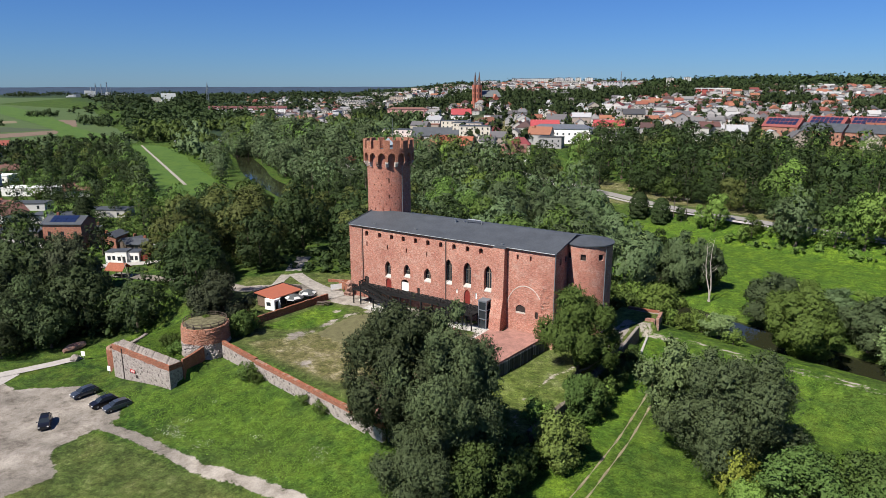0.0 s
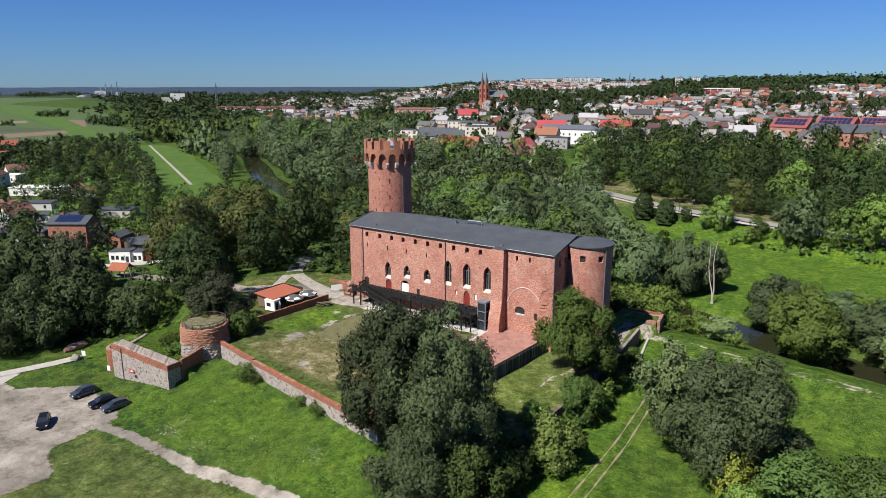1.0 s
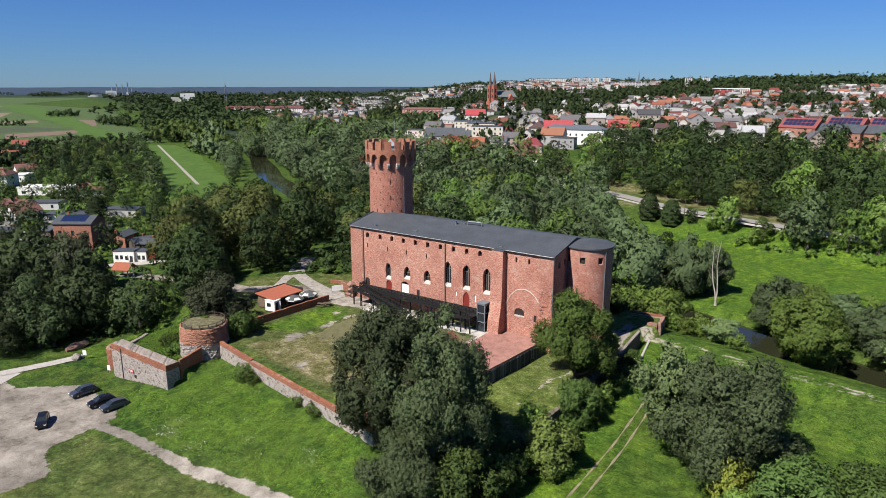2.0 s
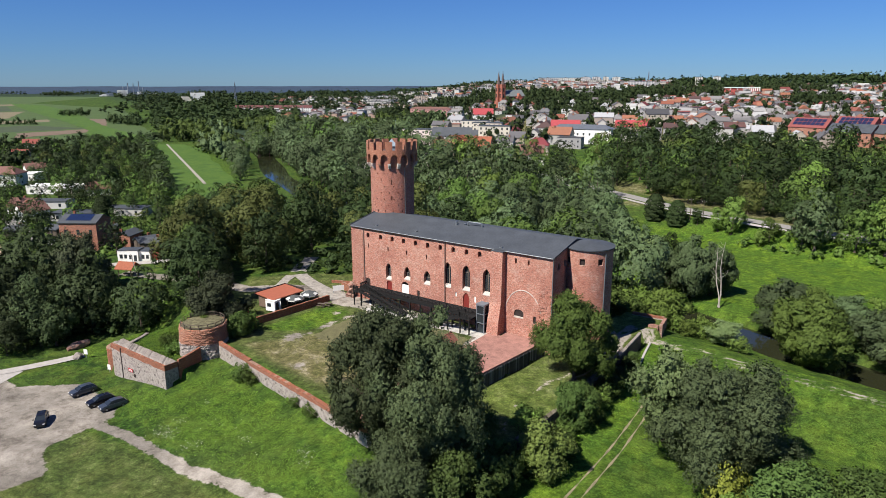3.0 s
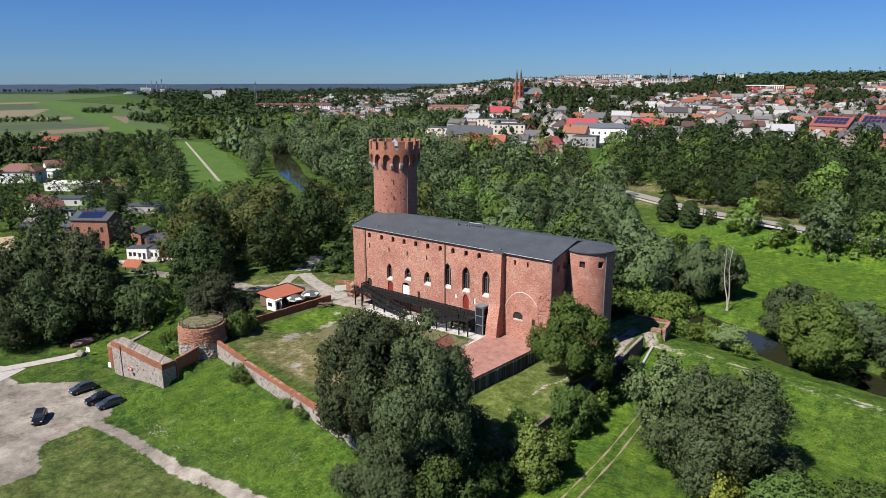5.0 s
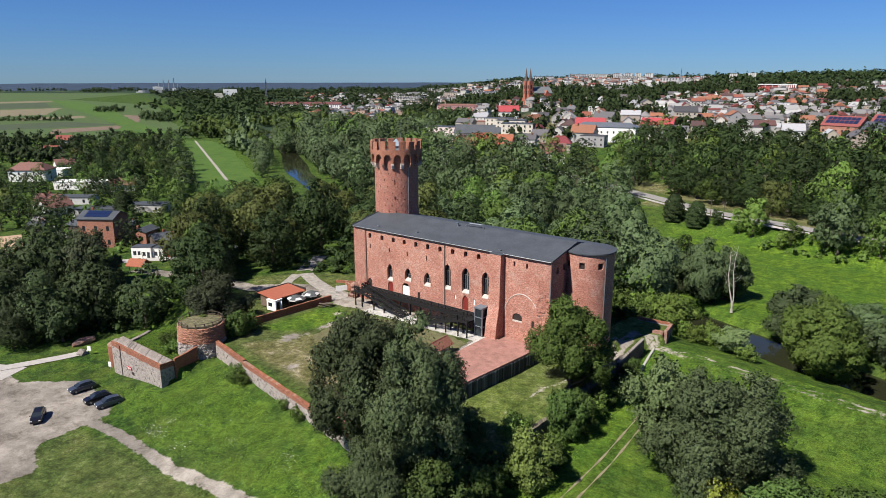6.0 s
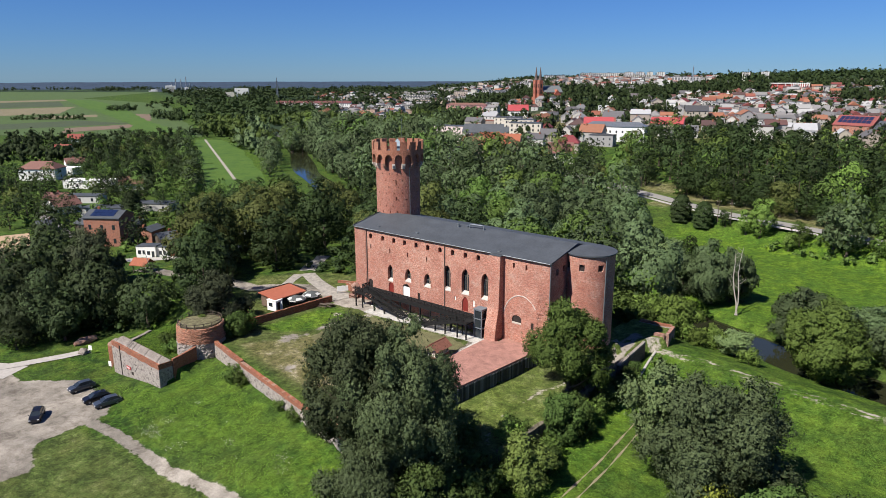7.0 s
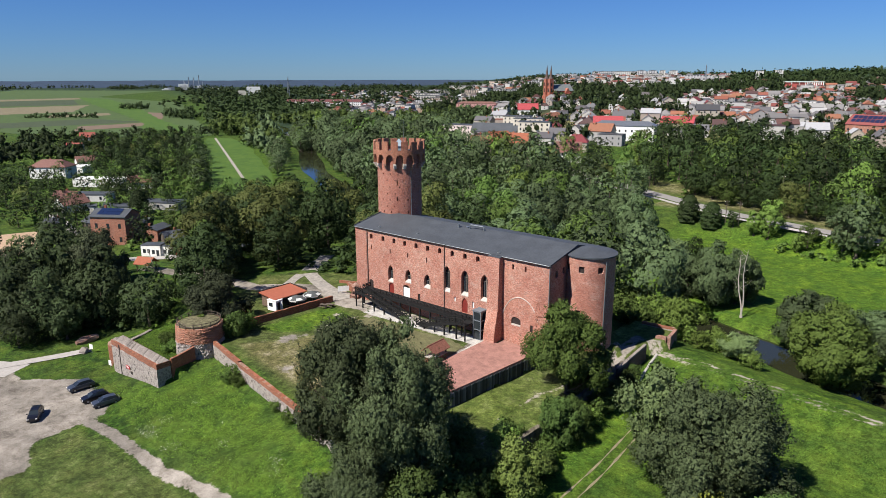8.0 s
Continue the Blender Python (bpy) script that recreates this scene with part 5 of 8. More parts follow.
def crown_arrays(seed, r, h, base, n_lobe, n_card, size, droop=0.0, lobe=0.42, per=9, hull=0, core=0.71, calm=0.0):
    """A crown of uneven lobes, each covered with clumps of leaf sprays: r its half width, base its lowest leaf, h its top."""
    rng = np.random.default_rng(seed)
    mid, half = (base + h) / 2, (h - base) / 2
    cs, rs, heads = [], [], []
    for k in range(n_lobe):
        up = 1 - 2 * (k + 0.5) / n_lobe
        turn = 2.39996 * k + rng.uniform(-0.5, 0.5)
        d = unit(np.array([[math.sqrt(1 - up * up) * math.cos(turn), math.sqrt(1 - up * up) * math.sin(turn), up]]) + 0.22 * rng.normal(size=(1, 3)))[0]
        q = rng.uniform(0.5, 0.98)
        lr = lobe * rng.uniform(0.55, 1.25)
        taper = 1.0 - 0.3 * max(0, d[2]) - 0.12 * max(0, -d[2])
        cs.append((d[0] * q * r * taper, d[1] * q * r * taper, mid + d[2] * q * half * 0.94))
        rs.append((lr * r, lr * r, lr * (0.55 * r + 0.45 * half)))
        heads.append(d)
    cs.append((0, 0, mid)), rs.append((r * 0.5, r * 0.5, half * 0.66)), heads.append((0, 0, 1))
    cs, rs, heads = np.array(cs), np.array(rs), np.array(heads)
    weight = rs[:, 0] * rs[:, 2]
    n_twig = max(4, n_card // per)
    pick = rng.choice(len(cs), n_twig * 4, p=weight / weight.sum())
    d = unit(rng.normal(size=(len(pick), 3)) + 0.55 * heads[pick] + (0, 0, 0.3 + 0.3 * calm))
    pos = cs[pick] + d * rs[pick] * (rng.uniform(0.72 + 0.2 * calm, 1.05 - 0.04 * calm, (len(pick), 1)) + (0.07 - 0.05 * calm) * rng.exponential(size=(len(pick), 1)))
    depth = np.full(len(pos), 9.0)
    for c, q in zip(cs, rs):
        depth = np.minimum(depth, np.linalg.norm((pos - c) / q, axis=1))
    keep = np.where((depth > 0.7 + 0.15 * calm) & (pos[:, 2] > base - 0.4))[0][:n_twig]
    pos, d = pos[keep], d[keep]
    # each twig carries leaf sprays strewn along it, outwards and upwards
    way = unit(d + np.array((0, 0, 0.35)) + 0.45 * rng.normal(size=d.shape))
    span = size * math.sqrt(per) * 0.42 * rng.uniform(0.6, 1.5, (len(pos), 1))
    spray = rng.normal(size=(len(pos) * per, 3)) * np.repeat(span, per, 0) * 0.5
    spray += np.repeat(way * span, per, 0) * rng.normal(size=(len(spray), 1)) * 0.8
    out = np.repeat(d, per, 0)
    spray -= 0.75 * calm * (spray * out).sum(1, keepdims=True) * out
    pts = np.repeat(pos, per, 0) + spray
    pts[:, 2] -= droop * np.hypot(pts[:, 0], pts[:, 1]) ** 2 / r
    face = np.repeat(d, per, 0) + (0.75 - 0.45 * calm) * unit(rng.normal(size=pts.shape)) + (0, 0, 0.15)
    v, f, soft_a = cards(rng, pts, face, size, 1.5 - 0.3 * calm, 0.35 - 0.25 * calm)
    dome = unit((pos - (0, 0, mid - 0.4 * half)) / (r, r, half))
    soft_a = unit((0.66 - 0.5 * calm) * soft_a + np.repeat(np.repeat((0.42 + 0.13 * calm) * d + (0.4 + 0.15 * calm) * dome + (0.22 - 0.16 * calm) * rng.normal(size=d.shape), per, 0), 3, 0))
    if hull:
        # solid lobes under the sprays of far crowns
        bv, bf = BALLS[hull]
        for c, q in zip(cs, rs):
            w = c + bv * q * (core + rng.uniform(-0.13, 0.09, len(bv)))[:, None]
            f = np.concatenate([f, bf + len(v)])
            v = np.concatenate([v, w])
            soft_a = np.concatenate([soft_a, unit(0.5 * unit(bv / q) + 0.6 * unit((w - (0, 0, mid - 0.35 * half)) / (r, r, half)) + 0.4 * rng.normal(size=bv.shape))])
        return v, f, soft_a
    # larger sprays inside, so that little light comes through
    n_in = max(30, n_card // 6)
    pick = rng.choice(len(cs), n_in, p=weight / weight.sum())
    inner = unit(rng.normal(size=(n_in, 3)) + 0.3 * heads[pick])
    pts = cs[pick] + inner * rs[pick] * rng.uniform(0.2 + 0.35 * calm, 0.72 + 0.1 * calm, (n_in, 1))
    pts[:, 2] -= droop * np.hypot(pts[:, 0], pts[:, 1]) ** 2 / r
    big = min(size * 3.0, 0.16 * r) * (1 - 0.4 * calm)
    w, g, soft_b = cards(rng, pts, inner + (0.5 - 0.3 * calm) * unit(rng.normal(size=pts.shape)), big, 1.1)
    return np.concatenate([v, w]), np.concatenate([f, g + len(v)]), np.concatenate([soft_a, unit(np.repeat(inner, 3, 0) + 0.5 * soft_b)])


def trunk_parts(root, seed, h, r, base, spread, limbs):
    """A leaning tapered trunk and the limbs that spring from it."""
    rng = random.Random(seed)
    lean = (rng.uniform(-0.4, 0.4), rng.uniform(-0.4, 0.4))
    top = base + (h - base) * 0.55
    trunk = part("trunk", Mesh().tube([(0, 0, -0.6), (0, 0, 0.3), (lean[0] * 0.4, lean[1] * 0.4, base), (lean[0], lean[1], top)], [r * 1.5, r, r * 0.75, r * 0.2], 8), BARK, root)
    for k in range(limbs):
        a = k * 1.05 + rng.uniform(-0.4, 0.4)
        z = base * 0.8 + (top - base) * 0.14 * k
        e = spread * rng.uniform(0.45, 0.75)
        part("limb", Mesh().tube([(lean[0] * 0.5, lean[1] * 0.5, z), (e * 0.5 * math.cos(a), e * 0.5 * math.sin(a), z + e * 0.35), (e * math.cos(a), e * math.sin(a), z + e * 0.8)], [r * 0.45, r * 0.28, r * 0.06], 5), BARK, trunk)


def tree_kind(name, label, mat, seed, r, h, base, n_lobe, n_card, size, category="tree", **kw):
    """A tree built once at the origin, then copied."""
    root = thing(name, label, category)
    v, f, soft = crown_arrays(seed, r, h, base, n_lobe, n_card, size, **kw)
    trunk_parts(root, seed, h, 0.05 * r + 0.012 * h, max(base, 0.4), r, 6 if n_card > 9000 else 0)
    part("crown", array_mesh("crown", v, f, mat, soft), mat, root)
    return root


placed_first = set()


def plant(kind, x, y, scale=1.0, turn=0.0, tall=1.0, z=None):
    zz = (h1(x, y) if z is None else z) - 0.1
    m = pose(x, y, zz, 0, 0, turn)
    ob = kind if kind.name not in placed_first else copy_thing(kind, m)
    placed_first.add(kind.name)
    ob.matrix_basis = m @ Matrix.Diagonal((scale, scale, scale * tall, 1))
    return ob


# the great trees before the castle
big_a = tree_kind("big_tree", "tall dense dark green deciduous tree in the ditch", LEAF_GREAT, 5, 8.8, 23.5, 0.8, 46, 66000, 0.188, lobe=0.27)
plant(big_a, -44.0, 67.8, 0.82, 30, 1.34)
big_a2 = tree_kind("big_tree", "tall dense green deciduous tree beside the court wall", LEAF_GREAT, 6, 8.0, 20.0, 0.6, 40, 54000, 0.188, lobe=0.28)
plant(big_a2, -51.8, 67.0, 0.97, 0, 1.2)
plant(big_a2, -43.2, 59.0, 0.68, 140)
big_b = tree_kind("walnut_tree", "broad leafy green tree below the castle wall", LEAF, 8, 6.6, 15.8, 0.4, 30, 42000, 0.19, lobe=0.3)
plant(big_b, -41.0, 103.9, 0.97, 0, 1.04)
big_c = tree_kind("round_tree", "large round dark green tree on the grass bank", LEAF_GREAT, 12, 9.4, 17.0, 0.3, 44, 66000, 0.185, lobe=0.27)
plant(big_c, -14.7, 95.6, 1.0, 0)
silver = tree_kind("willow_tree", "silvery green willow with soft outline", LEAF_SILVER, 14, 4.8, 13.5, 0.3, 26, 11500, 0.24, lobe=0.32)
plant(silver, -23.8, 99.6, 1.1, 0, 1.1)
medium = tree_kind("hornbeam", "leafy green tree at the foot of the ditch wall", LEAF_MID, 16, 4.4, 9.6, 0.2, 24, 10500, 0.23, lobe=0.33)
plant(medium, -36.3, 93.6, 0.7, 0, 1.2)
plant(medium, -37.0, 98.5, 0.62, 100)
plant(medium, -35.6, 107.5, 0.5, 200, 0.9)
plant(medium, -36.2, 111.5, 0.45, 60, 0.9)
plant(medium, -36.0, 116.0, 0.42, 160, 0.85)
plant(medium, -36.3, 119.5, 0.36, 260, 0.8)
light_tree = tree_kind("light_tree", "light green leafy tree on the bank", LEAF_LIGHT, 17, 4.4, 8.0, 0.1, 24, 10500, 0.23, lobe=0.33)
ditch_olive = tree_kind("hazel", "olive green leafy hazel in the ditch", leaf_material("leaf_hazel", (0.075, 0.1, 0.025), (0.125, 0.155, 0.038), 0.12), 15, 3.7, 6.6, 0.1, 22, 9000, 0.21, lobe=0.33)
plant(ditch_olive, -34.2, 79.6, 1.0, 0, 1.15)
plant(medium, -33.6, 86.3, 0.42, 300, 0.8)
plant(medium, -4.5, 87.5, 1.25, 60, 0.8)
plant(medium, 2.5, 91.0, 1.15, 160, 0.85)
plant(medium, 8.0, 92.0, 1.1, 220)
plant(light_tree, -9.5, 82.5, 0.7, 220)
plant(medium, -37.6, 63.5, 1.0, 10, 1.1)
plant(medium, -38.8, 69.0, 0.8, 130)
plant(medium, -36.6, 72.0, 0.6, 40)
plant(medium, 5.0, 86.0, 0.9, 20)
plant(light_tree, 0.5, 82.0, 0.8, 300)
plant(light_tree, -39.4, 147.7, 1.1, 0)
bastion_grey = tree_kind("grey_willow", "grey green bushy willow by the river", LEAF_WILLOW, 77, 6.0, 12.0, 0.1, 30, 13000, 0.28, lobe=0.3, calm=0.5)
river_tree = tree_kind("river_tree", "large light green tree on the river bank", leaf_material("leaf_fresh", (0.078, 0.125, 0.026), (0.135, 0.2, 0.042)), 18, 7.6, 15.0, 0.1, 36, 32000, 0.25, lobe=0.29, calm=0.4)
plant(river_tree, -10.5, 143.5, 1.0, 0)
plant(bastion_grey, -19.0, 164.5, 1.15, 40, 0.9)
plant(silver, 7.0, 148.0, 1.2, 130)
plant(silver, 14.0, 152.0, 1.2, 70)
plant(silver, 10.0, 165.0, 1.1, 200)
plant(bastion_grey, 1.0, 157.0, 1.1, 80, 0.9)
plant(bastion_grey, -6.0, 170.0, 0.9, 180, 0.8)
plant(silver, -26.0, 143.8, 0.75, 50, 0.6)
bastion_tree = tree_kind("osier_tree", "feathery grey green willow beside the bastion", leaf_material("leaf_osier", (0.05, 0.064, 0.032), (0.09, 0.108, 0.055), 0.05), 19, 5.4, 10.5, 0.2, 26, 20000, 0.19, lobe=0.3)
plant(bastion_tree, -108.2, 80.8, 1.2, 0)
plant(medium, -100.2, 80.4, 0.52, 90, 1.0)

kinds = [
    tree_kind("oak_tree", "dark green broad deciduous tree in the wood", LEAF_DARK, 21, 5.2, 13.0, 1.0, 16, 2900, 0.35, lobe=0.34, calm=0.7),
    tree_kind("lime_tree", "green rounded deciduous tree in the wood", LEAF, 22, 4.8, 12.0, 1.0, 16, 2900, 0.35, lobe=0.34, calm=0.7),
    tree_kind("maple_tree", "olive green deciduous tree with dense crown", LEAF_OLIVE, 23, 5.0, 12.5, 1.0, 16, 2900, 0.35, lobe=0.34, calm=0.7),
    tree_kind("white_willow", "grey green willow with billowing crown", LEAF_WILLOW, 24, 5.6, 12.5, 0.4, 18, 2900, 0.35, lobe=0.32, calm=0.7),
    tree_kind("ash_tree", "light green young deciduous tree", LEAF_LIGHT, 25, 4.4, 10.5, 0.6, 16, 3200, 0.32, lobe=0.34, calm=0.7),
]
wood_kinds = [
    tree_kind("oak_tree", "tall dark green oak with rounded crown", LEAF_DARK, 81, 7.4, 16.5, 1.2, 18, 5000, 0.38, lobe=0.4, calm=0.85),
    tree_kind("lime_tree", "tall green lime with rounded crown", LEAF, 82, 7.0, 16.0, 1.0, 18, 5000, 0.38, lobe=0.4, calm=0.85),
    tree_kind("maple_tree", "tall olive green maple with dense crown", LEAF_OLIVE, 83, 7.2, 16.5, 1.0, 18, 5000, 0.38, lobe=0.4, calm=0.85),
    tree_kind("white_willow", "tall grey green willow with billowing crown", LEAF_WILLOW, 84, 7.2, 15.0, 0.3, 18, 5000, 0.38, lobe=0.4, calm=1.0),
]
deep_oak = tree_kind("oak_tree", "tall very dark green oak beside the car park", LEAF_DEEP, 85, 7.2, 15.5, 0.6, 18, 5000, 0.38, lobe=0.4, calm=0.85)
pick_wood = lambda *w: (lambda rng: rng.choices(wood_kinds, w)[0])
far_kinds = [
    tree_kind("oak_tree", "dark green broad deciduous tree beyond the river", LEAF_DARK, 61, 5.2, 13.0, 1.0, 11, 1050, 0.5, per=6, lobe=0.43, calm=1.0),
    tree_kind("lime_tree", "green rounded deciduous tree beyond the river", LEAF, 62, 4.8, 12.0, 1.0, 11, 1050, 0.5, per=6, lobe=0.43, calm=1.0),
    tree_kind("maple_tree", "olive green deciduous tree beyond the river", LEAF_OLIVE, 63, 5.0, 12.5, 1.0, 11, 1050, 0.5, per=6, lobe=0.43, calm=1.0),
    tree_kind("white_willow", "grey green willow along the far river", LEAF_WILLOW, 64, 5.6, 12.5, 0.4, 9, 1500, 0.46, per=6, lobe=0.5, calm=1.0),
    tree_kind("ash_tree", "light green deciduous tree beyond the river", LEAF_LIGHT, 65, 4.4, 10.5, 0.6, 10, 1100, 0.47, per=6, lobe=0.43, calm=1.0),
]
bush = tree_kind("bush", "leafy green shrub on the bank", LEAF, 31, 2.4, 3.4, 0.0, 12, 1700, 0.225, "shrub")
bush_light = tree_kind("bush", "light green leafy shrub on the slope", LEAF_LIGHT, 32, 2.4, 3.6, 0.0, 12, 1700, 0.225, "shrub")
bush_yellow = tree_kind("bush", "yellow green leafy shrub beside the round tree", leaf_material("leaf_yellow", (0.13, 0.155, 0.024), (0.22, 0.25, 0.04), 0.1), 34, 2.6, 4.8, 0.0, 12, 1700, 0.225, "shrub")
plant(bush_yellow, -11.8, 87.2, 1.1, 0, 1.2)
for x, y, s in ((-88.3, 71.4, 0.75), (-86.0, 71.0, 0.6), (-73.0, 69.6, 0.5), (-68.5, 68.8, 0.55), (-101.3, 82.0, 1.2), (-103.5, 79.0, 1.0), (-40.6, 87.0, 0.75), (-44.5, 80.0, 1.0), (-47.5, 77.5, 0.8), (-35.0, 115.5, 0.8), (-36.8, 104.5, 1.1), (-34.6, 97.0, 0.8), (-107.0, 70.5, 0.7), (-111.0, 72.0, 0.8), (-105.5, 74.0, 0.7), (-108.0, 77.5, 0.9), (-121.5, 67.5, 0.7), (-36.4, 83.0, 0.9), (-37.6, 76.0, 1.2), (-39.5, 71.0, 1.2), (-41.0, 75.0, 1.0), (-35.8, 88.5, 0.9), (-101.0, 79.0, 1.0)):
    plant(bush, x, y, s, x * 40)
for x, y, s in ((-39.5, 84.0, 0.8), (-109.0, 74.5, 0.6), (-30.0, 146.5, 1.0), (-22.0, 138.6, 0.8), (-33.0, 150.0, 0.9), (-128.0, 92.0, 1.0)):
    plant(bush_light, x, y, s, x * 30)


WILLOWS = ((bastion_grey, -49.5, 178.0, 0.95, 1.05), (bastion_grey, -41.8, 177.0, 1.05, 1.25), (bastion_grey, -46.0, 184.0, 0.75, 1.0), (silver, -56.5, 183.5, 1.0, 0.9), (bastion_grey, -38.6, 181.5, 0.9, 1.3), (silver, -52.0, 174.8, 0.7, 0.8))


def scatter(area, gap, seed, chooser, scale=(0.8, 1.2), tall=(0.9, 1.15), keep=None):
    """Trees strewn over an area, no two nearer than the gap."""
    rng = random.Random(seed)
    xs, ys = [p[0] for p in area], [p[1] for p in area]
    pts, tries = [], int((max(xs) - min(xs)) * (max(ys) - min(ys)) / gap ** 2 * 6)
    for _ in range(tries):
        x, y = rng.uniform(min(xs), max(xs)), rng.uniform(min(ys), max(ys))
        if any((x - a) ** 2 + (y - b) ** 2 < gap * gap for a, b in pts):
            continue
        if area_dist(x, y, area) > 0 or (keep and not keep(x, y)):
            continue
        pts.append((x, y))
    for x, y in pts:
        plant(chooser(rng), x, y, rng.uniform(*scale), rng.uniform(0, 360), rng.uniform(*tall))
    return pts


REACH = [(-405, 322), (-398, 339), (-312, 277), (-267, 251), (-222, 226), (-205, 200), (-232, 186), (-298, 238)]


def clear_of_water(x, y):
    return float(area_dist(x, y, REACH)) > 2 and float(line_dist(x, y, RIVER)) > 9 + 6 * (math.hypot(x, y) > 250) and float(line_dist(x, y, ROAD)) > 8


pick = lambda *w: (lambda rng: rng.choices(kinds, w)[0])
pick_far = lambda *w: (lambda rng: rng.choices(far_kinds, w)[0])
# wood beside the car park
scatter([(-190, 56), (-140, 64), (-132, 77), (-123, 84), (-114, 87), (-128, 93), (-150, 86), (-176, 84)], 8.5, 1, lambda rng: rng.choices((deep_oak, wood_kinds[0]), (6, 2))[0], (0.75, 1.0), keep=lambda x, y: float(area_dist(x, y, [(-192, 112), (-160, 106), (-138, 94), (-128, 86), (-136, 76), (-166, 84), (-194, 96)])) > 0 and math.hypot(x + 158, y - 90) > 8 and math.hypot(x + 175, y - 100) > 11 and math.hypot(x + 148, y - 86) > 9 and math.hypot(x + 156, y - 89) > 9)
for x, y, q in ((-147, 58, 1.0), (-157, 60, 1.1), (-166, 56, 1.0), (-141, 64, 0.9), (-152, 66, 1.1), (-176, 60, 1.1)):
    plant(deep_oak, x, y, q * 0.75, x * 9)
plant(bastion_tree, -163.0, 80.5, 1.35, 40, 1.25)
plant(deep_oak, -172.0, 74.0, 1.2, 200, 1.15)
for x, y, q in ((-143.5, 55.5, 0.5), (-143.5, 62.0, 0.55), (-146.5, 69.5, 0.6), (-141.5, 75.5, 0.5)):
    plant(deep_oak, x, y, q, x * 17, 0.9)
# wood behind the yard, up to the tower
scatter([(-178, 122), (-150, 106), (-132, 108), (-124, 119), (-108, 123), (-106, 138), (-100, 140), (-92, 150), (-170, 190), (-215, 165)], 11.5, 2, pick_wood(5, 1, 3, 0), (0.85, 1.15), keep=lambda x, y: clear_of_water(x, y) and math.hypot(x + 178, y - 141) > 8 and float(line_dist(x, y, [(-100, 107.5), (-115.5, 112.1), (-128.8, 120.7), (-137.6, 134)])) > 6.5)
scatter([(-143, 92), (-136, 90), (-131, 97), (-138, 104), (-150, 104)], 5.5, 22, pick(3, 1, 4, 0, 1), (0.8, 1.2))
# willows along the river behind the castle
scatter([(-92, 140), (-52, 140), (-46, 150), (-62, 172), (-66, 196), (-80, 235), (-100, 245), (-150, 230), (-170, 205), (-140, 185)], 11.5, 3, pick_wood(0.8, 1.6, 0, 6), (0.8, 1.25), keep=clear_of_water)
scatter([(-100, 245), (-140, 275), (-230, 320), (-300, 330), (-330, 300), (-290, 270), (-200, 215), (-165, 205), (-150, 230)], 12.5, 23, pick_far(0.8, 1, 0, 8, 0.5), (1.1, 1.75), keep=clear_of_water)
scatter([(-330, 300), (-240, 330), (-330, 400), (-470, 470), (-560, 470), (-480, 420), (-400, 350)], 14.0, 4, pick_far(0.8, 1, 0, 8, 0.5), (1.4, 2.1), keep=clear_of_water)
scatter([(-400, 330), (-300, 262), (-290, 240), (-270, 228), (-300, 235), (-340, 262), (-480, 355), (-470, 385)], 8.5, 24, pick_far(0.6, 1, 0, 8, 0.5), (0.7, 1.2), keep=lambda x, y: clear_of_water(x, y) and float(area_dist(x, y, [(-335, 290), (-258, 240), (-225, 200), (-285, 225)])) > 4)
scatter([(-112, 258), (-104, 296), (-118, 306), (-160, 335), (-190, 322), (-230, 345), (-300, 345), (-230, 320), (-140, 275)], 8.0, 25, pick_far(3, 3, 1, 3, 2), (0.8, 1.2), keep=clear_of_water)
for k in range(70):
    s0 = k / 69
    u = np.interp(s0, (0, 0.2, 0.35, 0.6, 1.0), (-225, -265, -310, -395, -500))
    w = np.interp(s0, (0, 0.2, 0.35, 0.6, 1.0), (222, 243, 268, 330, 405))
    for side in (-1, 1):
        x, y = u - 0.62 * side * (13 + 3 * math.sin(k * 2.3)), w + 0.78 * side * (13 + 3 * math.sin(k * 2.3))
        if float(area_dist(x, y, REACH)) > 1:
            plant(far_kinds[3 if k % 4 else 1], x, y, 0.95 + 0.4 * ((k * 7) % 5) / 5, k * 50)
# wooded slope below the town
scatter([(-112, 301), (-70, 284), (-30, 270), (30, 260), (70, 300), (70, 395), (-10, 392), (-80, 400), (-150, 415), (-150, 350)], 11.5, 5, pick_far(9, 2.2, 0.3, 0, 0.7), (1.1, 1.6), keep=clear_of_water)
for k in range(13):
    q = k / 12
    x, y = -92 + 100 * q, float(np.interp(-92 + 100 * q, (-99, -67, -30, 10), (284, 266, 254, 246))) + 15 + 2.5 * math.sin(k * 2.4)
    plant(wood_kinds[(0, 0, 1, 0, 0, 2)[k % 6]], x, y, 0.72 + 0.14 * math.sin(k * 1.7), k * 67, 0.95)
plant(tree_kind("ash_tree", "tall light yellow green ash on the slope", LEAF_LIGHT, 86, 7.2, 15.5, 1.0, 18, 5000, 0.38, lobe=0.4, calm=0.9), -34.0, 300.0, 1.15, 20)
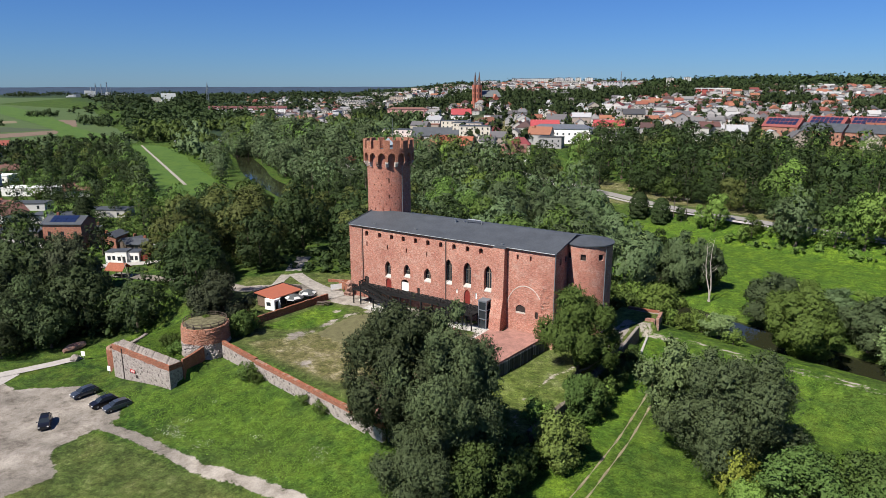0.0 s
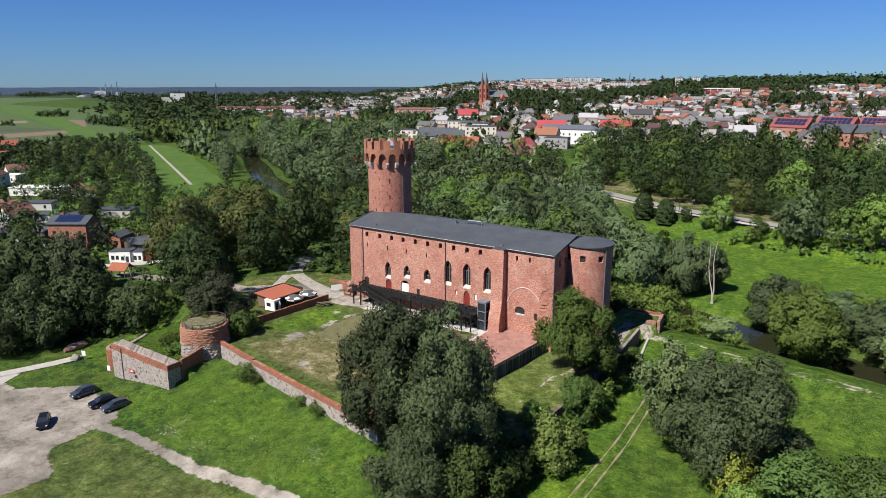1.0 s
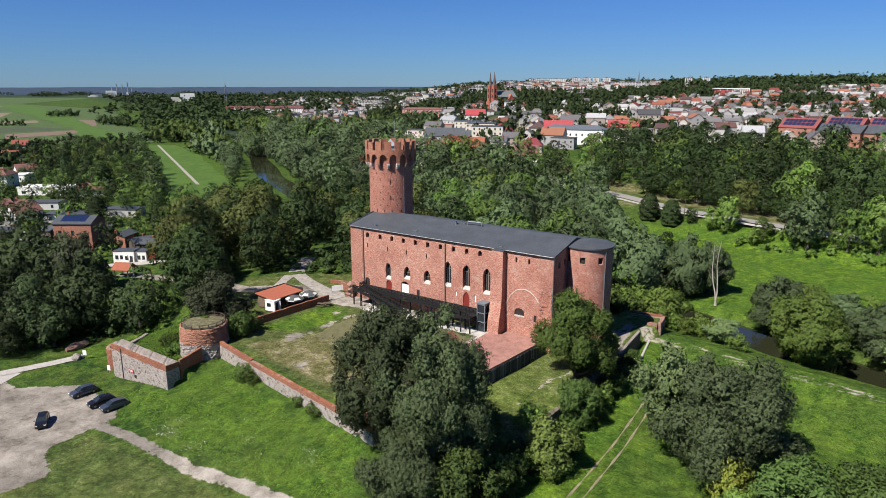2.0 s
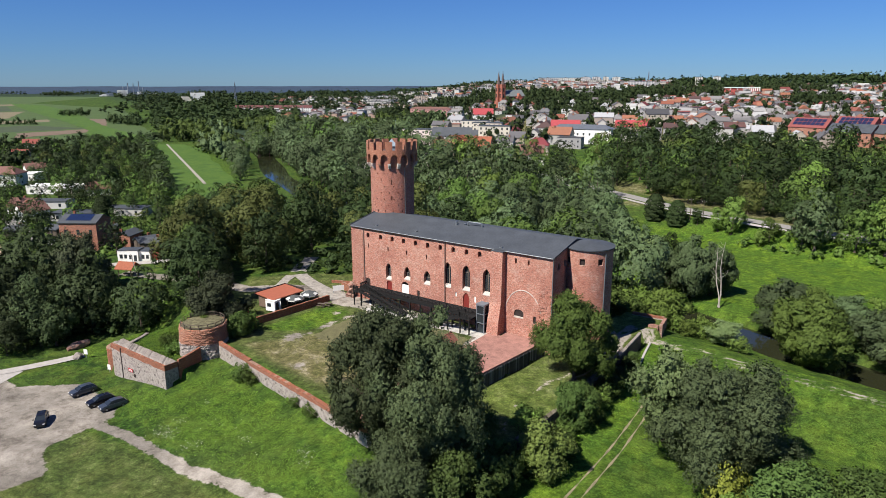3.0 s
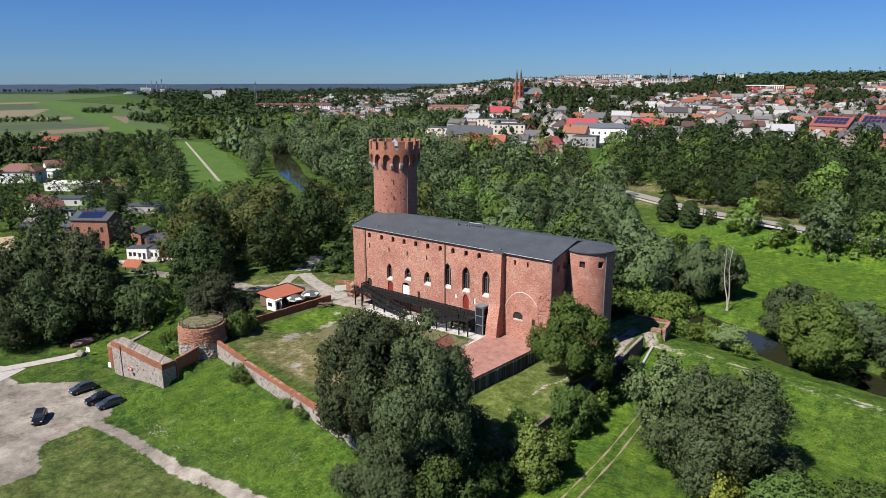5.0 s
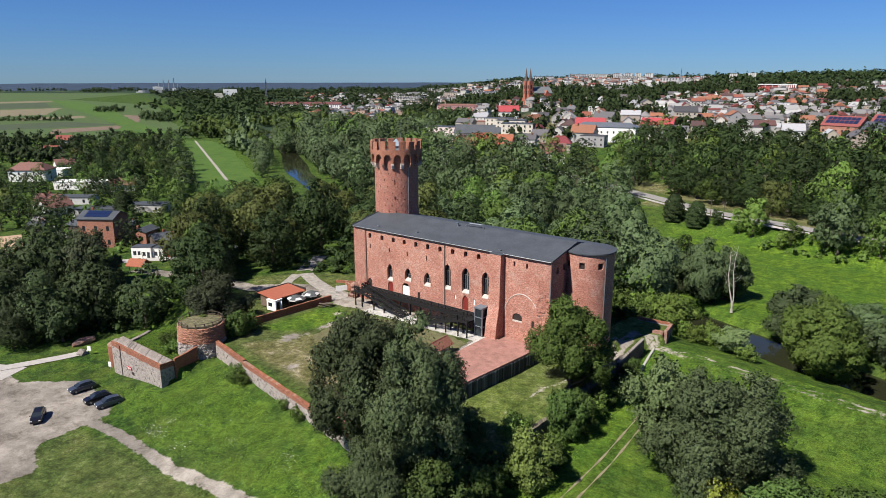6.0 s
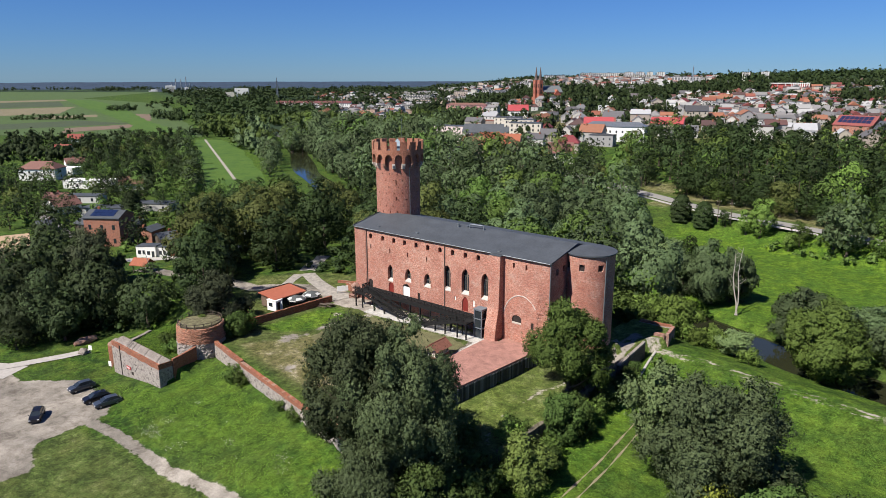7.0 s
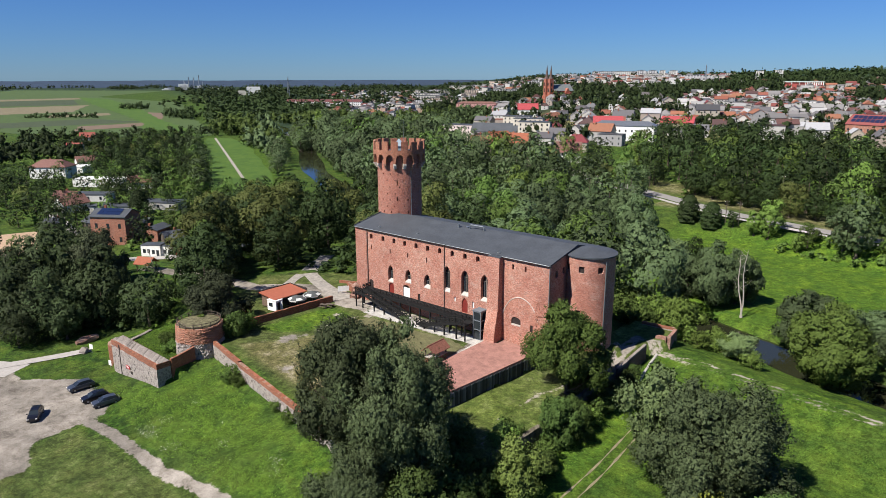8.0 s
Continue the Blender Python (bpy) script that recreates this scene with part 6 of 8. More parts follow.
# trees by the water on the other side
scatter([(-66, 165), (-50, 172), (-41, 178), (-46, 190), (-62, 200)], 6.0, 6, pick(1, 2, 0, 4, 2), (0.65, 0.95), keep=clear_of_water)
scatter([(-24, 170), (-12, 160), (10, 156), (34, 148), (50, 180), (5, 178), (-24, 178)], 7.5, 7, pick(0, 2, 0, 5, 1), (0.5, 0.75), keep=lambda x, y: float(line_dist(x, y, RIVER)) > 7)
for k, x, y, q, tall in ((3, -23, 241, 1.35, 1.2), (3, -27, 244, 1.0, 1.1), (4, -50, 249, 1.15, 1.1), (4, -55, 251, 0.8, 1.0), (1, -37, 245, 0.75, 0.9), (4, -39.5, 243, 0.6, 1.0), (1, -12, 241, 1.1, 1.0), (4, -4, 240, 1.45, 1.15), (1, -8, 244, 1.1, 1.0), (1, 5, 238, 1.3, 1.1), (4, 12, 240, 1.2, 1.0), (1, 20, 236, 1.2, 1.1), (3, 30, 234, 1.3, 1.0), (4, 40, 232, 1.2, 1.0), (0, -63, 254, 0.5, 0.9)):
    plant(kinds[k], x, y, q, x * 31, tall)
# dark trees along the foot of the dike
for k in range(30):
    q = k / 29
    plant(far_kinds[(0, 0, 1, 0, 3)[k % 5]], -545 + 262 * q + 2.5 * math.sin(k * 2.1), 322 - 143 * q + 2.5 * math.sin(k * 3.7), 0.75 + 0.3 * abs(math.sin(k * 1.9)), k * 47)
# willows that overhang the water
for k in range(16):
    q = k / 15
    plant(far_kinds[3], -258 - 150 * q, 256 + 95 * q + 3 * math.sin(k * 2.7), 1.0 + 0.35 * abs(math.sin(k * 1.3)), k * 71)
# dense willows beside the dead tree
for kind_t, x, y, q, tall in WILLOWS:
    plant(kind_t, x, y, q, x * 37, tall)
# gardens on the flat land
SIGHT = [(-300, 206), (-240, 165), (-228, 172), (-290, 226)]
spared = [(-175, 100, 10), (-184, 107, 12), (-168, 96, 8), (-152, 88, 8), (-172, 101, 10), (-178, 104, 10), (-221, 110, 16), (-208, 104, 9), (-187, 108, 13), (-163, 94, 8), (-405, 155, 20), (-355, 160, 16), (-312, 140, 14), (-293, 129, 14), (-262, 122, 12), (-610, 250, 22), (-244, 90, 16), (-196, 118, 9), (-205, 120, 9)]
open_spot = lambda x, y: float(area_dist(x, y, DIKE)) > 5 and float(area_dist(x, y, SIGHT)) > 0 and all(math.hypot(x - a, y - b) > c for a, b, c in spared) and float(line_dist(x, y, [(-557, 352), (-300, 212)])) > 20
scatter([(-188, 112), (-215, 165), (-270, 196), (-400, 230), (-420, 150), (-300, 60), (-200, 62), (-180, 80), (-178, 98)], 11, 9, pick_far(7, 3, 1, 0, 0.8), (0.55, 0.95), keep=open_spot)
scatter([(-270, 192), (-330, 225), (-420, 270), (-540, 318), (-640, 330), (-560, 220), (-420, 180), (-330, 150)], 10.5, 10, pick_far(7, 2, 1, 1, 0.4), (0.5, 0.82), keep=open_spot)

# ---- far woods, one mesh for each stretch ----
def far_template(seed, n_card, size, mat_r=5.0, h=11.0):
    v, f, soft = crown_arrays(seed, mat_r, h, 0.5, 3 if n_card > 50 else 1, n_card, size, per=4, lobe=0.5, hull=1)
    return v, f, soft


def far_wood(name, label, mat, spots, templates, rng, flat=1.0):
    vs, fs, ns, k = [], [], [], 0
    for x, y, s in spots:
        v, f, soft = templates[rng.integers(len(templates))]
        a = rng.uniform(0, 6.28)
        c, q = math.cos(a), math.sin(a)
        w = np.stack([v[:, 0] * c - v[:, 1] * q, v[:, 0] * q + v[:, 1] * c, v[:, 2] * rng.uniform(0.8, 1.2) * flat], 1) * s
        w += (x, y, 0)
        vs.append(w), fs.append(f + k)
        ns.append(np.stack([soft[:, 0] * c - soft[:, 1] * q, soft[:, 0] * q + soft[:, 1] * c, soft[:, 2]], 1))
        k += len(w)
    zs = height(np.array([p[0] for p in spots]), np.array([p[1] for p in spots]))
    for w, z in zip(vs, zs):
        w[:, 2] += z - 0.4
    return tagged(new(name, array_mesh(name, np.concatenate(vs), np.concatenate(fs), mat, np.concatenate(ns))), label, "trees", kind="stuff")


rng = np.random.default_rng(77)
fine_t = [far_template(40 + k, 64, 1.3) for k in range(4)]
rough_t = [far_template(50 + k, 20, 2.4) for k in range(4)]


def polar(a0, a1, d0, d1, n, keep=lambda x, y: True, s=(0.8, 1.3)):
    """Spots between two bearings from the first eye (degrees to the right of its line) and two distances."""
    out = []
    while len(out) < n:
        a = radians(rng.uniform(a0, a1)) - YAW0
        d = math.sqrt(rng.uniform(d0 * d0, d1 * d1))
        x, y = d * math.sin(a), d * math.cos(a)
        if keep(x, y):
            out.append((x, y, rng.uniform(*s)))
    return out


off_fields = lambda x, y: float(area_dist(x, y, FIELDS)) > 15 and float(line_dist(x, y, RIVER)) > 18 and float(line_dist(x, y, [(-557, 352), (-300, 212)])) > 22
far_wood("far_wood", "green trees along the far river bends", LEAF, polar(-24.5, -4, 520, 900, 420, off_fields, (0.9, 1.4)), fine_t, rng)
far_wood("far_wood", "grey green willows beyond the bridge", LEAF_WILLOW, polar(-22, -2, 500, 800, 220, off_fields, (0.9, 1.4)), fine_t, rng)
far_wood("far_wood", "dark trees among the town roofs", LEAF_DARK, polar(-8, 40, 440, 1000, 700, off_fields, (0.7, 1.15)), fine_t, rng)
far_wood("far_wood", "dark woods between fields and town", LEAF_DARK, polar(-25, -14, 720, 1500, 620, off_fields, (1.0, 1.6)), rough_t, rng, 0.7)
far_wood("far_wood", "dark far woods on the plain", LEAF_DARK, polar(-38, -4, 1300, 2600, 700, off_fields, (1.2, 2.2)), rough_t, rng, 0.6)
far_wood("far_wood", "dark trees of the far town", LEAF_DARK, polar(-12, 40, 1000, 2400, 700, lambda x, y: True, (0.7, 1.25)), rough_t, rng, 0.65)
far_wood("far_wood", "dark wooded hill above the town", LEAF_DARK, polar(16, 40, 1250, 2100, 620, lambda x, y: True, (1.2, 1.8)), rough_t, rng, 0.8)
rows = []
for _ in range(80):
    (x0, y0, _s), a = polar(-42, 2, 1250, 3300, 1, off_fields)[0], rng.uniform(0, 3.1)
    rows += [(x0 + k * 11 * math.cos(a) + rng.normal() * 8, y0 + k * 11 * math.sin(a) + rng.normal() * 8, rng.uniform(1.0, 1.7)) for k in range(rng.integers(6, 18))]
far_wood("far_wood", "dark tree rows across the far plain", LEAF_DARK, [p for p in rows if off_fields(p[0], p[1])], rough_t, rng, 0.8)
far_wood("far_wood", "dark woods on the crest above the town", LEAF_DARK, polar(-4, 42, 2100, 3000, 320, lambda x, y: True, (1.3, 2.2)), rough_t, rng, 0.6)
copse = [(-1130 + 26 * math.cos(k * 2.4) * (k / 9) ** 0.5, 552 + 16 * math.sin(k * 2.4) * (k / 9) ** 0.5, 0.8 + 0.1 * (k % 4)) for k in range(16)] + [(-1010 + 66 * k / 25, 345 + 66 * k / 25 + 3 * math.sin(k * 3), 0.5 + 0.07 * (k % 5)) for k in range(26)] + [(-860 - 45 * math.sin(k * 1.7) * (k / 30), 492 + 28 * math.cos(k * 2.1) * (k / 30), 0.9 + 0.1 * (k % 4)) for k in range(30)]
far_wood("far_wood", "dark copse and hedge among the fields", LEAF_DARK, copse, fine_t, rng)



def belt(px0, px1, d0, d1, n, s, seed):
    rg = np.random.default_rng(seed)
    return [(*bearing(rg.uniform(px0, px1), rg.uniform(d0, d1)), rg.uniform(*s)) for _ in range(n)]


def bearing(px, d):
    """A spot d metres off, in the direction px across the town's arc."""
    a = math.atan2(px - 784, 1191) - YAW0
    return d * math.sin(a), d * math.cos(a)


BELTS = ((620, 860, 900, 1180, 150), (850, 1060, 830, 1180, 150), (1060, 1215, 1020, 1260, 130), (1215, 1390, 1170, 1280, 90), (625, 745, 640, 790, 60), (900, 1010, 690, 760, 16), (1330, 1420, 900, 1010, 40), (1480, 1580, 800, 900, 30))
far_wood("far_wood", "dark tree belts between the quarters of the town", LEAF_DARK, [p for k, (a, b, c, d, n) in enumerate(BELTS) for p in belt(a, b, c, d, n, (0.95, 1.45), k)], fine_t, rng)

far_wood("far_wood", "dark garden trees before the fields", LEAF_DARK, [p for p in belt(-190, 330, 500, 740, 230, (0.6, 1.0), 44) if off_fields(p[0], p[1]) and float(area_dist(p[0], p[1], DIKE)) > 6 and all(math.hypot(p[0] - a, p[1] - b) > c for a, b, c in spared)], fine_t, rng)


def strewn(area, n, s, seed):
    rg = np.random.default_rng(seed)
    xs, ys = [p[0] for p in area], [p[1] for p in area]
    x, y = rg.uniform(min(xs), max(xs), n * 4), rg.uniform(min(ys), max(ys), n * 4)
    ok = (area_dist(x, y, area) < 0) & (line_dist(x, y, RIVER) > 8) & (line_dist(x, y, ROAD) > 5) & (area_dist(x, y, DIKE) > 3)
    return [(a, b, rg.uniform(*s)) for a, b in zip(x[ok][:n], y[ok][:n])]


bush_t = [far_template(70 + k, 56, 1.3) for k in range(3)]
far_wood("hedges", "green hedges and shrubs between garden plots", LEAF, [p for p in strewn([(-186, 112), (-215, 165), (-270, 196), (-420, 262), (-640, 330), (-700, 250), (-420, 120), (-300, 60), (-200, 62), (-186, 84)], 420, (0.3, 0.62), 1) if all(math.hypot(p[0] - a, p[1] - b) > c * 0.7 for a, b, c in spared)], bush_t, rng, 0.7)
far_wood("undergrowth", "dense green undergrowth along the river and road", LEAF, strewn([(-60, 165), (-44, 171), (-24, 166), (20, 158), (20, 150), (-10, 158), (-36, 168)], 70, (0.2, 0.4), 2) + strewn([(-110, 298), (-70, 280), (-30, 264), (60, 254), (60, 300), (-110, 330)], 45, (0.25, 0.5), 3) + strewn([(-46, 240), (60, 226), (60, 240), (-46, 248)], 90, (0.25, 0.5), 4), bush_t, rng, 0.7)
far_wood("undergrowth", "dark undergrowth below the wood by the yard", LEAF_DARK, strewn([(-175, 70), (-140, 66), (-131, 79), (-114, 87), (-126, 92), (-150, 86), (-176, 82)], 80, (0.25, 0.45), 5) + strewn([(-180, 118), (-130, 108), (-106, 123), (-100, 140), (-170, 185), (-210, 160)], 200, (0.3, 0.5), 6), bush_t, rng, 0.7)

# ---- houses of the town ----
def house_kind(name, label, w, d, h, rise, storeys, seed, wall=PLASTER, roof=TOWN_ROOF, cols=3, hip=False):
    rng_h = random.Random(seed)
    root = thing(name, label, "house")
    m = Mesh().box(-w / 2, w / 2, -d / 2, d / 2, -3, h)
    if rise and not hip:
        m.add([(-w / 2, -d / 2, h), (-w / 2, d / 2, h), (-w / 2, 0, h + rise), (w / 2, -d / 2, h), (w / 2, d / 2, h), (w / 2, 0, h + rise)], [(0, 2, 1), (3, 4, 5)])
    walls = part("wall", m, wall, root)
    o = 0.4
    r = Mesh()
    if rise:
        s = rise / (d / 2)
        e = w / 2 + (0 if hip else o)
        rx = w / 2 - d / 2 * 0.7 if hip else e
        for sgn in (-1, 1):
            y0, z0 = sgn * (d / 2 + o), h - s * o
            vs = [(-e - (o if hip else 0), y0, z0), (e + (o if hip else 0), y0, z0), (rx, 0, h + rise), (-rx, 0, h + rise)]
            r.add(vs + [(x, y, z + 0.22) for x, y, z in vs], [(0, 1, 2, 3), (4, 7, 6, 5), (0, 4, 5, 1), (1, 5, 6, 2), (2, 6, 7, 3), (3, 7, 4, 0)])
        if hip:
            for sgn in (-1, 1):
                r.add([(sgn * (e + o), -d / 2 - o, h - s * o), (sgn * (e + o), d / 2 + o, h - s * o), (sgn * rx, 0, h + rise), (sgn * (e + o), -d / 2 - o, h - s * o + 0.22), (sgn * (e + o), d / 2 + o, h - s * o + 0.22), (sgn * rx, 0, h + rise + 0.22)], [(0, 1, 2), (3, 5, 4), (0, 3, 4, 1), (1, 4, 5, 2), (2, 5, 3, 0)])
    else:
        r.box(-w / 2 - 0.2, w / 2 + 0.2, -d / 2 - 0.2, d / 2 + 0.2, h, h + 0.3)
    roof_o = part("roof", r, roof, root)
    if rise:
        x = rng_h.uniform(-0.3, 0.3) * w
        part("chimney", Mesh().box(x - 0.4, x + 0.4, 0.6, 1.3, h + rise * 0.3, h + rise + 0.9), BRICK_LOW, roof_o)
    win = Mesh().box(-0.5, 0.5, -0.04, 0.04, 0, 1.4).data("window", GLASS)
    for f in range(storeys):
        z = 1.0 + f * (h - 0.4) / storeys
        for k in range(cols):
            x = -w / 2 + (k + 0.5) * w / cols
            ob = part("window", win, GLASS, walls)
            ob.location = (x, -d / 2 - 0.02, z)
        ob = part("window", win, GLASS, walls)
        ob.matrix_basis = pose(w / 2 + 0.02, 0, z, 0, 0, 90)
    return root


def flats_kind(label, w, d, storeys, seed):
    root = thing("apartment_block", label, "building")
    h = storeys * 2.9
    walls = part("wall", Mesh().box(-w / 2, w / 2, -d / 2, d / 2, -4, h), FLATS, root)
    part("roof", Mesh().box(-w / 2 - 0.2, w / 2 + 0.2, -d / 2 - 0.2, d / 2 + 0.2, h, h + 0.5).box(-2, 2, -2, 2, h + 0.5, h + 2.4), ROOFING, root)
    m = Mesh()
    for f in range(storeys):
        for k in range(int(w / 6)):
            x = -w / 2 + (k + 0.5) * 6
            m.box(x - 2.0, x + 1.6, -d / 2 - 0.06, -d / 2 + 0.2, f * 2.9 + 0.9, f * 2.9 + 2.3)
    tagged(part("glazing", m, GLASS, walls, "rows of dark windows"), kind="stuff")
    return root


house_kinds = [
    house_kind("house", "small town house with pitched roof", 11, 9, 5.5, 3.6, 2, 1),
    house_kind("house", "gabled town house with plastered walls", 14, 10, 6.5, 4.2, 2, 2, cols=4),
    house_kind("house", "tall three-storey plastered town house", 16, 11, 9.5, 3.5, 3, 3, cols=4),
    house_kind("house", "flat-roofed plastered building in the town", 18, 12, 8.0, 0, 2, 4, cols=4),
    house_kind("house", "hipped-roof plastered house in the town", 13, 11, 6.0, 4.0, 2, 5, hip=True),
    house_kind("house", "long low plastered town building", 24, 11, 5.0, 3.0, 1, 6, cols=5),
]
flat_kinds = [flats_kind("pale long apartment block", 60, 12, 5, 1), flats_kind("pale apartment block above the town", 40, 12, 4, 2), flats_kind("tall pale apartment tower", 22, 16, 10, 3)]


def settle(kind, x, y, turn, scale=1.0):
    return plant(kind, x, y, scale, turn)


hr = random.Random(5)


def in_belt(px, d):
    return any(a < px < b and c < d < e for a, b, c, e, n in BELTS)


town = [(-173, 329), (-181, 313), (-205, 434), (-357, 566), (-184, 416), (-172, 411), (-196, 421), (-281, 413), (-292, 418), (-270, 408), (-250, 371), (-222, 352), (-238, 396), (-262, 425), (-290, 452), (-323, 424), (-500, 671), (-178, 487)]
built = len(town)
for _ in range(6000):
    if len(town) >= 200 + built:
        break
    px = hr.uniform(600, 1640)
    d = hr.uniform(470, 900) if px > 1000 else hr.uniform(400, 900)
    x, y = bearing(px, d)
    if in_belt(px, d) or any((x - a) ** 2 + (y - b) ** 2 < 15 ** 2 for a, b in town):
        continue
    town.append((x, y))
    settle(hr.choices(house_kinds, (4, 4, 3, 2, 3, 1))[0], x, y, hr.choice((20, 110, 200, 290)) + hr.uniform(-12, 12), hr.uniform(0.8, 1.1) if d < 600 else hr.uniform(0.68, 0.95))
for px, d, k in ((915, 2250, 0), (945, 2260, 0), (972, 2280, 0)):
    settle(flat_kinds[k], *bearing(px, d), 27, 1.0)
for px, d, w in ((979, 2050, 1.0), (997, 2050, 1.0), (1013, 2060, 0.7), (1031, 2000, 0.9), (1170, 1560, 0.6), (1200, 1560, 0.6)):
    plant(flat_kinds[2], *bearing(px, d), w, 27, 0.62 / w)
for k in range(44):
    x, y = bearing(hr.uniform(590, 860) if k < 26 else hr.uniform(560, 1150), hr.uniform(1300, 2100))
    plant(hr.choices(flat_kinds, (4, 5, 0))[0], x, y, hr.uniform(0.8, 1.0), hr.choice((25, 35, -60)), 0.85)
for k in range(34):
    px, d = hr.uniform(490, 800), hr.uniform(880, 1350)
    x, y = bearing(px, d)
    if not in_belt(px, d):
        plant(hr.choices(flat_kinds, (3, 6, 0))[0], x, y, hr.uniform(0.55, 0.85), hr.choice((20, 30, 38, -55)), 0.9)
far_house = Mesh()
far_roof = Mesh()
far_window = Mesh()
for _ in range(1700):
    px = hr.uniform(440, 1620)
    d = hr.uniform(590 if px > 1040 else 820, 2200 if px < 1150 else 1350)
    if in_belt(px, d) and hr.random() < 0.85:
        continue
    x, y = bearing(px, d)
    if any((x - a) ** 2 + (y - b) ** 2 < 11 ** 2 for a, b in town):
        continue
    z = h1(x, y)
    w, dd, hh = hr.uniform(7, 15), hr.uniform(6, 10), hr.uniform(3.5, 7.5)
    m = pose(x, y, z, 0, 0, hr.choice((15, 30, 105, 120)) + hr.uniform(-10, 10))
    far_house.box(-w / 2, w / 2, -dd / 2, dd / 2, -3, hh, m)
    up = hr.choice((0.3, 1.2, 2.8, 3.4))
    far_roof.add([m @ Vector(p) for p in ((-w / 2 - 0.4, -dd / 2 - 0.4, hh), (w / 2 + 0.4, -dd / 2 - 0.4, hh), (w / 2 + 0.4, 0, hh + up), (-w / 2 - 0.4, 0, hh + up), (-w / 2 - 0.4, dd / 2 + 0.4, hh), (w / 2 + 0.4, dd / 2 + 0.4, hh))], [(0, 1, 2, 3), (3, 2, 5, 4), (0, 3, 4), (1, 5, 2), (0, 4, 5, 1)])
    if d < 1000:
        for k in range(3):
            for fz in (1.2, 4.2) if hh > 5.8 else (1.2,):
                wx = (k - 1) * w * 0.3
                far_window.box(wx - 0.5, wx + 0.5, -dd / 2 - 0.05, -dd / 2 + 0.1, fz, fz + 1.4, m)
        far_window.box(w / 2 - 0.1, w / 2 + 0.05, -0.5, 0.5, hh - 2.4, hh - 1.0, m)
        far_window.box(-w / 2 - 0.05, -w / 2 + 0.1, -0.5, 0.5, hh - 2.4, hh - 1.0, m)


def island_material(name, *colours):
    m, nt, b = material(name, 0.8)
    geo = nt.nodes.new("ShaderNodeNewGeometry")
    col = ramp(nt, geo.outputs["Random Per Island"], *[(i / len(colours), c) for i, c in enumerate(colours)])
    nt.nodes[col.node.name].color_ramp.interpolation = "CONSTANT"
    nt.links.new(col, b.inputs["Base Color"])
    return m


tagged(new("far_houses", far_house.data("far_houses", island_material("far_plaster", (0.5, 0.485, 0.46), (0.42, 0.38, 0.33), (0.34, 0.325, 0.32), (0.6, 0.59, 0.58), (0.36, 0.25, 0.2), (0.28, 0.26, 0.25)))), "pale walls of far houses across the town", "houses", kind="stuff")
tagged(new("far_roofs", far_roof.data("far_roofs", island_material("far_tiles", (0.2, 0.07, 0.05), (0.1, 0.095, 0.1), (0.15, 0.045, 0.04), (0.13, 0.125, 0.125), (0.24, 0.1, 0.06), (0.32, 0.315, 0.31), (0.09, 0.08, 0.08), (0.23, 0.225, 0.22), (0.1, 0.05, 0.045), (0.16, 0.15, 0.15)))), "red and grey roofs of far houses across the town", "houses", kind="stuff")

tagged(new("far_windows", far_window.data("far_windows", GLASS)), "dark windows of far houses across the town", "windows", kind="stuff")

plant(wood_kinds[2], -149.0, 101.5, 1.0, 40)
plant(kinds[2], -139.5, 101.0, 0.9, 40)
plant(bush_light, -104.6, 75.6, 0.42, 10, 0.7, 9.9)
plant(bush, -101.8, 75.9, 0.35, 70, 0.6, 9.9)
for k, x, y, s in ((0, -44.5, 145.0, 1.5), (0, -48.0, 143.5, 1.4), (1, -47.0, 149.0, 1.6), (0, -51.0, 147.0, 1.6), (1, -43.5, 150.5, 1.5), (0, -40.5, 143.8, 1.0), (1, -37.5, 146.0, 1.1), (0, -52.0, 152.5, 1.6), (1, -34.0, 144.5, 0.9), (0, -36.5, 113.0, 0.8), (1, -36.2, 101.5, 0.9)):
    plant((bush, bush_light)[k], x, y, s, x * 53)

# ---- timber gallery and stairs on the castle front ----
gallery = thing("timber_gallery", "black stained timber gallery with stairs along the castle wall", "gallery", -80, 108, 6.85)
GO = Vector((80, -108, -6.85))


def gpart(name, mesh, mat=BLACK_WOOD, label="", parent=None):
    ob = part(name, mesh, mat, parent or gallery, label)
    ob.matrix_parent_inverse = Matrix.Translation(GO)
    return ob


def lattice(a, b, low=0.0, high=1.05, bays=6):
    """A railing from a to b: rails, posts and crossed boards."""
    a, b = Vector(a), Vector(b)
    up = Vector((0, 0, 1))
    gpart("rail", Mesh().beam(a + up * high, b + up * high, 0.14, 0.12))
    gpart("rail", Mesh().beam(a + up * (low + 0.12), b + up * (low + 0.12), 0.1, 0.12))
    for k in range(bays):
        p, q = a + (b - a) * k / bays, a + (b - a) * (k + 1) / bays
        gpart("post", Mesh().beam(p, p + up * high, 0.14, 0.14))
        gpart("brace", Mesh().beam(p + up * 0.15, q + up * (high - 0.05), 0.06, 0.16))
        gpart("brace", Mesh().beam(p + up * (high - 0.05), q + up * 0.15, 0.06, 0.16))


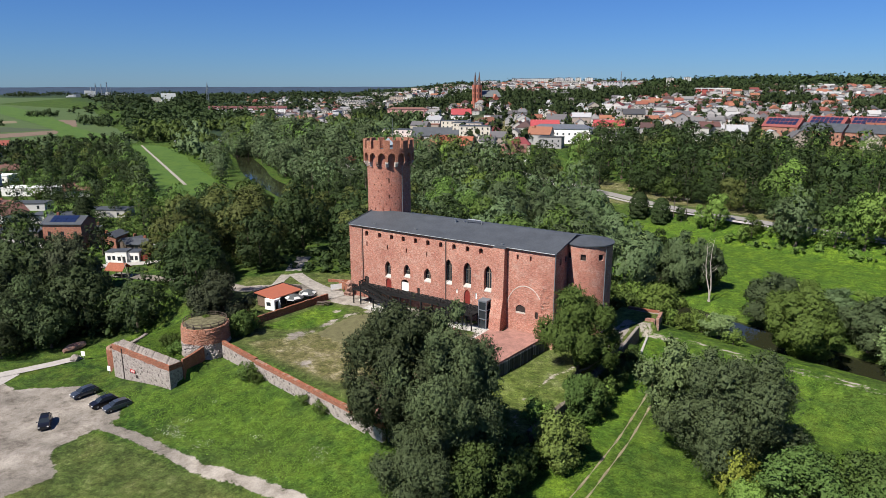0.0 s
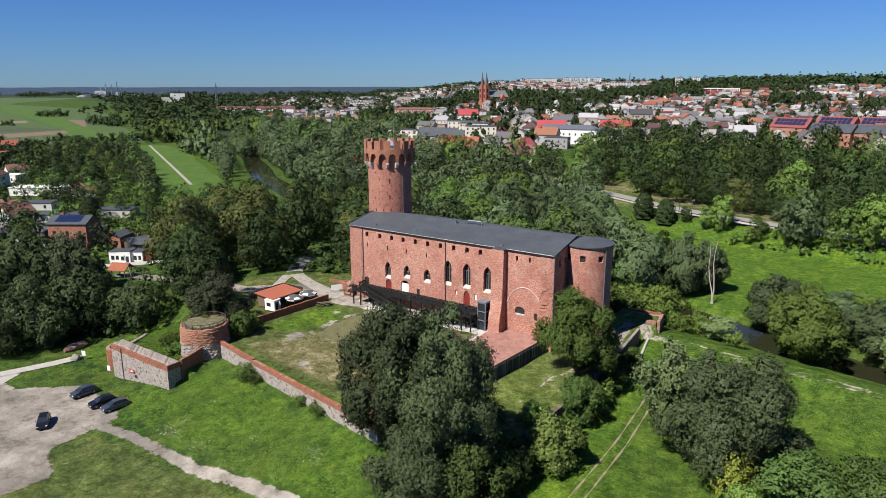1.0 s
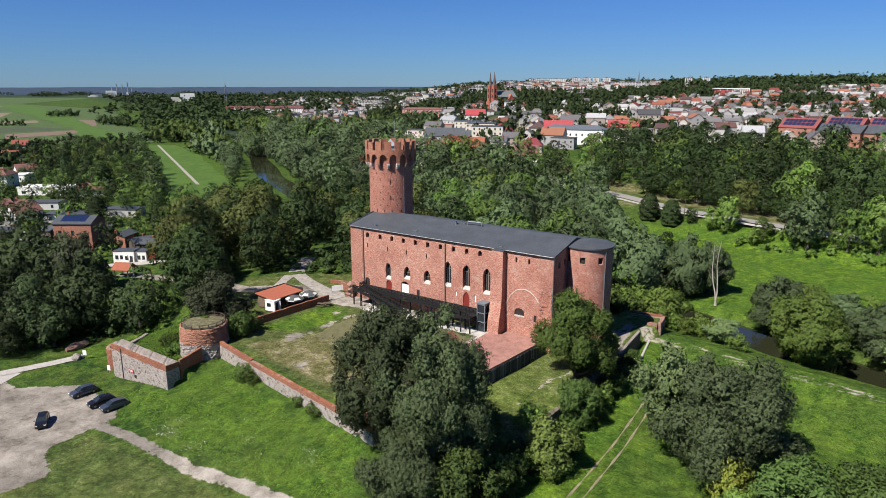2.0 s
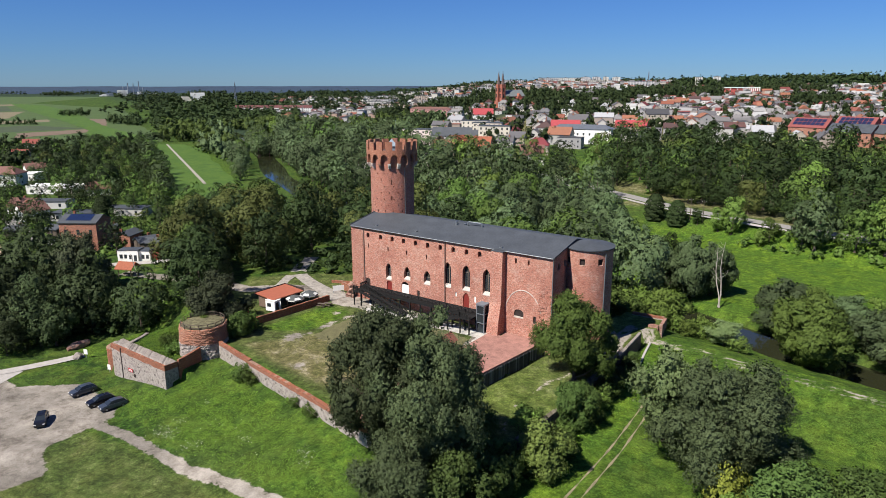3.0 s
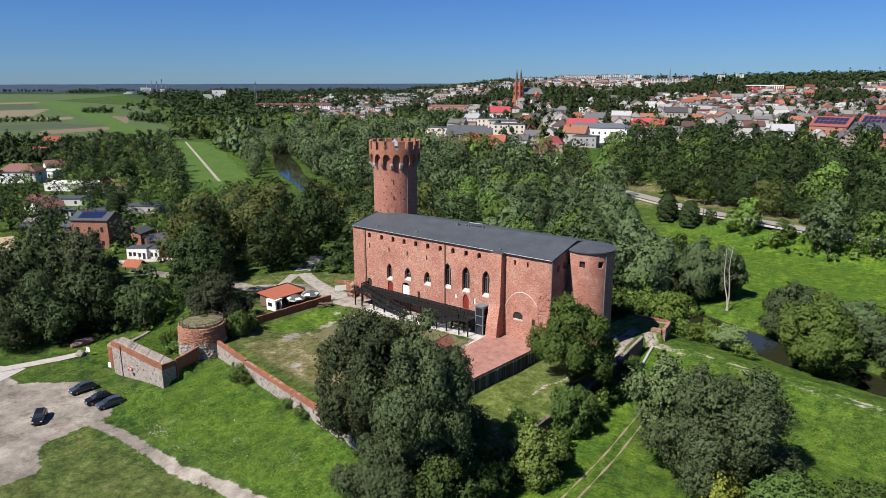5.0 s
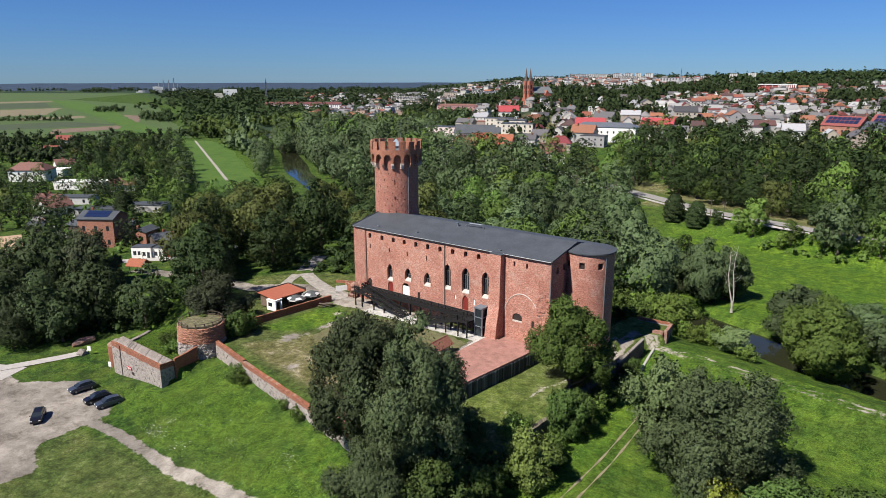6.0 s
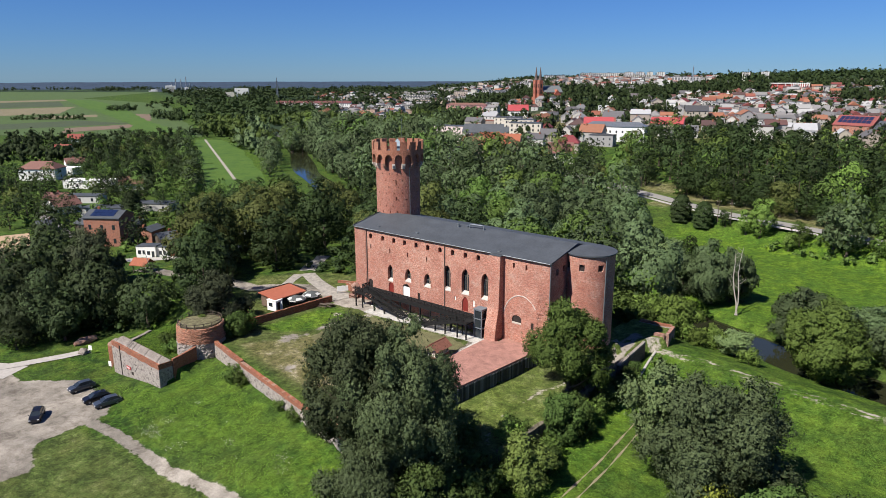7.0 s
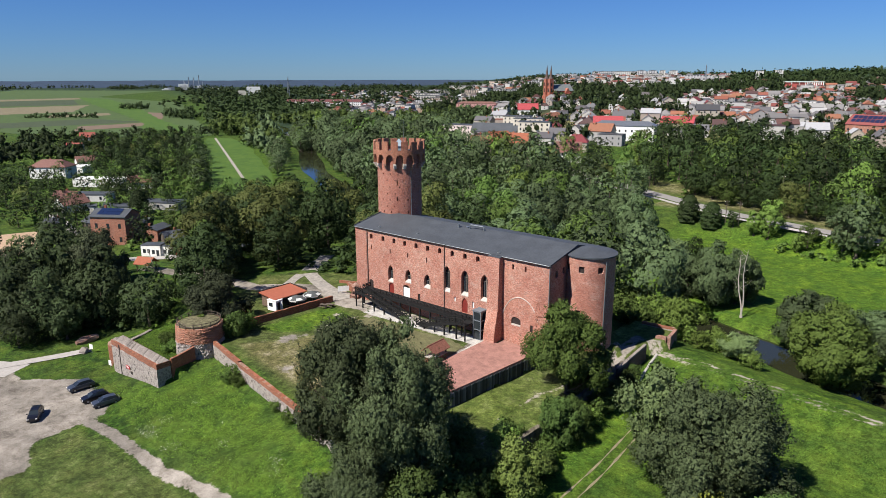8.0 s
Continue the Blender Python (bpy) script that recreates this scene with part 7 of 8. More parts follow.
DZ = 10.12
gpart("deck", Mesh().box(-94.7, -63.8, 108.2, 110.65, DZ - 0.3, DZ))
gpart("beam", Mesh().box(-94.7, -63.8, 108.25, 108.5, DZ - 0.65, DZ - 0.303))
lattice((-94.6, 108.28, DZ), (-64, 108.28, DZ), bays=17)
lattice((-94.6, 110.5, DZ), (-94.6, 108.3, DZ), bays=2)
for k in range(12):
    x = -94.4 + k * 2.75
    gpart("support", Mesh().box(x - 0.13, x + 0.13, 108.25, 108.5, 6.6, DZ - 0.65))
    gpart("foot", Mesh().box(x - 0.25, x + 0.25, 108.1, 108.65, 6.7, 6.98), WHITE, "pale concrete footing")


def stair(x0, z0, x1, z1, y0, y1, n, bays):
    for y in (y0, y1):
        gpart("stringer", Mesh().beam((x0, y, z0 - 0.1), (x1, y, z1 - 0.1), 0.12, 0.45))
        lattice((x0, y, z0), (x1, y, z1), bays=bays)
    for k in range(n):
        s = (k + 0.5) / n
        x, z = x0 + (x1 - x0) * s, z0 + (z1 - z0) * s
        gpart("tread", Mesh().box(x - 0.2, x + 0.2, y0, y1, z - 0.04, z + 0.02))


gpart("landing", Mesh().box(-94.7, -92.4, 106.0, 108.19, DZ - 0.3, DZ - 0.01))
lattice((-94.6, 106.1, DZ), (-92.4, 106.1, DZ), bays=2)
stair(-92.4, DZ, -80.6, 6.95, 106.1, 107.9, 17, 7)
gpart("landing", Mesh().box(-66.0, -63.7, 105.4, 108.19, DZ - 0.3, DZ - 0.01))
lattice((-66.0, 105.5, DZ), (-63.8, 105.5, DZ), bays=2)
stair(-66.0, DZ, -74.2, 7.6, 105.5, 107.3, 13, 5)
gpart("landing", Mesh().box(-76.2, -74.2, 105.4, 107.4, 7.3, 7.6))
lattice((-76.2, 105.5, 7.6), (-74.2, 105.5, 7.6), bays=2)
for x, y in ((-94.5, 106.2), (-92.5, 106.2), (-89, 106.2), (-86, 106.2), (-66, 105.6), (-63.9, 105.6), (-69, 105.6), (-71.5, 105.6), (-74.2, 105.6), (-66, 107.2), (-69, 107.2)):
    top = DZ - 0.3 if x < -92 or x > -66.5 else (DZ - 0.3 - (x + 92.4) * 0.268 if x < -80 else DZ - 0.3 + (x + 66) * 0.287)
    gpart("support", Mesh().box(x - 0.11, x + 0.11, y - 0.11, y + 0.11, 6.6, top))

STEEL = plain("pale_steel", (0.13, 0.145, 0.165), 0.5, vary=0.1)
lift = thing("lift_shaft", "glass and grey steel lift shaft beside the buttress", "lift", -62.75, 108.6, 6.9)
for sx in (-0.85, 0.85):
    for sy in (-0.85, 0.85):
        part("post", Mesh().box(sx - 0.08, sx + 0.08, sy - 0.08, sy + 0.08, 0, 5.6), STEEL, lift)
for z in (0.05, 2.0, 3.8, 5.5):
    part("frame", Mesh().beam((-0.85, -0.85, z), (0.85, -0.85, z), 0.14, 0.14).beam((0.85, -0.85, z), (0.85, 0.85, z), 0.14, 0.14).beam((-0.85, 0.85, z), (-0.85, -0.85, z), 0.18, 0.2), STEEL, lift)
for z in (0.1, 2.05, 3.85):
    part("pane", Mesh().box(-0.76, 0.76, -0.82, -0.8, z, z + 1.6), GLASS, lift, "dark glass pane")
    part("pane", Mesh().box(0.8, 0.82, -0.76, 0.76, z, z + 1.6), GLASS, lift, "dark glass pane")
    part("pane", Mesh().box(-0.82, -0.8, -0.76, 0.76, z, z + 1.6), GLASS, lift, "dark glass pane")
part("roof", Mesh().box(-1.0, 1.0, -1.0, 1.0, 5.6, 5.8), STEEL, lift)

# ---- well house ----
BROWN_TILE = plain("brown_red_tile", (0.2, 0.085, 0.06), 0.85, vary=0.3, scale=3)
well = thing("well_house", "small brick well house with red tiled roof", "well", -63.0, 96.3, 6.55, 3)
part("base", Mesh().box(-0.95, 0.95, -1.9, 1.9, 0, 1.0), BRICK_LOW, well)
part("rim", Mesh().box(-1.05, 1.05, -2.0, 2.0, 1.0, 1.12), LIME, well)
for sx in (-0.85, 0.85):
    for sy in (-1.8, 1.8):
        part("post", Mesh().box(sx - 0.09, sx + 0.09, sy - 0.09, sy + 0.09, 1.12, 2.2), BARK, well)
for sgn in (-1, 1):
    m = Mesh()
    for k in range(7):
        s0, s1 = k / 7, (k + 1) / 7 + 0.03
        m.add([(sgn * 1.5 * (1 - s), y, 2.0 + 1.25 * s + dz) for dz in (0.0, 0.09) for s, y in ((s0, -2.3), (s0, 2.3), (s1, 2.3), (s1, -2.3))], [(0, 1, 2, 3), (4, 7, 6, 5), (0, 4, 5, 1), (1, 5, 6, 2), (2, 6, 7, 3), (3, 7, 4, 0)])
    part("roof_slope", m, BROWN_TILE, well, "weathered red roof tiles")
part("ridge", Mesh().tube([(0, -2.35, 3.3), (0, 2.35, 3.3)], [0.12, 0.12], 6), BROWN_TILE, well)

# ---- cafe in the yard ----
kiosk = thing("cafe_kiosk", "low brown cafe building with orange mono-pitch roof", "kiosk", -108.4, 97.3, 6.75)
part("wall", Mesh().box(-2.9, 2.9, -4.4, 4.4, 0, 2.3), plain("brown_boards", (0.13, 0.09, 0.065), 0.8, vary=0.3, scale=2), kiosk)
part("roof", Mesh().add([(-3.4, -4.9, 2.75), (3.3, -4.9, 2.25), (3.3, 4.9, 2.25), (-3.4, 4.9, 2.75), (-3.4, -4.9, 2.95), (3.3, -4.9, 2.45), (3.3, 4.9, 2.45), (-3.4, 4.9, 2.95)], [(0, 3, 2, 1), (4, 5, 6, 7), (0, 1, 5, 4), (1, 2, 6, 5), (2, 3, 7, 6), (3, 0, 4, 7)]), plain("orange_sheet", (0.3, 0.095, 0.055), 0.6, vary=0.12), kiosk, "orange red sheet roof")
part("parapet", Mesh().box(-3.6, -3.4, -5.0, 5.0, 2.4, 3.1), SHADE_AND_BLACK, kiosk)
part("parapet", Mesh().box(-3.4, 3.3, 4.9, 5.05, 2.2, 3.05), SHADE_AND_BLACK, kiosk)
kiosk.scale = (0.88, 0.86, 1.0)
# added wide dark panes that stand in for the open terrace's shade
for y in (-1.5, 1.0, 3.2):
    part("window", Mesh().box(2.86, 2.95, y - 1.05, y + 1.05, 0.25, 2.1), GLASS, kiosk)
hut = thing("sales_hut", "white boxy sales hut, shade of its open front painted dark", "kiosk", -106.3, 93.6, 6.75, 8)
hut.scale = (0.68, 0.7, 0.9)
part("body", Mesh().box(-1.9, 1.9, -1.4, 1.4, 0, 2.5), WHITE, hut)
# near-black sheet on the closed body paints the open front's shade
part("door", Mesh().box(1.87, 1.93, -0.9, 0.3, 0.1, 2.1), SHADE_AND_BLACK, hut)
part("window", Mesh().box(-1.2, 0.4, -1.44, -1.38, 1.0, 1.9), GLASS, hut)
part("shutter", Mesh().box(1.9, 2.6, 0.5, 0.56, 0.2, 2.2), WHITE, hut)
part("eave", Mesh().box(-2.0, 2.0, -1.5, 1.5, 2.5, 2.6), WHITE, hut)


DARK_CLOTH = plain("dark_cloth", (0.07, 0.075, 0.075), 0.9, vary=0.2)
PALE_CLOTH = plain("pale_cloth", (0.5, 0.5, 0.48), 0.9, vary=0.15)


def parasol(x, y, stripe):
    root = thing("parasol", "large dark grey parasol with pale border panels", "umbrella", x, y, 6.75, group="parasols in the yard")
    part("pole", Mesh().tube([(0, 0, 0), (0, 0, 2.6)], [0.05, 0.05], 6), METAL, root)
    part("foot", Mesh().box(-0.4, 0.4, -0.4, 0.4, 0, 0.1), METAL, root)
    for k in range(8):
        a, b = radians(45 * k), radians(45 * k + 45)
        for s0, s1, cloth in ((0.03, 0.62, DARK_CLOTH), (0.62, 1.0, PALE_CLOTH if (k + stripe) % 2 else DARK_CLOTH)):
            m = Mesh().add([(2.0 * s * math.cos(q), 2.0 * s * math.sin(q), 2.75 - 0.75 * s ** 1.2 + dz) for dz in (0, 0.03) for s, q in ((s0, a), (s1, a), (s1, b), (s0, b))], [(0, 1, 2, 3), (4, 7, 6, 5), (1, 5, 6, 2)])
            part("panel", m, cloth, root)
        part("valance", Mesh().add([(2.0 * math.cos(q), 2.0 * math.sin(q), z) for z in (1.72, 2.0) for q in (a, b)], [(0, 1, 3, 2)]), PALE_CLOTH if (k + stripe) % 2 == 0 else DARK_CLOTH, root)


parasol(-103.9, 97.6, 0)
parasol(-103.8, 101.6, 1)


def table_set(x, y, turn):
    root = thing("picnic_table", "wooden picnic table with two benches", "table", x, y, h1(x, y), turn, group="tables in the yard")
    part("tabletop", Mesh().box(-0.9, 0.9, -0.4, 0.4, 0.7, 0.76), BARK, root)
    for s in (-1, 1):
        part("bench", Mesh().box(-0.9, 0.9, s * 0.75 - 0.15, s * 0.75 + 0.15, 0.42, 0.47), BARK, root)
        part("leg", Mesh().beam((s * 0.7, -0.8, 0), (s * 0.7, 0.3, 0.7), 0.08, 0.1).beam((s * 0.7, 0.8, 0), (s * 0.7, -0.3, 0.7), 0.08, 0.1), BARK, root)


for x, y, a in ((-103.9, 99.4, 80), (-104.4, 104.0, 85), (-103.6, 103.3, 80), (-99.8, 101.5, 20), (-98.9, 102.4, 10)):
    table_set(x, y, a)
sign = thing("white_banner", "white banner board on a frame by the gate", "sign", -103.3, 110.2, 6.9, 55)
part("board", Mesh().box(-1.3, 1.3, -0.04, 0.04, 0.5, 1.7), WHITE, sign)
for s in (-1.2, 1.2):
    part("post", Mesh().box(s - 0.05, s + 0.05, 0.04, 0.12, 0, 1.7), METAL, sign)

# ---- parked cars ----
def car(x, y, turn, paint, label):
    root = thing("car", label, "car", x, y, h1(x, y) + 0.1, turn, group="parked cars")
    prof = [(-2.2, 0.55, 0.75), (-2.15, 0.9, 0.85), (-1.5, 1.02, 0.88), (0.75, 1.0, 0.88), (1.6, 0.92, 0.86), (2.15, 0.75, 0.8), (2.2, 0.5, 0.72)]
    m = Mesh()
    vs = []
    for px, top, half in prof:
        vs += [(px, -half * 0.96, 0.28), (px, -half, 0.55), (px, -half * 0.93, top), (px, half * 0.93, top), (px, half, 0.55), (px, half * 0.96, 0.28)]
    n = len(prof)
    m.add(vs, [(i * 6 + k, i * 6 + 6 + k, i * 6 + 6 + (k + 1) % 6, i * 6 + (k + 1) % 6) for i in range(n - 1) for k in range(6)] + [(0, 1, 2, 3, 4, 5), tuple((n - 1) * 6 + k for k in (5, 4, 3, 2, 1, 0))])
    body = part("body", m, paint, root, smooth=False)
    cab = [(-2.0, 0.98, 0.76), (-1.55, 1.42, 0.64), (-0.4, 1.5, 0.62), (0.35, 1.44, 0.63), (1.15, 0.97, 0.78)]
    vs = [(px, s * half, z) for px, z, half in cab for s in (-1, 1)] + [(px, s * 0.8, 0.9) for px, z, half in cab for s in (-1, 1)]
    k = len(cab)
    part("glasshouse", Mesh().add(vs, [(2 * i, 2 * i + 2, 2 * i + 3, 2 * i + 1) for i in range(k - 1)] + [(2 * i, 2 * k + 2 * i, 2 * k + 2 * i + 2, 2 * i + 2) for i in range(k - 1)] + [(2 * i + 1, 2 * i + 3, 2 * k + 2 * i + 3, 2 * k + 2 * i + 1) for i in range(k - 1)]), GLASS, root, "dark car windows")
    part("roof", Mesh().add([(px, s * w, z + 0.015) for px, z, w in ((-1.58, 1.42, 0.6), (-0.4, 1.5, 0.6), (0.38, 1.44, 0.6)) for s in (-1, 1)] + [(px, s * w, z + 0.05) for px, z, w in ((-1.5, 1.42, 0.56), (-0.4, 1.5, 0.57), (0.32, 1.44, 0.56)) for s in (-1, 1)], [(6, 8, 9, 7), (8, 10, 11, 9), (0, 6, 7, 1), (4, 5, 11, 10), (0, 2, 8, 6), (2, 4, 10, 8), (1, 7, 9, 3), (3, 9, 11, 5)]), paint, root)
    for wx in (-1.35, 1.35):
        for s in (-1, 1):
            w = part("wheel", Mesh().tube([(wx, s * 0.72, 0.33), (wx, s * 0.9, 0.33)], [0.33, 0.33], 14), SHADE_AND_BLACK, root)
            part("rim", Mesh().tube([(wx, s * 0.9, 0.33), (wx, s * 0.915, 0.33)], [0.2, 0.2], 10), METAL, w)
    for s in (-1, 1):
        part("headlight", Mesh().box(2.12, 2.19, s * 0.62 - 0.16, s * 0.62 + 0.16, 0.62, 0.74), WHITE, root)
        part("tail_light", Mesh().box(-2.21, -2.16, s * 0.62 - 0.14, s * 0.62 + 0.14, 0.7, 0.86), RED_DOOR, root)
        part("mirror", Mesh().box(0.7, 0.85, s * 0.98 - 0.1, s * 0.98 + 0.1, 0.98, 1.1), paint, root)
    return root


def car_paint(name, c):
    m, nt, b = material(name, 0.3, 0.3)
    b.inputs["Base Color"].default_value = (*c, 1)
    b.inputs["Coat Weight"].default_value = 0.6
    return m


slate = car_paint("slate_paint", (0.05, 0.06, 0.08))
black = car_paint("black_paint", (0.012, 0.012, 0.016))
car(-113.4, 55.8, 267, slate, "dark slate blue estate car parked on gravel")
car(-107.0, 55.6, 262, black, "black car with bicycles on its roof rack")
car(-103.6, 56.0, 260, slate, "grey blue car parked on gravel by the grass")
car(-108.1, 46.4, 328, black, "dark suv parked alone on the gravel")
bike_rack = thing("bicycle", "bicycle strapped on the roof of a black car", "bicycle", -107.0, 55.6, h1(-107.0, 55.6) + 1.68, 262)
for wx in (-0.5, 0.5):
    ring = [(wx + 0.33 * math.cos(a), 0.2, 0.33 + 0.33 * math.sin(a)) for a in [radians(30 * i) for i in range(13)]]
    part("wheel", Mesh().tube(ring, [0.04] * 13, 4), METAL, bike_rack)
part("bike_frame", Mesh().tube([(-0.5, 0.2, 0.33), (-0.1, 0.2, 0.75), (0.35, 0.2, 0.7), (0.5, 0.2, 0.33)], [0.04] * 4, 4).tube([(0.35, 0.2, 0.7), (-0.05, 0.2, 0.3), (-0.1, 0.2, 0.75)], [0.04] * 3, 4), METAL, bike_rack)

# signs and stones by the gate
for x, y, w, hgt, label in ((-118.2, 63.2, 0.7, 1.6, "white notice board beside the bailey wall"), (-128.6, 64.0, 0.9, 1.9, "white notice board beside the footway")):
    s = thing("notice_board", label, "sign", x, y, h1(x, y), 20)
    part("board", Mesh().box(-w / 2, w / 2, -0.03, 0.03, hgt - 1.0, hgt), WHITE, s)
    part("post", Mesh().box(-0.05, 0.05, 0.03, 0.1, 0, hgt), METAL, s)


def boulder(x, y, s, seed, label, mat=STONE_DARK, z=None):
    bm = bmesh.new()
    bmesh.ops.create_icosphere(bm, subdivisions=2, radius=1)
    for v in bm.verts:
        v.co *= 1 + 0.28 * noise.noise(v.co * 1.3 + Vector((seed, 0, 0)))
        v.co = Vector((v.co.x * s[0], v.co.y * s[1], v.co.z * s[2]))
    me = bpy.data.meshes.new("boulder")
    bm.to_mesh(me)
    bm.free()
    me.materials.append(mat)
    ob = tagged(new("boulder", me), label, "stone")
    ob.location = (x, y, (h1(x, y) if z is None else z) + s[2] * 0.5)
    return ob


boulder(-130.4, 63.2, (1.1, 0.9, 0.8), 1, "grey brown boulder beside the footway")
boulder(-136.0, 66.0, (1.0, 2.6, 1.0), 2, "fallen lump of old brick masonry", BRICK_ROUGH)
boulder(-49.5, 78.4, (0.8, 0.7, 0.6), 3, "pale boulder on the ditch slope", LIME)
boulder(-46.0, 141.5, (1.4, 1.0, 0.6), 5, "rubble lump by the outwork", STONE)

# pale sloping kerb on the bank and the ramp by the half-round tower
kerb = Mesh()
kp = [(-37.0, 130.6), (-36.3, 126.5), (-35.5, 121.5), (-34.9, 117.0)]
for a, b in zip(kp, kp[1:]):
    kerb.beam((*a, h1(*a) + 0.15), (*b, h1(*b) + 0.15), 0.4, 0.3)
tagged(new("kerb", kerb.data("kerb", PATH)), "pale concrete kerb on the grass bank", "kerb", kind="structure")

# ---- dead tree, conifers ----
dead = thing("dead_tree", "bare pale dead tree with forked stems", "tree", -34.3, 172.0, h1(-34.3, 172.0))
dr = random.Random(9)
for k, (lx, ly) in enumerate(((0.0, 0.0), (-1.9, 0.6))):
    htop = 16.5 - 1.2 * k
    pts = [(lx * s + 0.35 * math.sin(s * 7 + k), ly * s, htop * s) for s in (0, 0.2, 0.4, 0.6, 0.8, 1.0)]
    part("trunk", Mesh().tube(pts, [0.24, 0.17, 0.13, 0.1, 0.07, 0.03], 7), DEADWOOD, dead)
    for i in range(11):
        s = 0.4 + 0.055 * i
        p = Vector((lx * s + 0.35 * math.sin(s * 7 + k), ly * s, htop * s))
        a = dr.uniform(0, 6.28)
        l = dr.uniform(1.0, 2.4) * (1.25 - s * 0.7)
        part("branch", Mesh().tube([p, p + Vector((math.cos(a) * l * 0.6, math.sin(a) * l * 0.6, l * 0.35)), p + Vector((math.cos(a) * l, math.sin(a) * l, l * 0.9))], [0.05, 0.035, 0.012], 5), DEADWOOD, dead)


def conifer_kind():
    root = thing("conifer", "dark green bushy conifer by the road", "tree")
    part("trunk", Mesh().tube([(0, 0, -0.5), (0, 0, 5)], [0.25, 0.1], 6), BARK, root)
    rg = np.random.default_rng(4)
    n = 4500
    z = rg.random(n) ** 1.5 * 9.4 + 0.3
    a = rg.uniform(0, 6.28, n)
    tier = 0.94 + 0.07 * np.sin(z * 4.0)
    rr = np.sqrt(np.clip(1 - ((z - 3.6) / 6.3) ** 2, 0.02, 1)) * 3.9 * (tier + 0.12 * np.sin(a * 5 + z * 2.1)) * np.sqrt(rg.uniform(0.55, 1.0, n))
    pos = np.stack([rr * np.cos(a), rr * np.sin(a), z], 1)
    v, f, soft = cards(rg, pos, np.stack([np.cos(a), np.sin(a), np.full(n, 0.6)], 1), 0.45)
    part("crown", array_mesh("crown", v, f, LEAF_DARK, soft), LEAF_DARK, root)
    return root


conif = conifer_kind()
for x, y, s in ((-79.5, 255.5, 1.0), (-70.5, 253.5, 0.95), (-330, 175, 1.1), (-352, 190, 1.2), (-395, 205, 1.1), (-265, 140, 1.0)):
    plant(conif, x, y, s, x * 7)

def utility_pole(x, y, hgt, label, arm=1.4):
    root = thing("utility_pole", label, "pole", x, y, h1(x, y), 20)
    part("shaft", Mesh().tube([(0, 0, -0.4), (0, 0, hgt)], [0.15, 0.09], 8), BARK, root)
    cross = part("crossarm", Mesh().box(-arm / 2, arm / 2, -0.06, 0.06, hgt - 0.7, hgt - 0.56), BARK, root)
    for k in (-0.45, 0.0, 0.45):
        part("insulator", Mesh().lathe(k * arm, 0, [(0.05, hgt - 0.56), (0.07, hgt - 0.48), (0.04, hgt - 0.36)], 8), WHITE, cross)


utility_pole(-66.5, 256.5, 8.0, "weathered wooden utility pole beside the road")
utility_pole(-61.5, 255.0, 8.0, "weathered wooden utility pole beside the road")
utility_pole(-55.0, 281.0, 14.0, "tall brown pole among the trees on the slope", 0.9)

# ---- houses on the flat land ----
PANEL = car_paint("solar_panel", (0.015, 0.025, 0.07))
BRICK_HOUSE = brick_material("house_brick", (0.34, 0.13, 0.08), (0.42, 0.18, 0.12), (0.42, 0.3, 0.24), (0.26, 0.1, 0.07), 0.4, 0.25)
brick_house = house_kind("brick_house", "two-storey red brick house with grey solar roof", 13, 11, 8.2, 1.6, 2, 31, BRICK_HOUSE, ROOFING, cols=3)
brick_house.matrix_basis = pose(-220.5, 111.0, 0.3, 0, 0, 34) @ Matrix.Diagonal((0.95, 0.85, 1.17, 1))
sol = thing("solar_array", "dark blue solar panels on the grey house roof", "solar panels", -220.5, 111.0, 0.3, 34)
sol.matrix_basis = sol.matrix_basis @ Matrix.Diagonal((0.8, 0.8, 1.17, 1))
for i in range(5):
    for j in range(2):
        x, s0 = -5.2 + i * 2.05, 0.15 + j * 0.4
        part("panel", Mesh().add([(x + dx, -5.5 * (1 - s), 8.2 + 1.6 * s + 0.3) for dx, s in ((0, s0), (1.95, s0), (1.95, s0 + 0.38), (0, s0 + 0.38))] + [(x + dx, -5.5 * (1 - s), 8.2 + 1.6 * s + 0.36) for dx, s in ((0, s0), (1.95, s0), (1.95, s0 + 0.38), (0, s0 + 0.38))], [(0, 1, 2, 3), (4, 7, 6, 5), (0, 4, 5, 1), (1, 5, 6, 2), (2, 6, 7, 3), (3, 7, 4, 0)]), PANEL, sol)
annex = house_kind("shed", "low lean-to shed beside the brick house", 8, 6, 3.4, 1.0, 1, 32, BRICK_HOUSE, ROOFING, cols=2)
annex.matrix_basis = pose(-213.0, 121.0, 1.2, 0, 0, 120)

white_house = thing("white_house", "low white flat-roofed house with three bays", "house", -184.5, 107.8, h1(-184.5, 107.8) - 0.2, 34)
for k, (x, y, h) in enumerate(((-3.3, 0.4, 3.4), (0.0, -0.4, 3.7), (3.3, 0.3, 3.4))):
    w = part("wall", Mesh().box(x - 1.64, x + 1.64, y - 2.5, y + 1.5, -1, h), WHITE, white_house)
    part("roof", Mesh().box(x - 1.7, x + 1.7, y - 2.6, y + 1.6, h, h + 0.15), ROOFING, white_house)
    part("window", Mesh().box(x - 1.0, x - 0.1, y - 2.56, y - 2.46, 1.1, 2.3), GLASS, w)
    part("door" if k == 1 else "window", Mesh().box(x + 0.4, x + 1.2, y - 2.56, y - 2.46, 0.2 if k == 1 else 1.1, 2.3), GLASS, w)
part("red_annex", Mesh().box(5.0, 7.2, -1.5, 1.0, -1, 2.4), RED_DOOR, white_house, "small dark red annex")
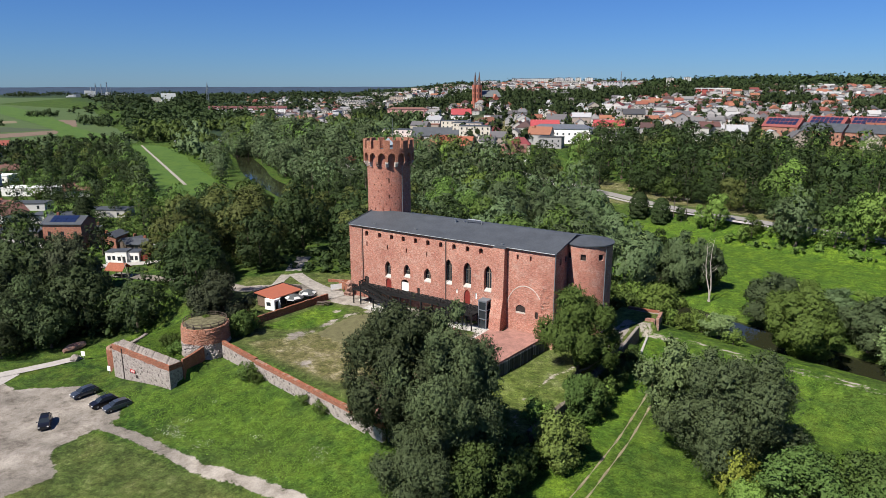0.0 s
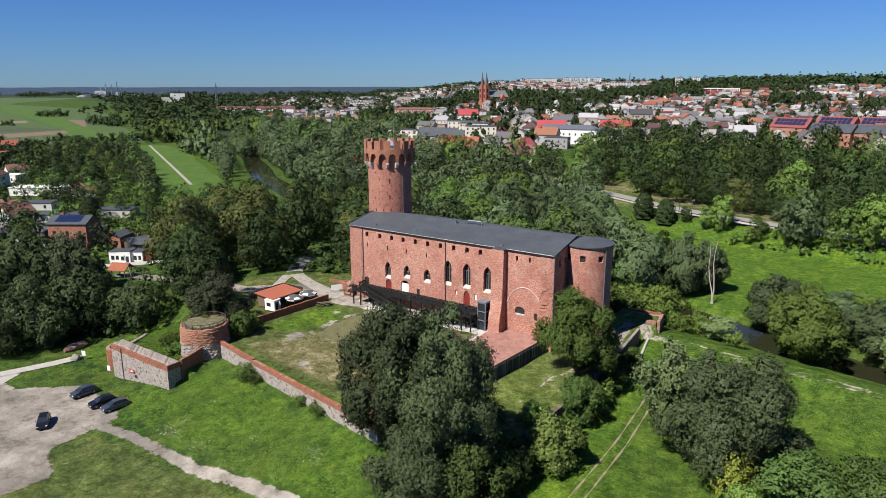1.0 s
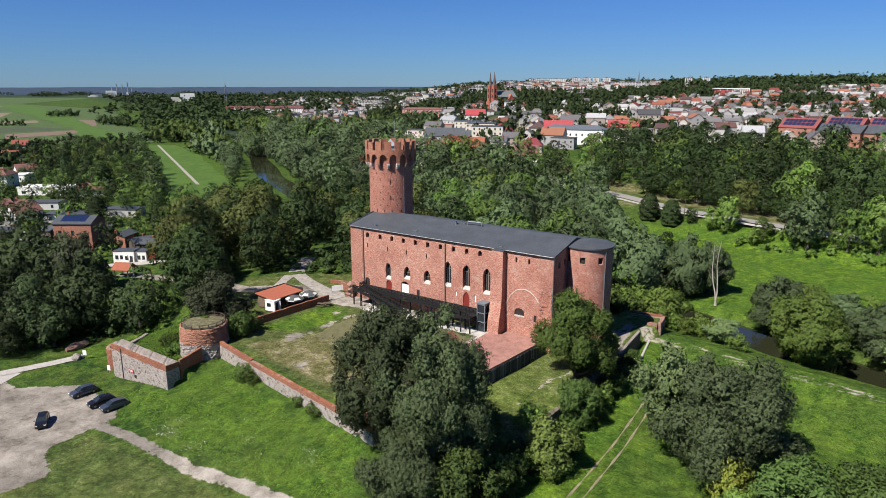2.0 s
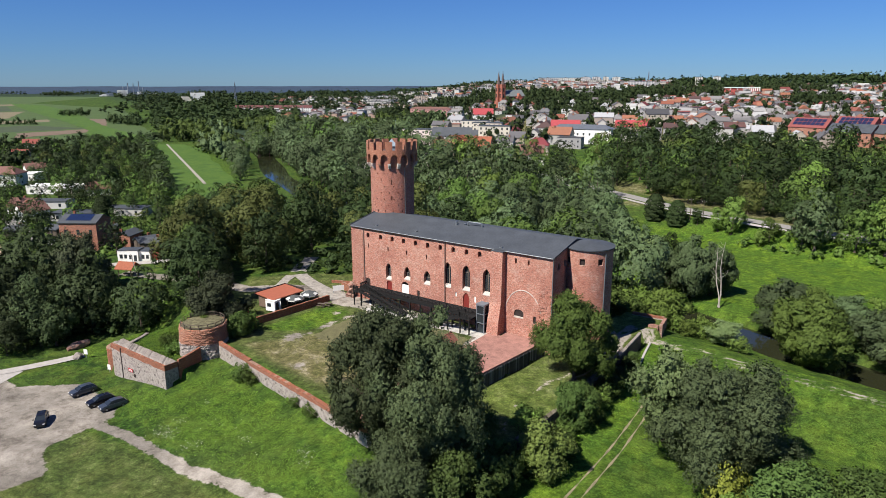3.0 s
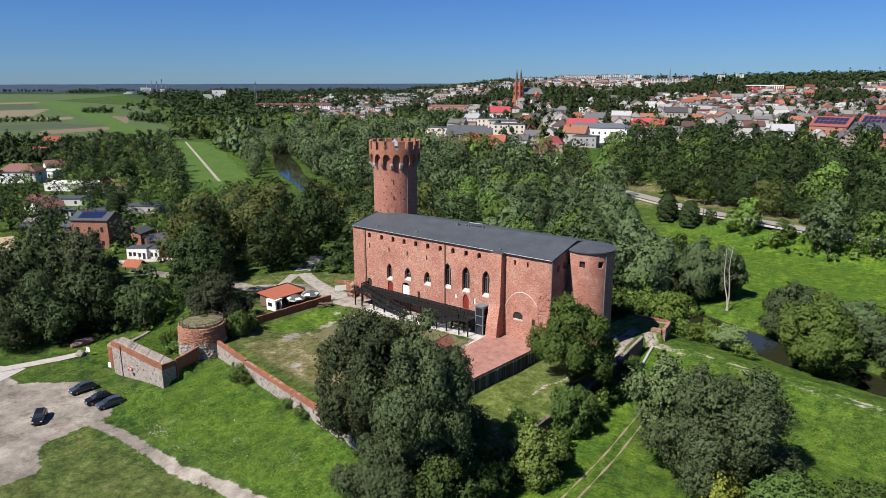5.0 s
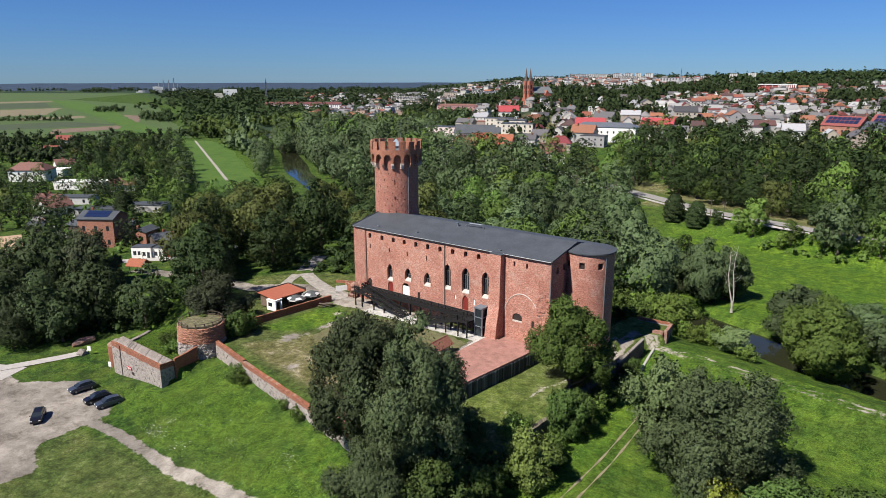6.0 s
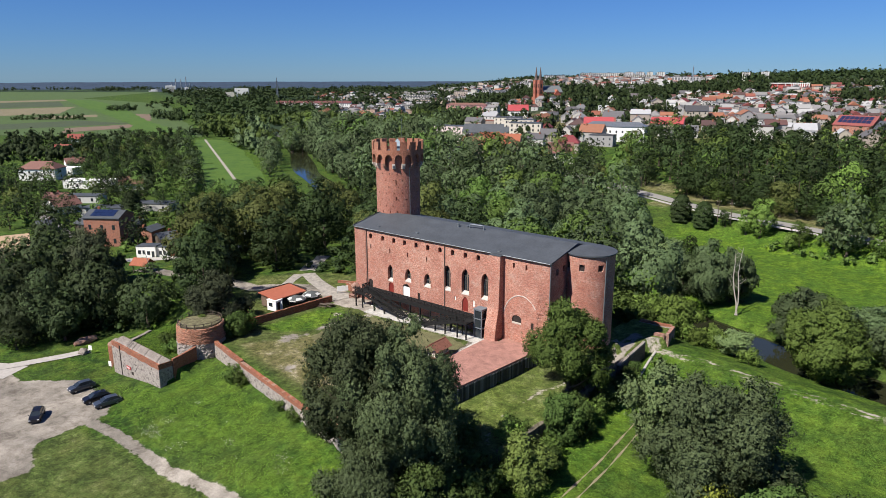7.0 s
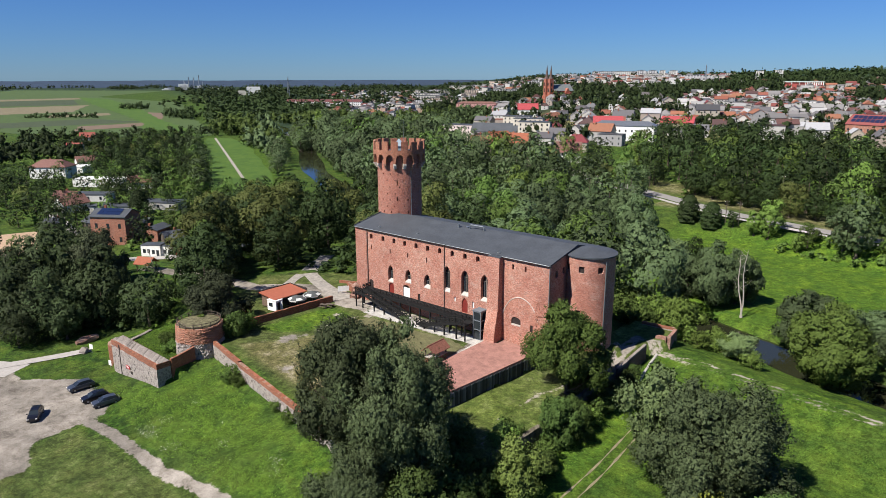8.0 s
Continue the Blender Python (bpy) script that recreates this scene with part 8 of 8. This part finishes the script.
ribbon("pavement", [(-187.5, 98.5), (-179.5, 104.5), (-172.5, 110.5)], 5.0, h1, PATH, "pale paved yard before the white house", "pavement", samples=2.0, lift=0.12)

gazebo = thing("gazebo", "open wooden gazebo with red tiled roof", "gazebo", -166.0, 94.6, h1(-166.0, 94.6), 25)
for sx in (-2.2, 2.2):
    for sy in (-1.8, 1.8):
        part("post", Mesh().box(sx - 0.1, sx + 0.1, sy - 0.1, sy + 0.1, 0, 2.6), BARK, gazebo)
for sgn in (-1, 1):
    part("roof_slope", Mesh().add([(x, sgn * y, z + dz) for dz in (0, 0.15) for x, y, z in ((-3.0, 2.6, 2.3), (3.0, 2.6, 2.3), (3.0, 0, 4.0), (-3.0, 0, 4.0))], [(0, 1, 2, 3), (4, 7, 6, 5), (0, 4, 5, 1), (1, 5, 6, 2), (2, 6, 7, 3), (3, 7, 4, 0)]), RED_TILE, gazebo)
gazebo.matrix_basis = gazebo.matrix_basis @ Matrix.Diagonal((0.85, 0.85, 0.95, 1))
part("bench", Mesh().box(-1.6, 1.6, -0.4, 0.4, 0.4, 0.8), BARK, gazebo)
pole = thing("timber_pole", "leaning pale timber pole on the lawn", "pole", -161.0, 94.5, h1(-161.0, 94.5))
part("shaft", Mesh().tube([(0, 0, -0.3), (-1.6, -0.6, 6.2)], [0.13, 0.09], 6), DEADWOOD, pole)

BROWN_ROOF = plain("brown_roof", (0.16, 0.08, 0.065), 0.8)
garden_houses = [
    (house_kind("house", "white house with brown hipped roof in the gardens", 20, 12, 6.5, 3.5, 2, 41, WHITE, BROWN_ROOF, 5, True), [(-404, 158, 40)]),
    (house_kind("house", "long low white flat-roofed building in the gardens", 26, 9, 4.0, 0, 1, 42, WHITE, WHITE, 5), [(-352, 162, 35), (-420, 172, 30)]),
    (house_kind("shed", "low grey flat-roofed garden building", 17, 8, 3.2, 0, 1, 43, PLASTER, ROOFING, 3), [(-312, 141, 38), (-275, 134, 38), (-268, 152, 30)]),
    (house_kind("house", "small white house with brown gabled roof", 11, 8, 3.6, 3.0, 1, 44, WHITE, BROWN_ROOF, 3), [(-292, 124, 100), (-306, 128, 30), (-440, 190, 80), (-330, 172, 60)]),
    (house_kind("house", "garden house with dark red gabled roof", 12, 9, 4.5, 3.6, 2, 45, WHITE, plain("garden_tiles", (0.22, 0.06, 0.045), 0.8, vary=0.2), 3), [(-612, 262, 60), (-520, 215, 40)]),
    (house_kind("shed", "small wooden garden shed with dark roof", 6, 5, 2.5, 1.2, 1, 46, BARK, ROOFING, 1), [(-181, 140, 20), (-198, 121, 30), (-204, 122, 80), (-238, 128, 40), (-252, 116, 10), (-262, 106, 50)]),
]
for kind_h, spots in garden_houses:
    for x, y, a in spots:
        settle(kind_h, x, y, a)
ribbon("bare_plot", [(-262, 92), (-244, 86), (-228, 80)], 15, h1, plain("bare_earth", (0.34, 0.24, 0.16), 0.95, vary=0.2, scale=0.4), "bare brown earth plot beside the trees", "earth", samples=3.0, lift=0.25)
ribbon("road", [(-300, 118), (-252, 107), (-232, 108.5), (-216, 117), (-205, 127), (-170, 128)], 5.0, h1, ASPHALT, "narrow grey lane between garden plots", "road", lift=0.35)

# ---- landmarks of the town ----
CHURCH_BRICK = brick_material("church_brick", (0.36, 0.1, 0.06), (0.42, 0.13, 0.08), (0.4, 0.2, 0.15), (0.25, 0.08, 0.05), 0.3, 0.2)
church = thing("church", "red brick church with twin dark slate spires", "church", -447, 744, h1(-447, 744) - 1, 62)
part("nave", Mesh().box(4, 31, -9, 9, 0, 15).add([(4, -9, 15), (4, 9, 15), (4, 0, 22), (31, -9, 15), (31, 9, 15), (31, 0, 22)], [(0, 2, 1), (3, 4, 5)]), CHURCH_BRICK, church)
part("roof", Mesh().add([(3.6, -9.8, 14.4), (31.6, -9.8, 14.4), (31.6, 0, 22.4), (3.6, 0, 22.4), (3.6, 9.8, 14.4), (31.6, 9.8, 14.4), (3.6, 0, 21.9), (31.6, 0, 21.9)], [(0, 1, 2, 3), (3, 2, 5, 4), (0, 6, 7, 1), (6, 4, 5, 7)]), plain("slate", (0.13, 0.14, 0.14), 0.7), church)
copper = plain("spire_slate", (0.1, 0.07, 0.062), 0.7)
for s in (-1, 1):
    t = part("bell_tower", Mesh().box(-1.4, 3.8, s * 5 - 2.6, s * 5 + 2.6, 0, 29), CHURCH_BRICK, church)
    part("spire", Mesh().lathe(1.2, s * 5, [(2.9, 29), (1.9, 31.5), (0.12, 45)], 8), copper, t)
    for z in (13, 20):
        part("window", Mesh().box(-1.46, -1.36, s * 5 - 0.8, s * 5 + 0.8, z, z + 4.5), GLASS, t)
        part("window", Mesh().box(0.4, 2.0, s * 5 - 2.66, s * 5 - 2.56, z, z + 4.5), GLASS, t)
part("porch", Mesh().box(-5, -1.4, -4, 4, 0, 9), CHURCH_BRICK, church)
part("transept", Mesh().box(18, 26, -12, 12, 0, 12).add([(18, -12, 12), (26, -12, 12), (22, -12, 18), (18, 12, 12), (26, 12, 12), (22, 12, 18)], [(0, 1, 2), (3, 5, 4), (0, 2, 5, 3), (1, 4, 5, 2)]), CHURCH_BRICK, church)


def mast(x, y, ztop, w, label):
    z = h1(x, y)
    root = thing("mast", label, "mast", x, y, z)
    hgt = ztop - z
    for k in range(3):
        a = radians(120 * k)
        part("leg", Mesh().tube([(w * math.cos(a), w * math.sin(a), 0), (w * 0.35 * math.cos(a), w * 0.35 * math.sin(a), hgt * 0.8), (0, 0, hgt)], [w * 0.22, w * 0.18, w * 0.1], 4), METAL, root)
    for k in range(9):
        s = k / 10
        r = w * (1 - 0.7 * s)
        part("brace", Mesh().tube([(r * math.cos(a), r * math.sin(a), hgt * s + (i % 2) * hgt * 0.05) for i, a in enumerate([radians(60 * j) for j in range(7)])], [w * 0.1] * 7, 3), METAL, root)


mast(-1186, 908, 56, 3.0, "grey lattice radio mast over the plain")
mast(-480, 1366, 78, 2.0, "tall thin lattice mast on the hill")

plant_mill = thing("paper_mill", "far pale industrial mill with tall stacks", "factory", -2375, 1353, h1(-2375, 1353), 60)
mr = random.Random(2)
for k in range(16):
    x = mr.uniform(-95, 95)
    w, hh = mr.uniform(4, 13), mr.uniform(6, 22) * (1.3 - abs(x) / 90)
    part("hall", Mesh().box(x - w, x + w, -12, 12, -5, hh), WHITE if k % 3 else METAL, plant_mill)
for x, hh in ((-20, 34), (-4, 46), (14, 44), (32, 52), (45, 30)):
    part("stack", Mesh().lathe(x, 14, [(2.2, 0), (1.4, hh)], 8), METAL, plant_mill)
silo = thing("white_tower_block", "far white block over the plain", "building", -1612, 1110, h1(-1612, 1110), 55)
part("wall", Mesh().box(-18, 18, -9, 9, -3, 22), WHITE, silo)
part("wall", Mesh().box(-44, -18, -7, 7, -3, 12), FLATS, silo)

hx, hy = bearing(1244, 1120)
hall = thing("school_hall", "long red and white hall on the hill", "building", hx, hy, h1(hx, hy) + 3, 12)
hall.scale = (0.76, 0.76, 0.9)
part("wall", Mesh().box(-33, 33, -10, 10, -4, 9), plain("hall_red", (0.32, 0.07, 0.06), 0.7), hall)
part("roof", Mesh().box(-34, 34, -12, 12, 9, 9.9), WHITE, hall)
for x0 in (-33.5, -20, -7, 3):
    part("pillar", Mesh().box(x0, x0 + 1.0, -11, -10, -2, 9), WHITE, hall, "white wall frame")
for k in range(8):
    part("pillar", Mesh().box(6 + k * 3.7, 7.6 + k * 3.7, -11.5, -10, -2, 9), WHITE, hall)

SHEET_RED = plain("bright_red_sheet", (0.3, 0.05, 0.055), 0.6, vary=0.25)
SOLAR = ((1376, 508), (1452, 528), (1526, 530))
PINK = plain("pink_plaster", (0.5, 0.27, 0.25), 0.8, vary=0.12)
CREAM = plain("cream_plaster", (0.55, 0.5, 0.42), 0.8, vary=0.12)
landmarks = [
    (house_kind("house", "white gabled house with brown roof below the town", 13, 9, 5.5, 4.8, 2, 51, WHITE, BROWN_ROOF, 2), [(-173, 329, 30)]),
    (house_kind("house", "beige flat-roofed house with terraces", 14, 10, 7, 0, 2, 52, CREAM, ROOFING, 3), [(-181, 313, 30)]),
    (house_kind("house", "large white house with bright red roof", 19, 13, 7.5, 5.4, 2, 53, WHITE, SHEET_RED, 3), [(-205, 434, 28), (-357, 566, 36)]),
    (house_kind("town_hall", "long white classical building with pale roof", 38, 13, 9.5, 2.4, 2, 54, WHITE, METAL, 10, True), [(-184, 416, 16)]),
    (house_kind("house", "old long house with grey roof", 36, 13, 6.5, 5.5, 2, 55, PLASTER, ROOFING, 6), [(-281, 413, 22)]),
    (house_kind("house", "gabled house with bright orange red roof", 15, 11, 5.0, 5.5, 2, 59, PLASTER, RED_TILE, 3), [(-250, 371, 70), (-222, 352, 20)]),
    (house_kind("house", "pale four-storey apartment house", 21, 11, 12, 0, 4, 56, CREAM, ROOFING, 6), [(-238, 396, 24), (-262, 425, 24), (-290, 452, 22)]),
    (house_kind("house", "pink and white four-storey apartment house", 27, 12, 13, 0, 4, 60, plain("pale_pink", (0.6, 0.5, 0.48), 0.8, vary=0.12), ROOFING, 7), [(-323, 424, 18)]),
    (house_kind("house", "long pink four-storey building", 48, 14, 13, 2.0, 4, 61, PINK, BROWN_ROOF, 10, True), [(-500, 671, 30)]),
    (house_kind("house", "long house with red sheet roof", 22, 12, 6.5, 4.0, 2, 62, PLASTER, SHEET_RED, 4), [(-178, 487, 14)]),
    (house_kind("house", "white row house with dark red roof", 15, 11, 9.0, 3.8, 3, 63, WHITE, plain("row_tiles", (0.11, 0.042, 0.042), 0.8, vary=0.2), 4), [(-1000 + 13.5 * k, 774 + 10.5 * k, 38) for k in range(8)]),
    (house_kind("barracks", "long red brick hall with solar roof", 23, 16, 9.5, 5.5, 2, 57, BRICK_HOUSE, plain("barrack_tiles", (0.19, 0.055, 0.05), 0.8, vary=0.2), 6), [(*bearing(q, d), -16) for q, d in SOLAR]),
    (house_kind("barracks", "long red brick hall with grey roof", 25, 15, 8.5, 4.5, 2, 58, BRICK_HOUSE, ROOFING, 6), [(*bearing(q, d), -16) for q, d in ((1447, 492), (1527, 488), (1610, 490))]),
]
for kind_h, spots in landmarks:
    for x, y, a in spots:
        settle(kind_h, x, y, a)
for q, d in SOLAR:
    x, y = bearing(q, d)
    arr = thing("solar_array", "rows of dark blue solar panels on a red roof", "solar panels", x, y, h1(x, y) - 0.1, -16)
    for i in range(7):
        for s0 in (0.2, 0.55):
            u = -9.8 + i * 2.8
            part("panel", Mesh().add([(u + dx, -8 * (1 - s), 9.5 + 5.5 * s + e) for e in (0.3, 0.4) for dx, s in ((0, s0), (2.4, s0), (2.4, s0 + 0.3), (0, s0 + 0.3))], [(0, 3, 2, 1), (4, 5, 6, 7), (0, 1, 5, 4), (1, 2, 6, 5), (2, 3, 7, 6), (3, 0, 4, 7)]), PANEL, arr)
bridge = thing("bridge", "low grey road bridge over the river", "bridge", -498, 404, 0.5, 38)
part("deck", Mesh().box(-50, 45, -4, 4, 2.2, 3.2), PATH, bridge)
for s in (-3.9, 3.9):
    part("parapet", Mesh().box(-50, 45, s - 0.12, s + 0.12, 3.2, 4.2), METAL, bridge)
for x in (-16, 0, 16):
    part("pier", Mesh().box(x - 0.8, x + 0.8, -3.5, 3.5, -5, 2.2), PATH, bridge)

# ---- weeds and flowers on the near slopes ----
def tufts(name, label, mat, area, n, size, seed, lift=0.12, thin=None):
    rg = np.random.default_rng(seed)
    xs, ys = [p[0] for p in area], [p[1] for p in area]
    x, y = rg.uniform(min(xs), max(xs), n * 2), rg.uniform(min(ys), max(ys), n * 2)
    ok = area_dist(x, y, area) < -3.5 * rg.random(len(x)) ** 1.5
    if thin:
        ok &= waves(x, y, thin, seed) > rg.uniform(-0.6, 0.5, len(x))
    x, y = x[ok][:n], y[ok][:n]
    pos = np.stack([x, y, height(x, y) + lift], 1)
    v, f, soft = cards(rg, pos, np.tile((0.0, 0.0, 0.9), (len(pos), 1)), size)
    return tagged(new(name, array_mesh(name, v, f, mat, unit(soft + np.array((0, 0, 1.2))))), label, "weeds", kind="stuff")


SLOPE = [(-113, 60), (-100, 62.5), (-97.5, 65), (-96, 72), (-86, 70.5), (-66, 66.5), (-50, 55), (-64, 54.5), (-84, 53.8), (-98, 56)]
FLOWERS = ((-88.2, 58.3, 0.7, 60), (-88.7, 55.8, 1.0, 110), (-81.0, 55.2, 0.7, 45), (-79.7, 56.3, 0.5, 30), (-73.3, 60.2, 0.6, 45), (-62.5, 61.8, 0.8, 70), (-61.0, 60.0, 0.7, 50), (-88.0, 63.8, 0.5, 25), (-86.2, 55.6, 0.9, 80), (-78.9, 60.0, 2.5, 30), (-68.0, 58.0, 3.0, 30))
GRASS_TUFT = leaf_material("grass_tuft", (0.075, 0.144, 0.0196), (0.13, 0.216, 0.028), 0.05)
tufts("tall_grass", "tall green grass and weeds on the castle slope", GRASS_TUFT, SLOPE, 30000, 0.13, 1, 0.06, thin=1.3)
tufts("tall_grass", "tall green grass in the ditch", GRASS_TUFT, [(-36, 76), (-31.5, 76), (-32, 108), (-36, 132), (-38, 120)], 9000, 0.14, 2, 0.06, thin=1.2)
tufts("tall_grass", "rank green weeds inside the bailey", GRASS_TUFT, BAILEY, 5000, 0.2, 4)
tufts("tall_grass", "tall grass along the levee", GRASS_TUFT, [(-26, 88), (-29, 128), (30, 116), (30, 80), (2, 92), (-8, 104), (-24, 108)], 22000, 0.13, 5, 0.05, thin=1.6)
petals = plain("white_petals", (0.5, 0.5, 0.44), 0.8)
fr = random.Random(8)
blooms = [(x + fr.gauss(0, r), y + fr.gauss(0, r * 0.8)) for x, y, r, n in FLOWERS for _ in range(n)]
fx, fy = np.array([p[0] for p in blooms]), np.array([p[1] for p in blooms])
v, f, soft = cards(np.random.default_rng(6), np.stack([fx, fy, height(fx, fy) + 0.3], 1), np.tile((0.0, 0.0, 0.9), (len(fx), 1)), 0.075)
tagged(new("white_flowers", array_mesh("white_flowers", v, f, petals, unit(soft + np.array((0, 0, 1.2))))), "white umbel flowers in clusters among the grass", "flowers", kind="stuff")
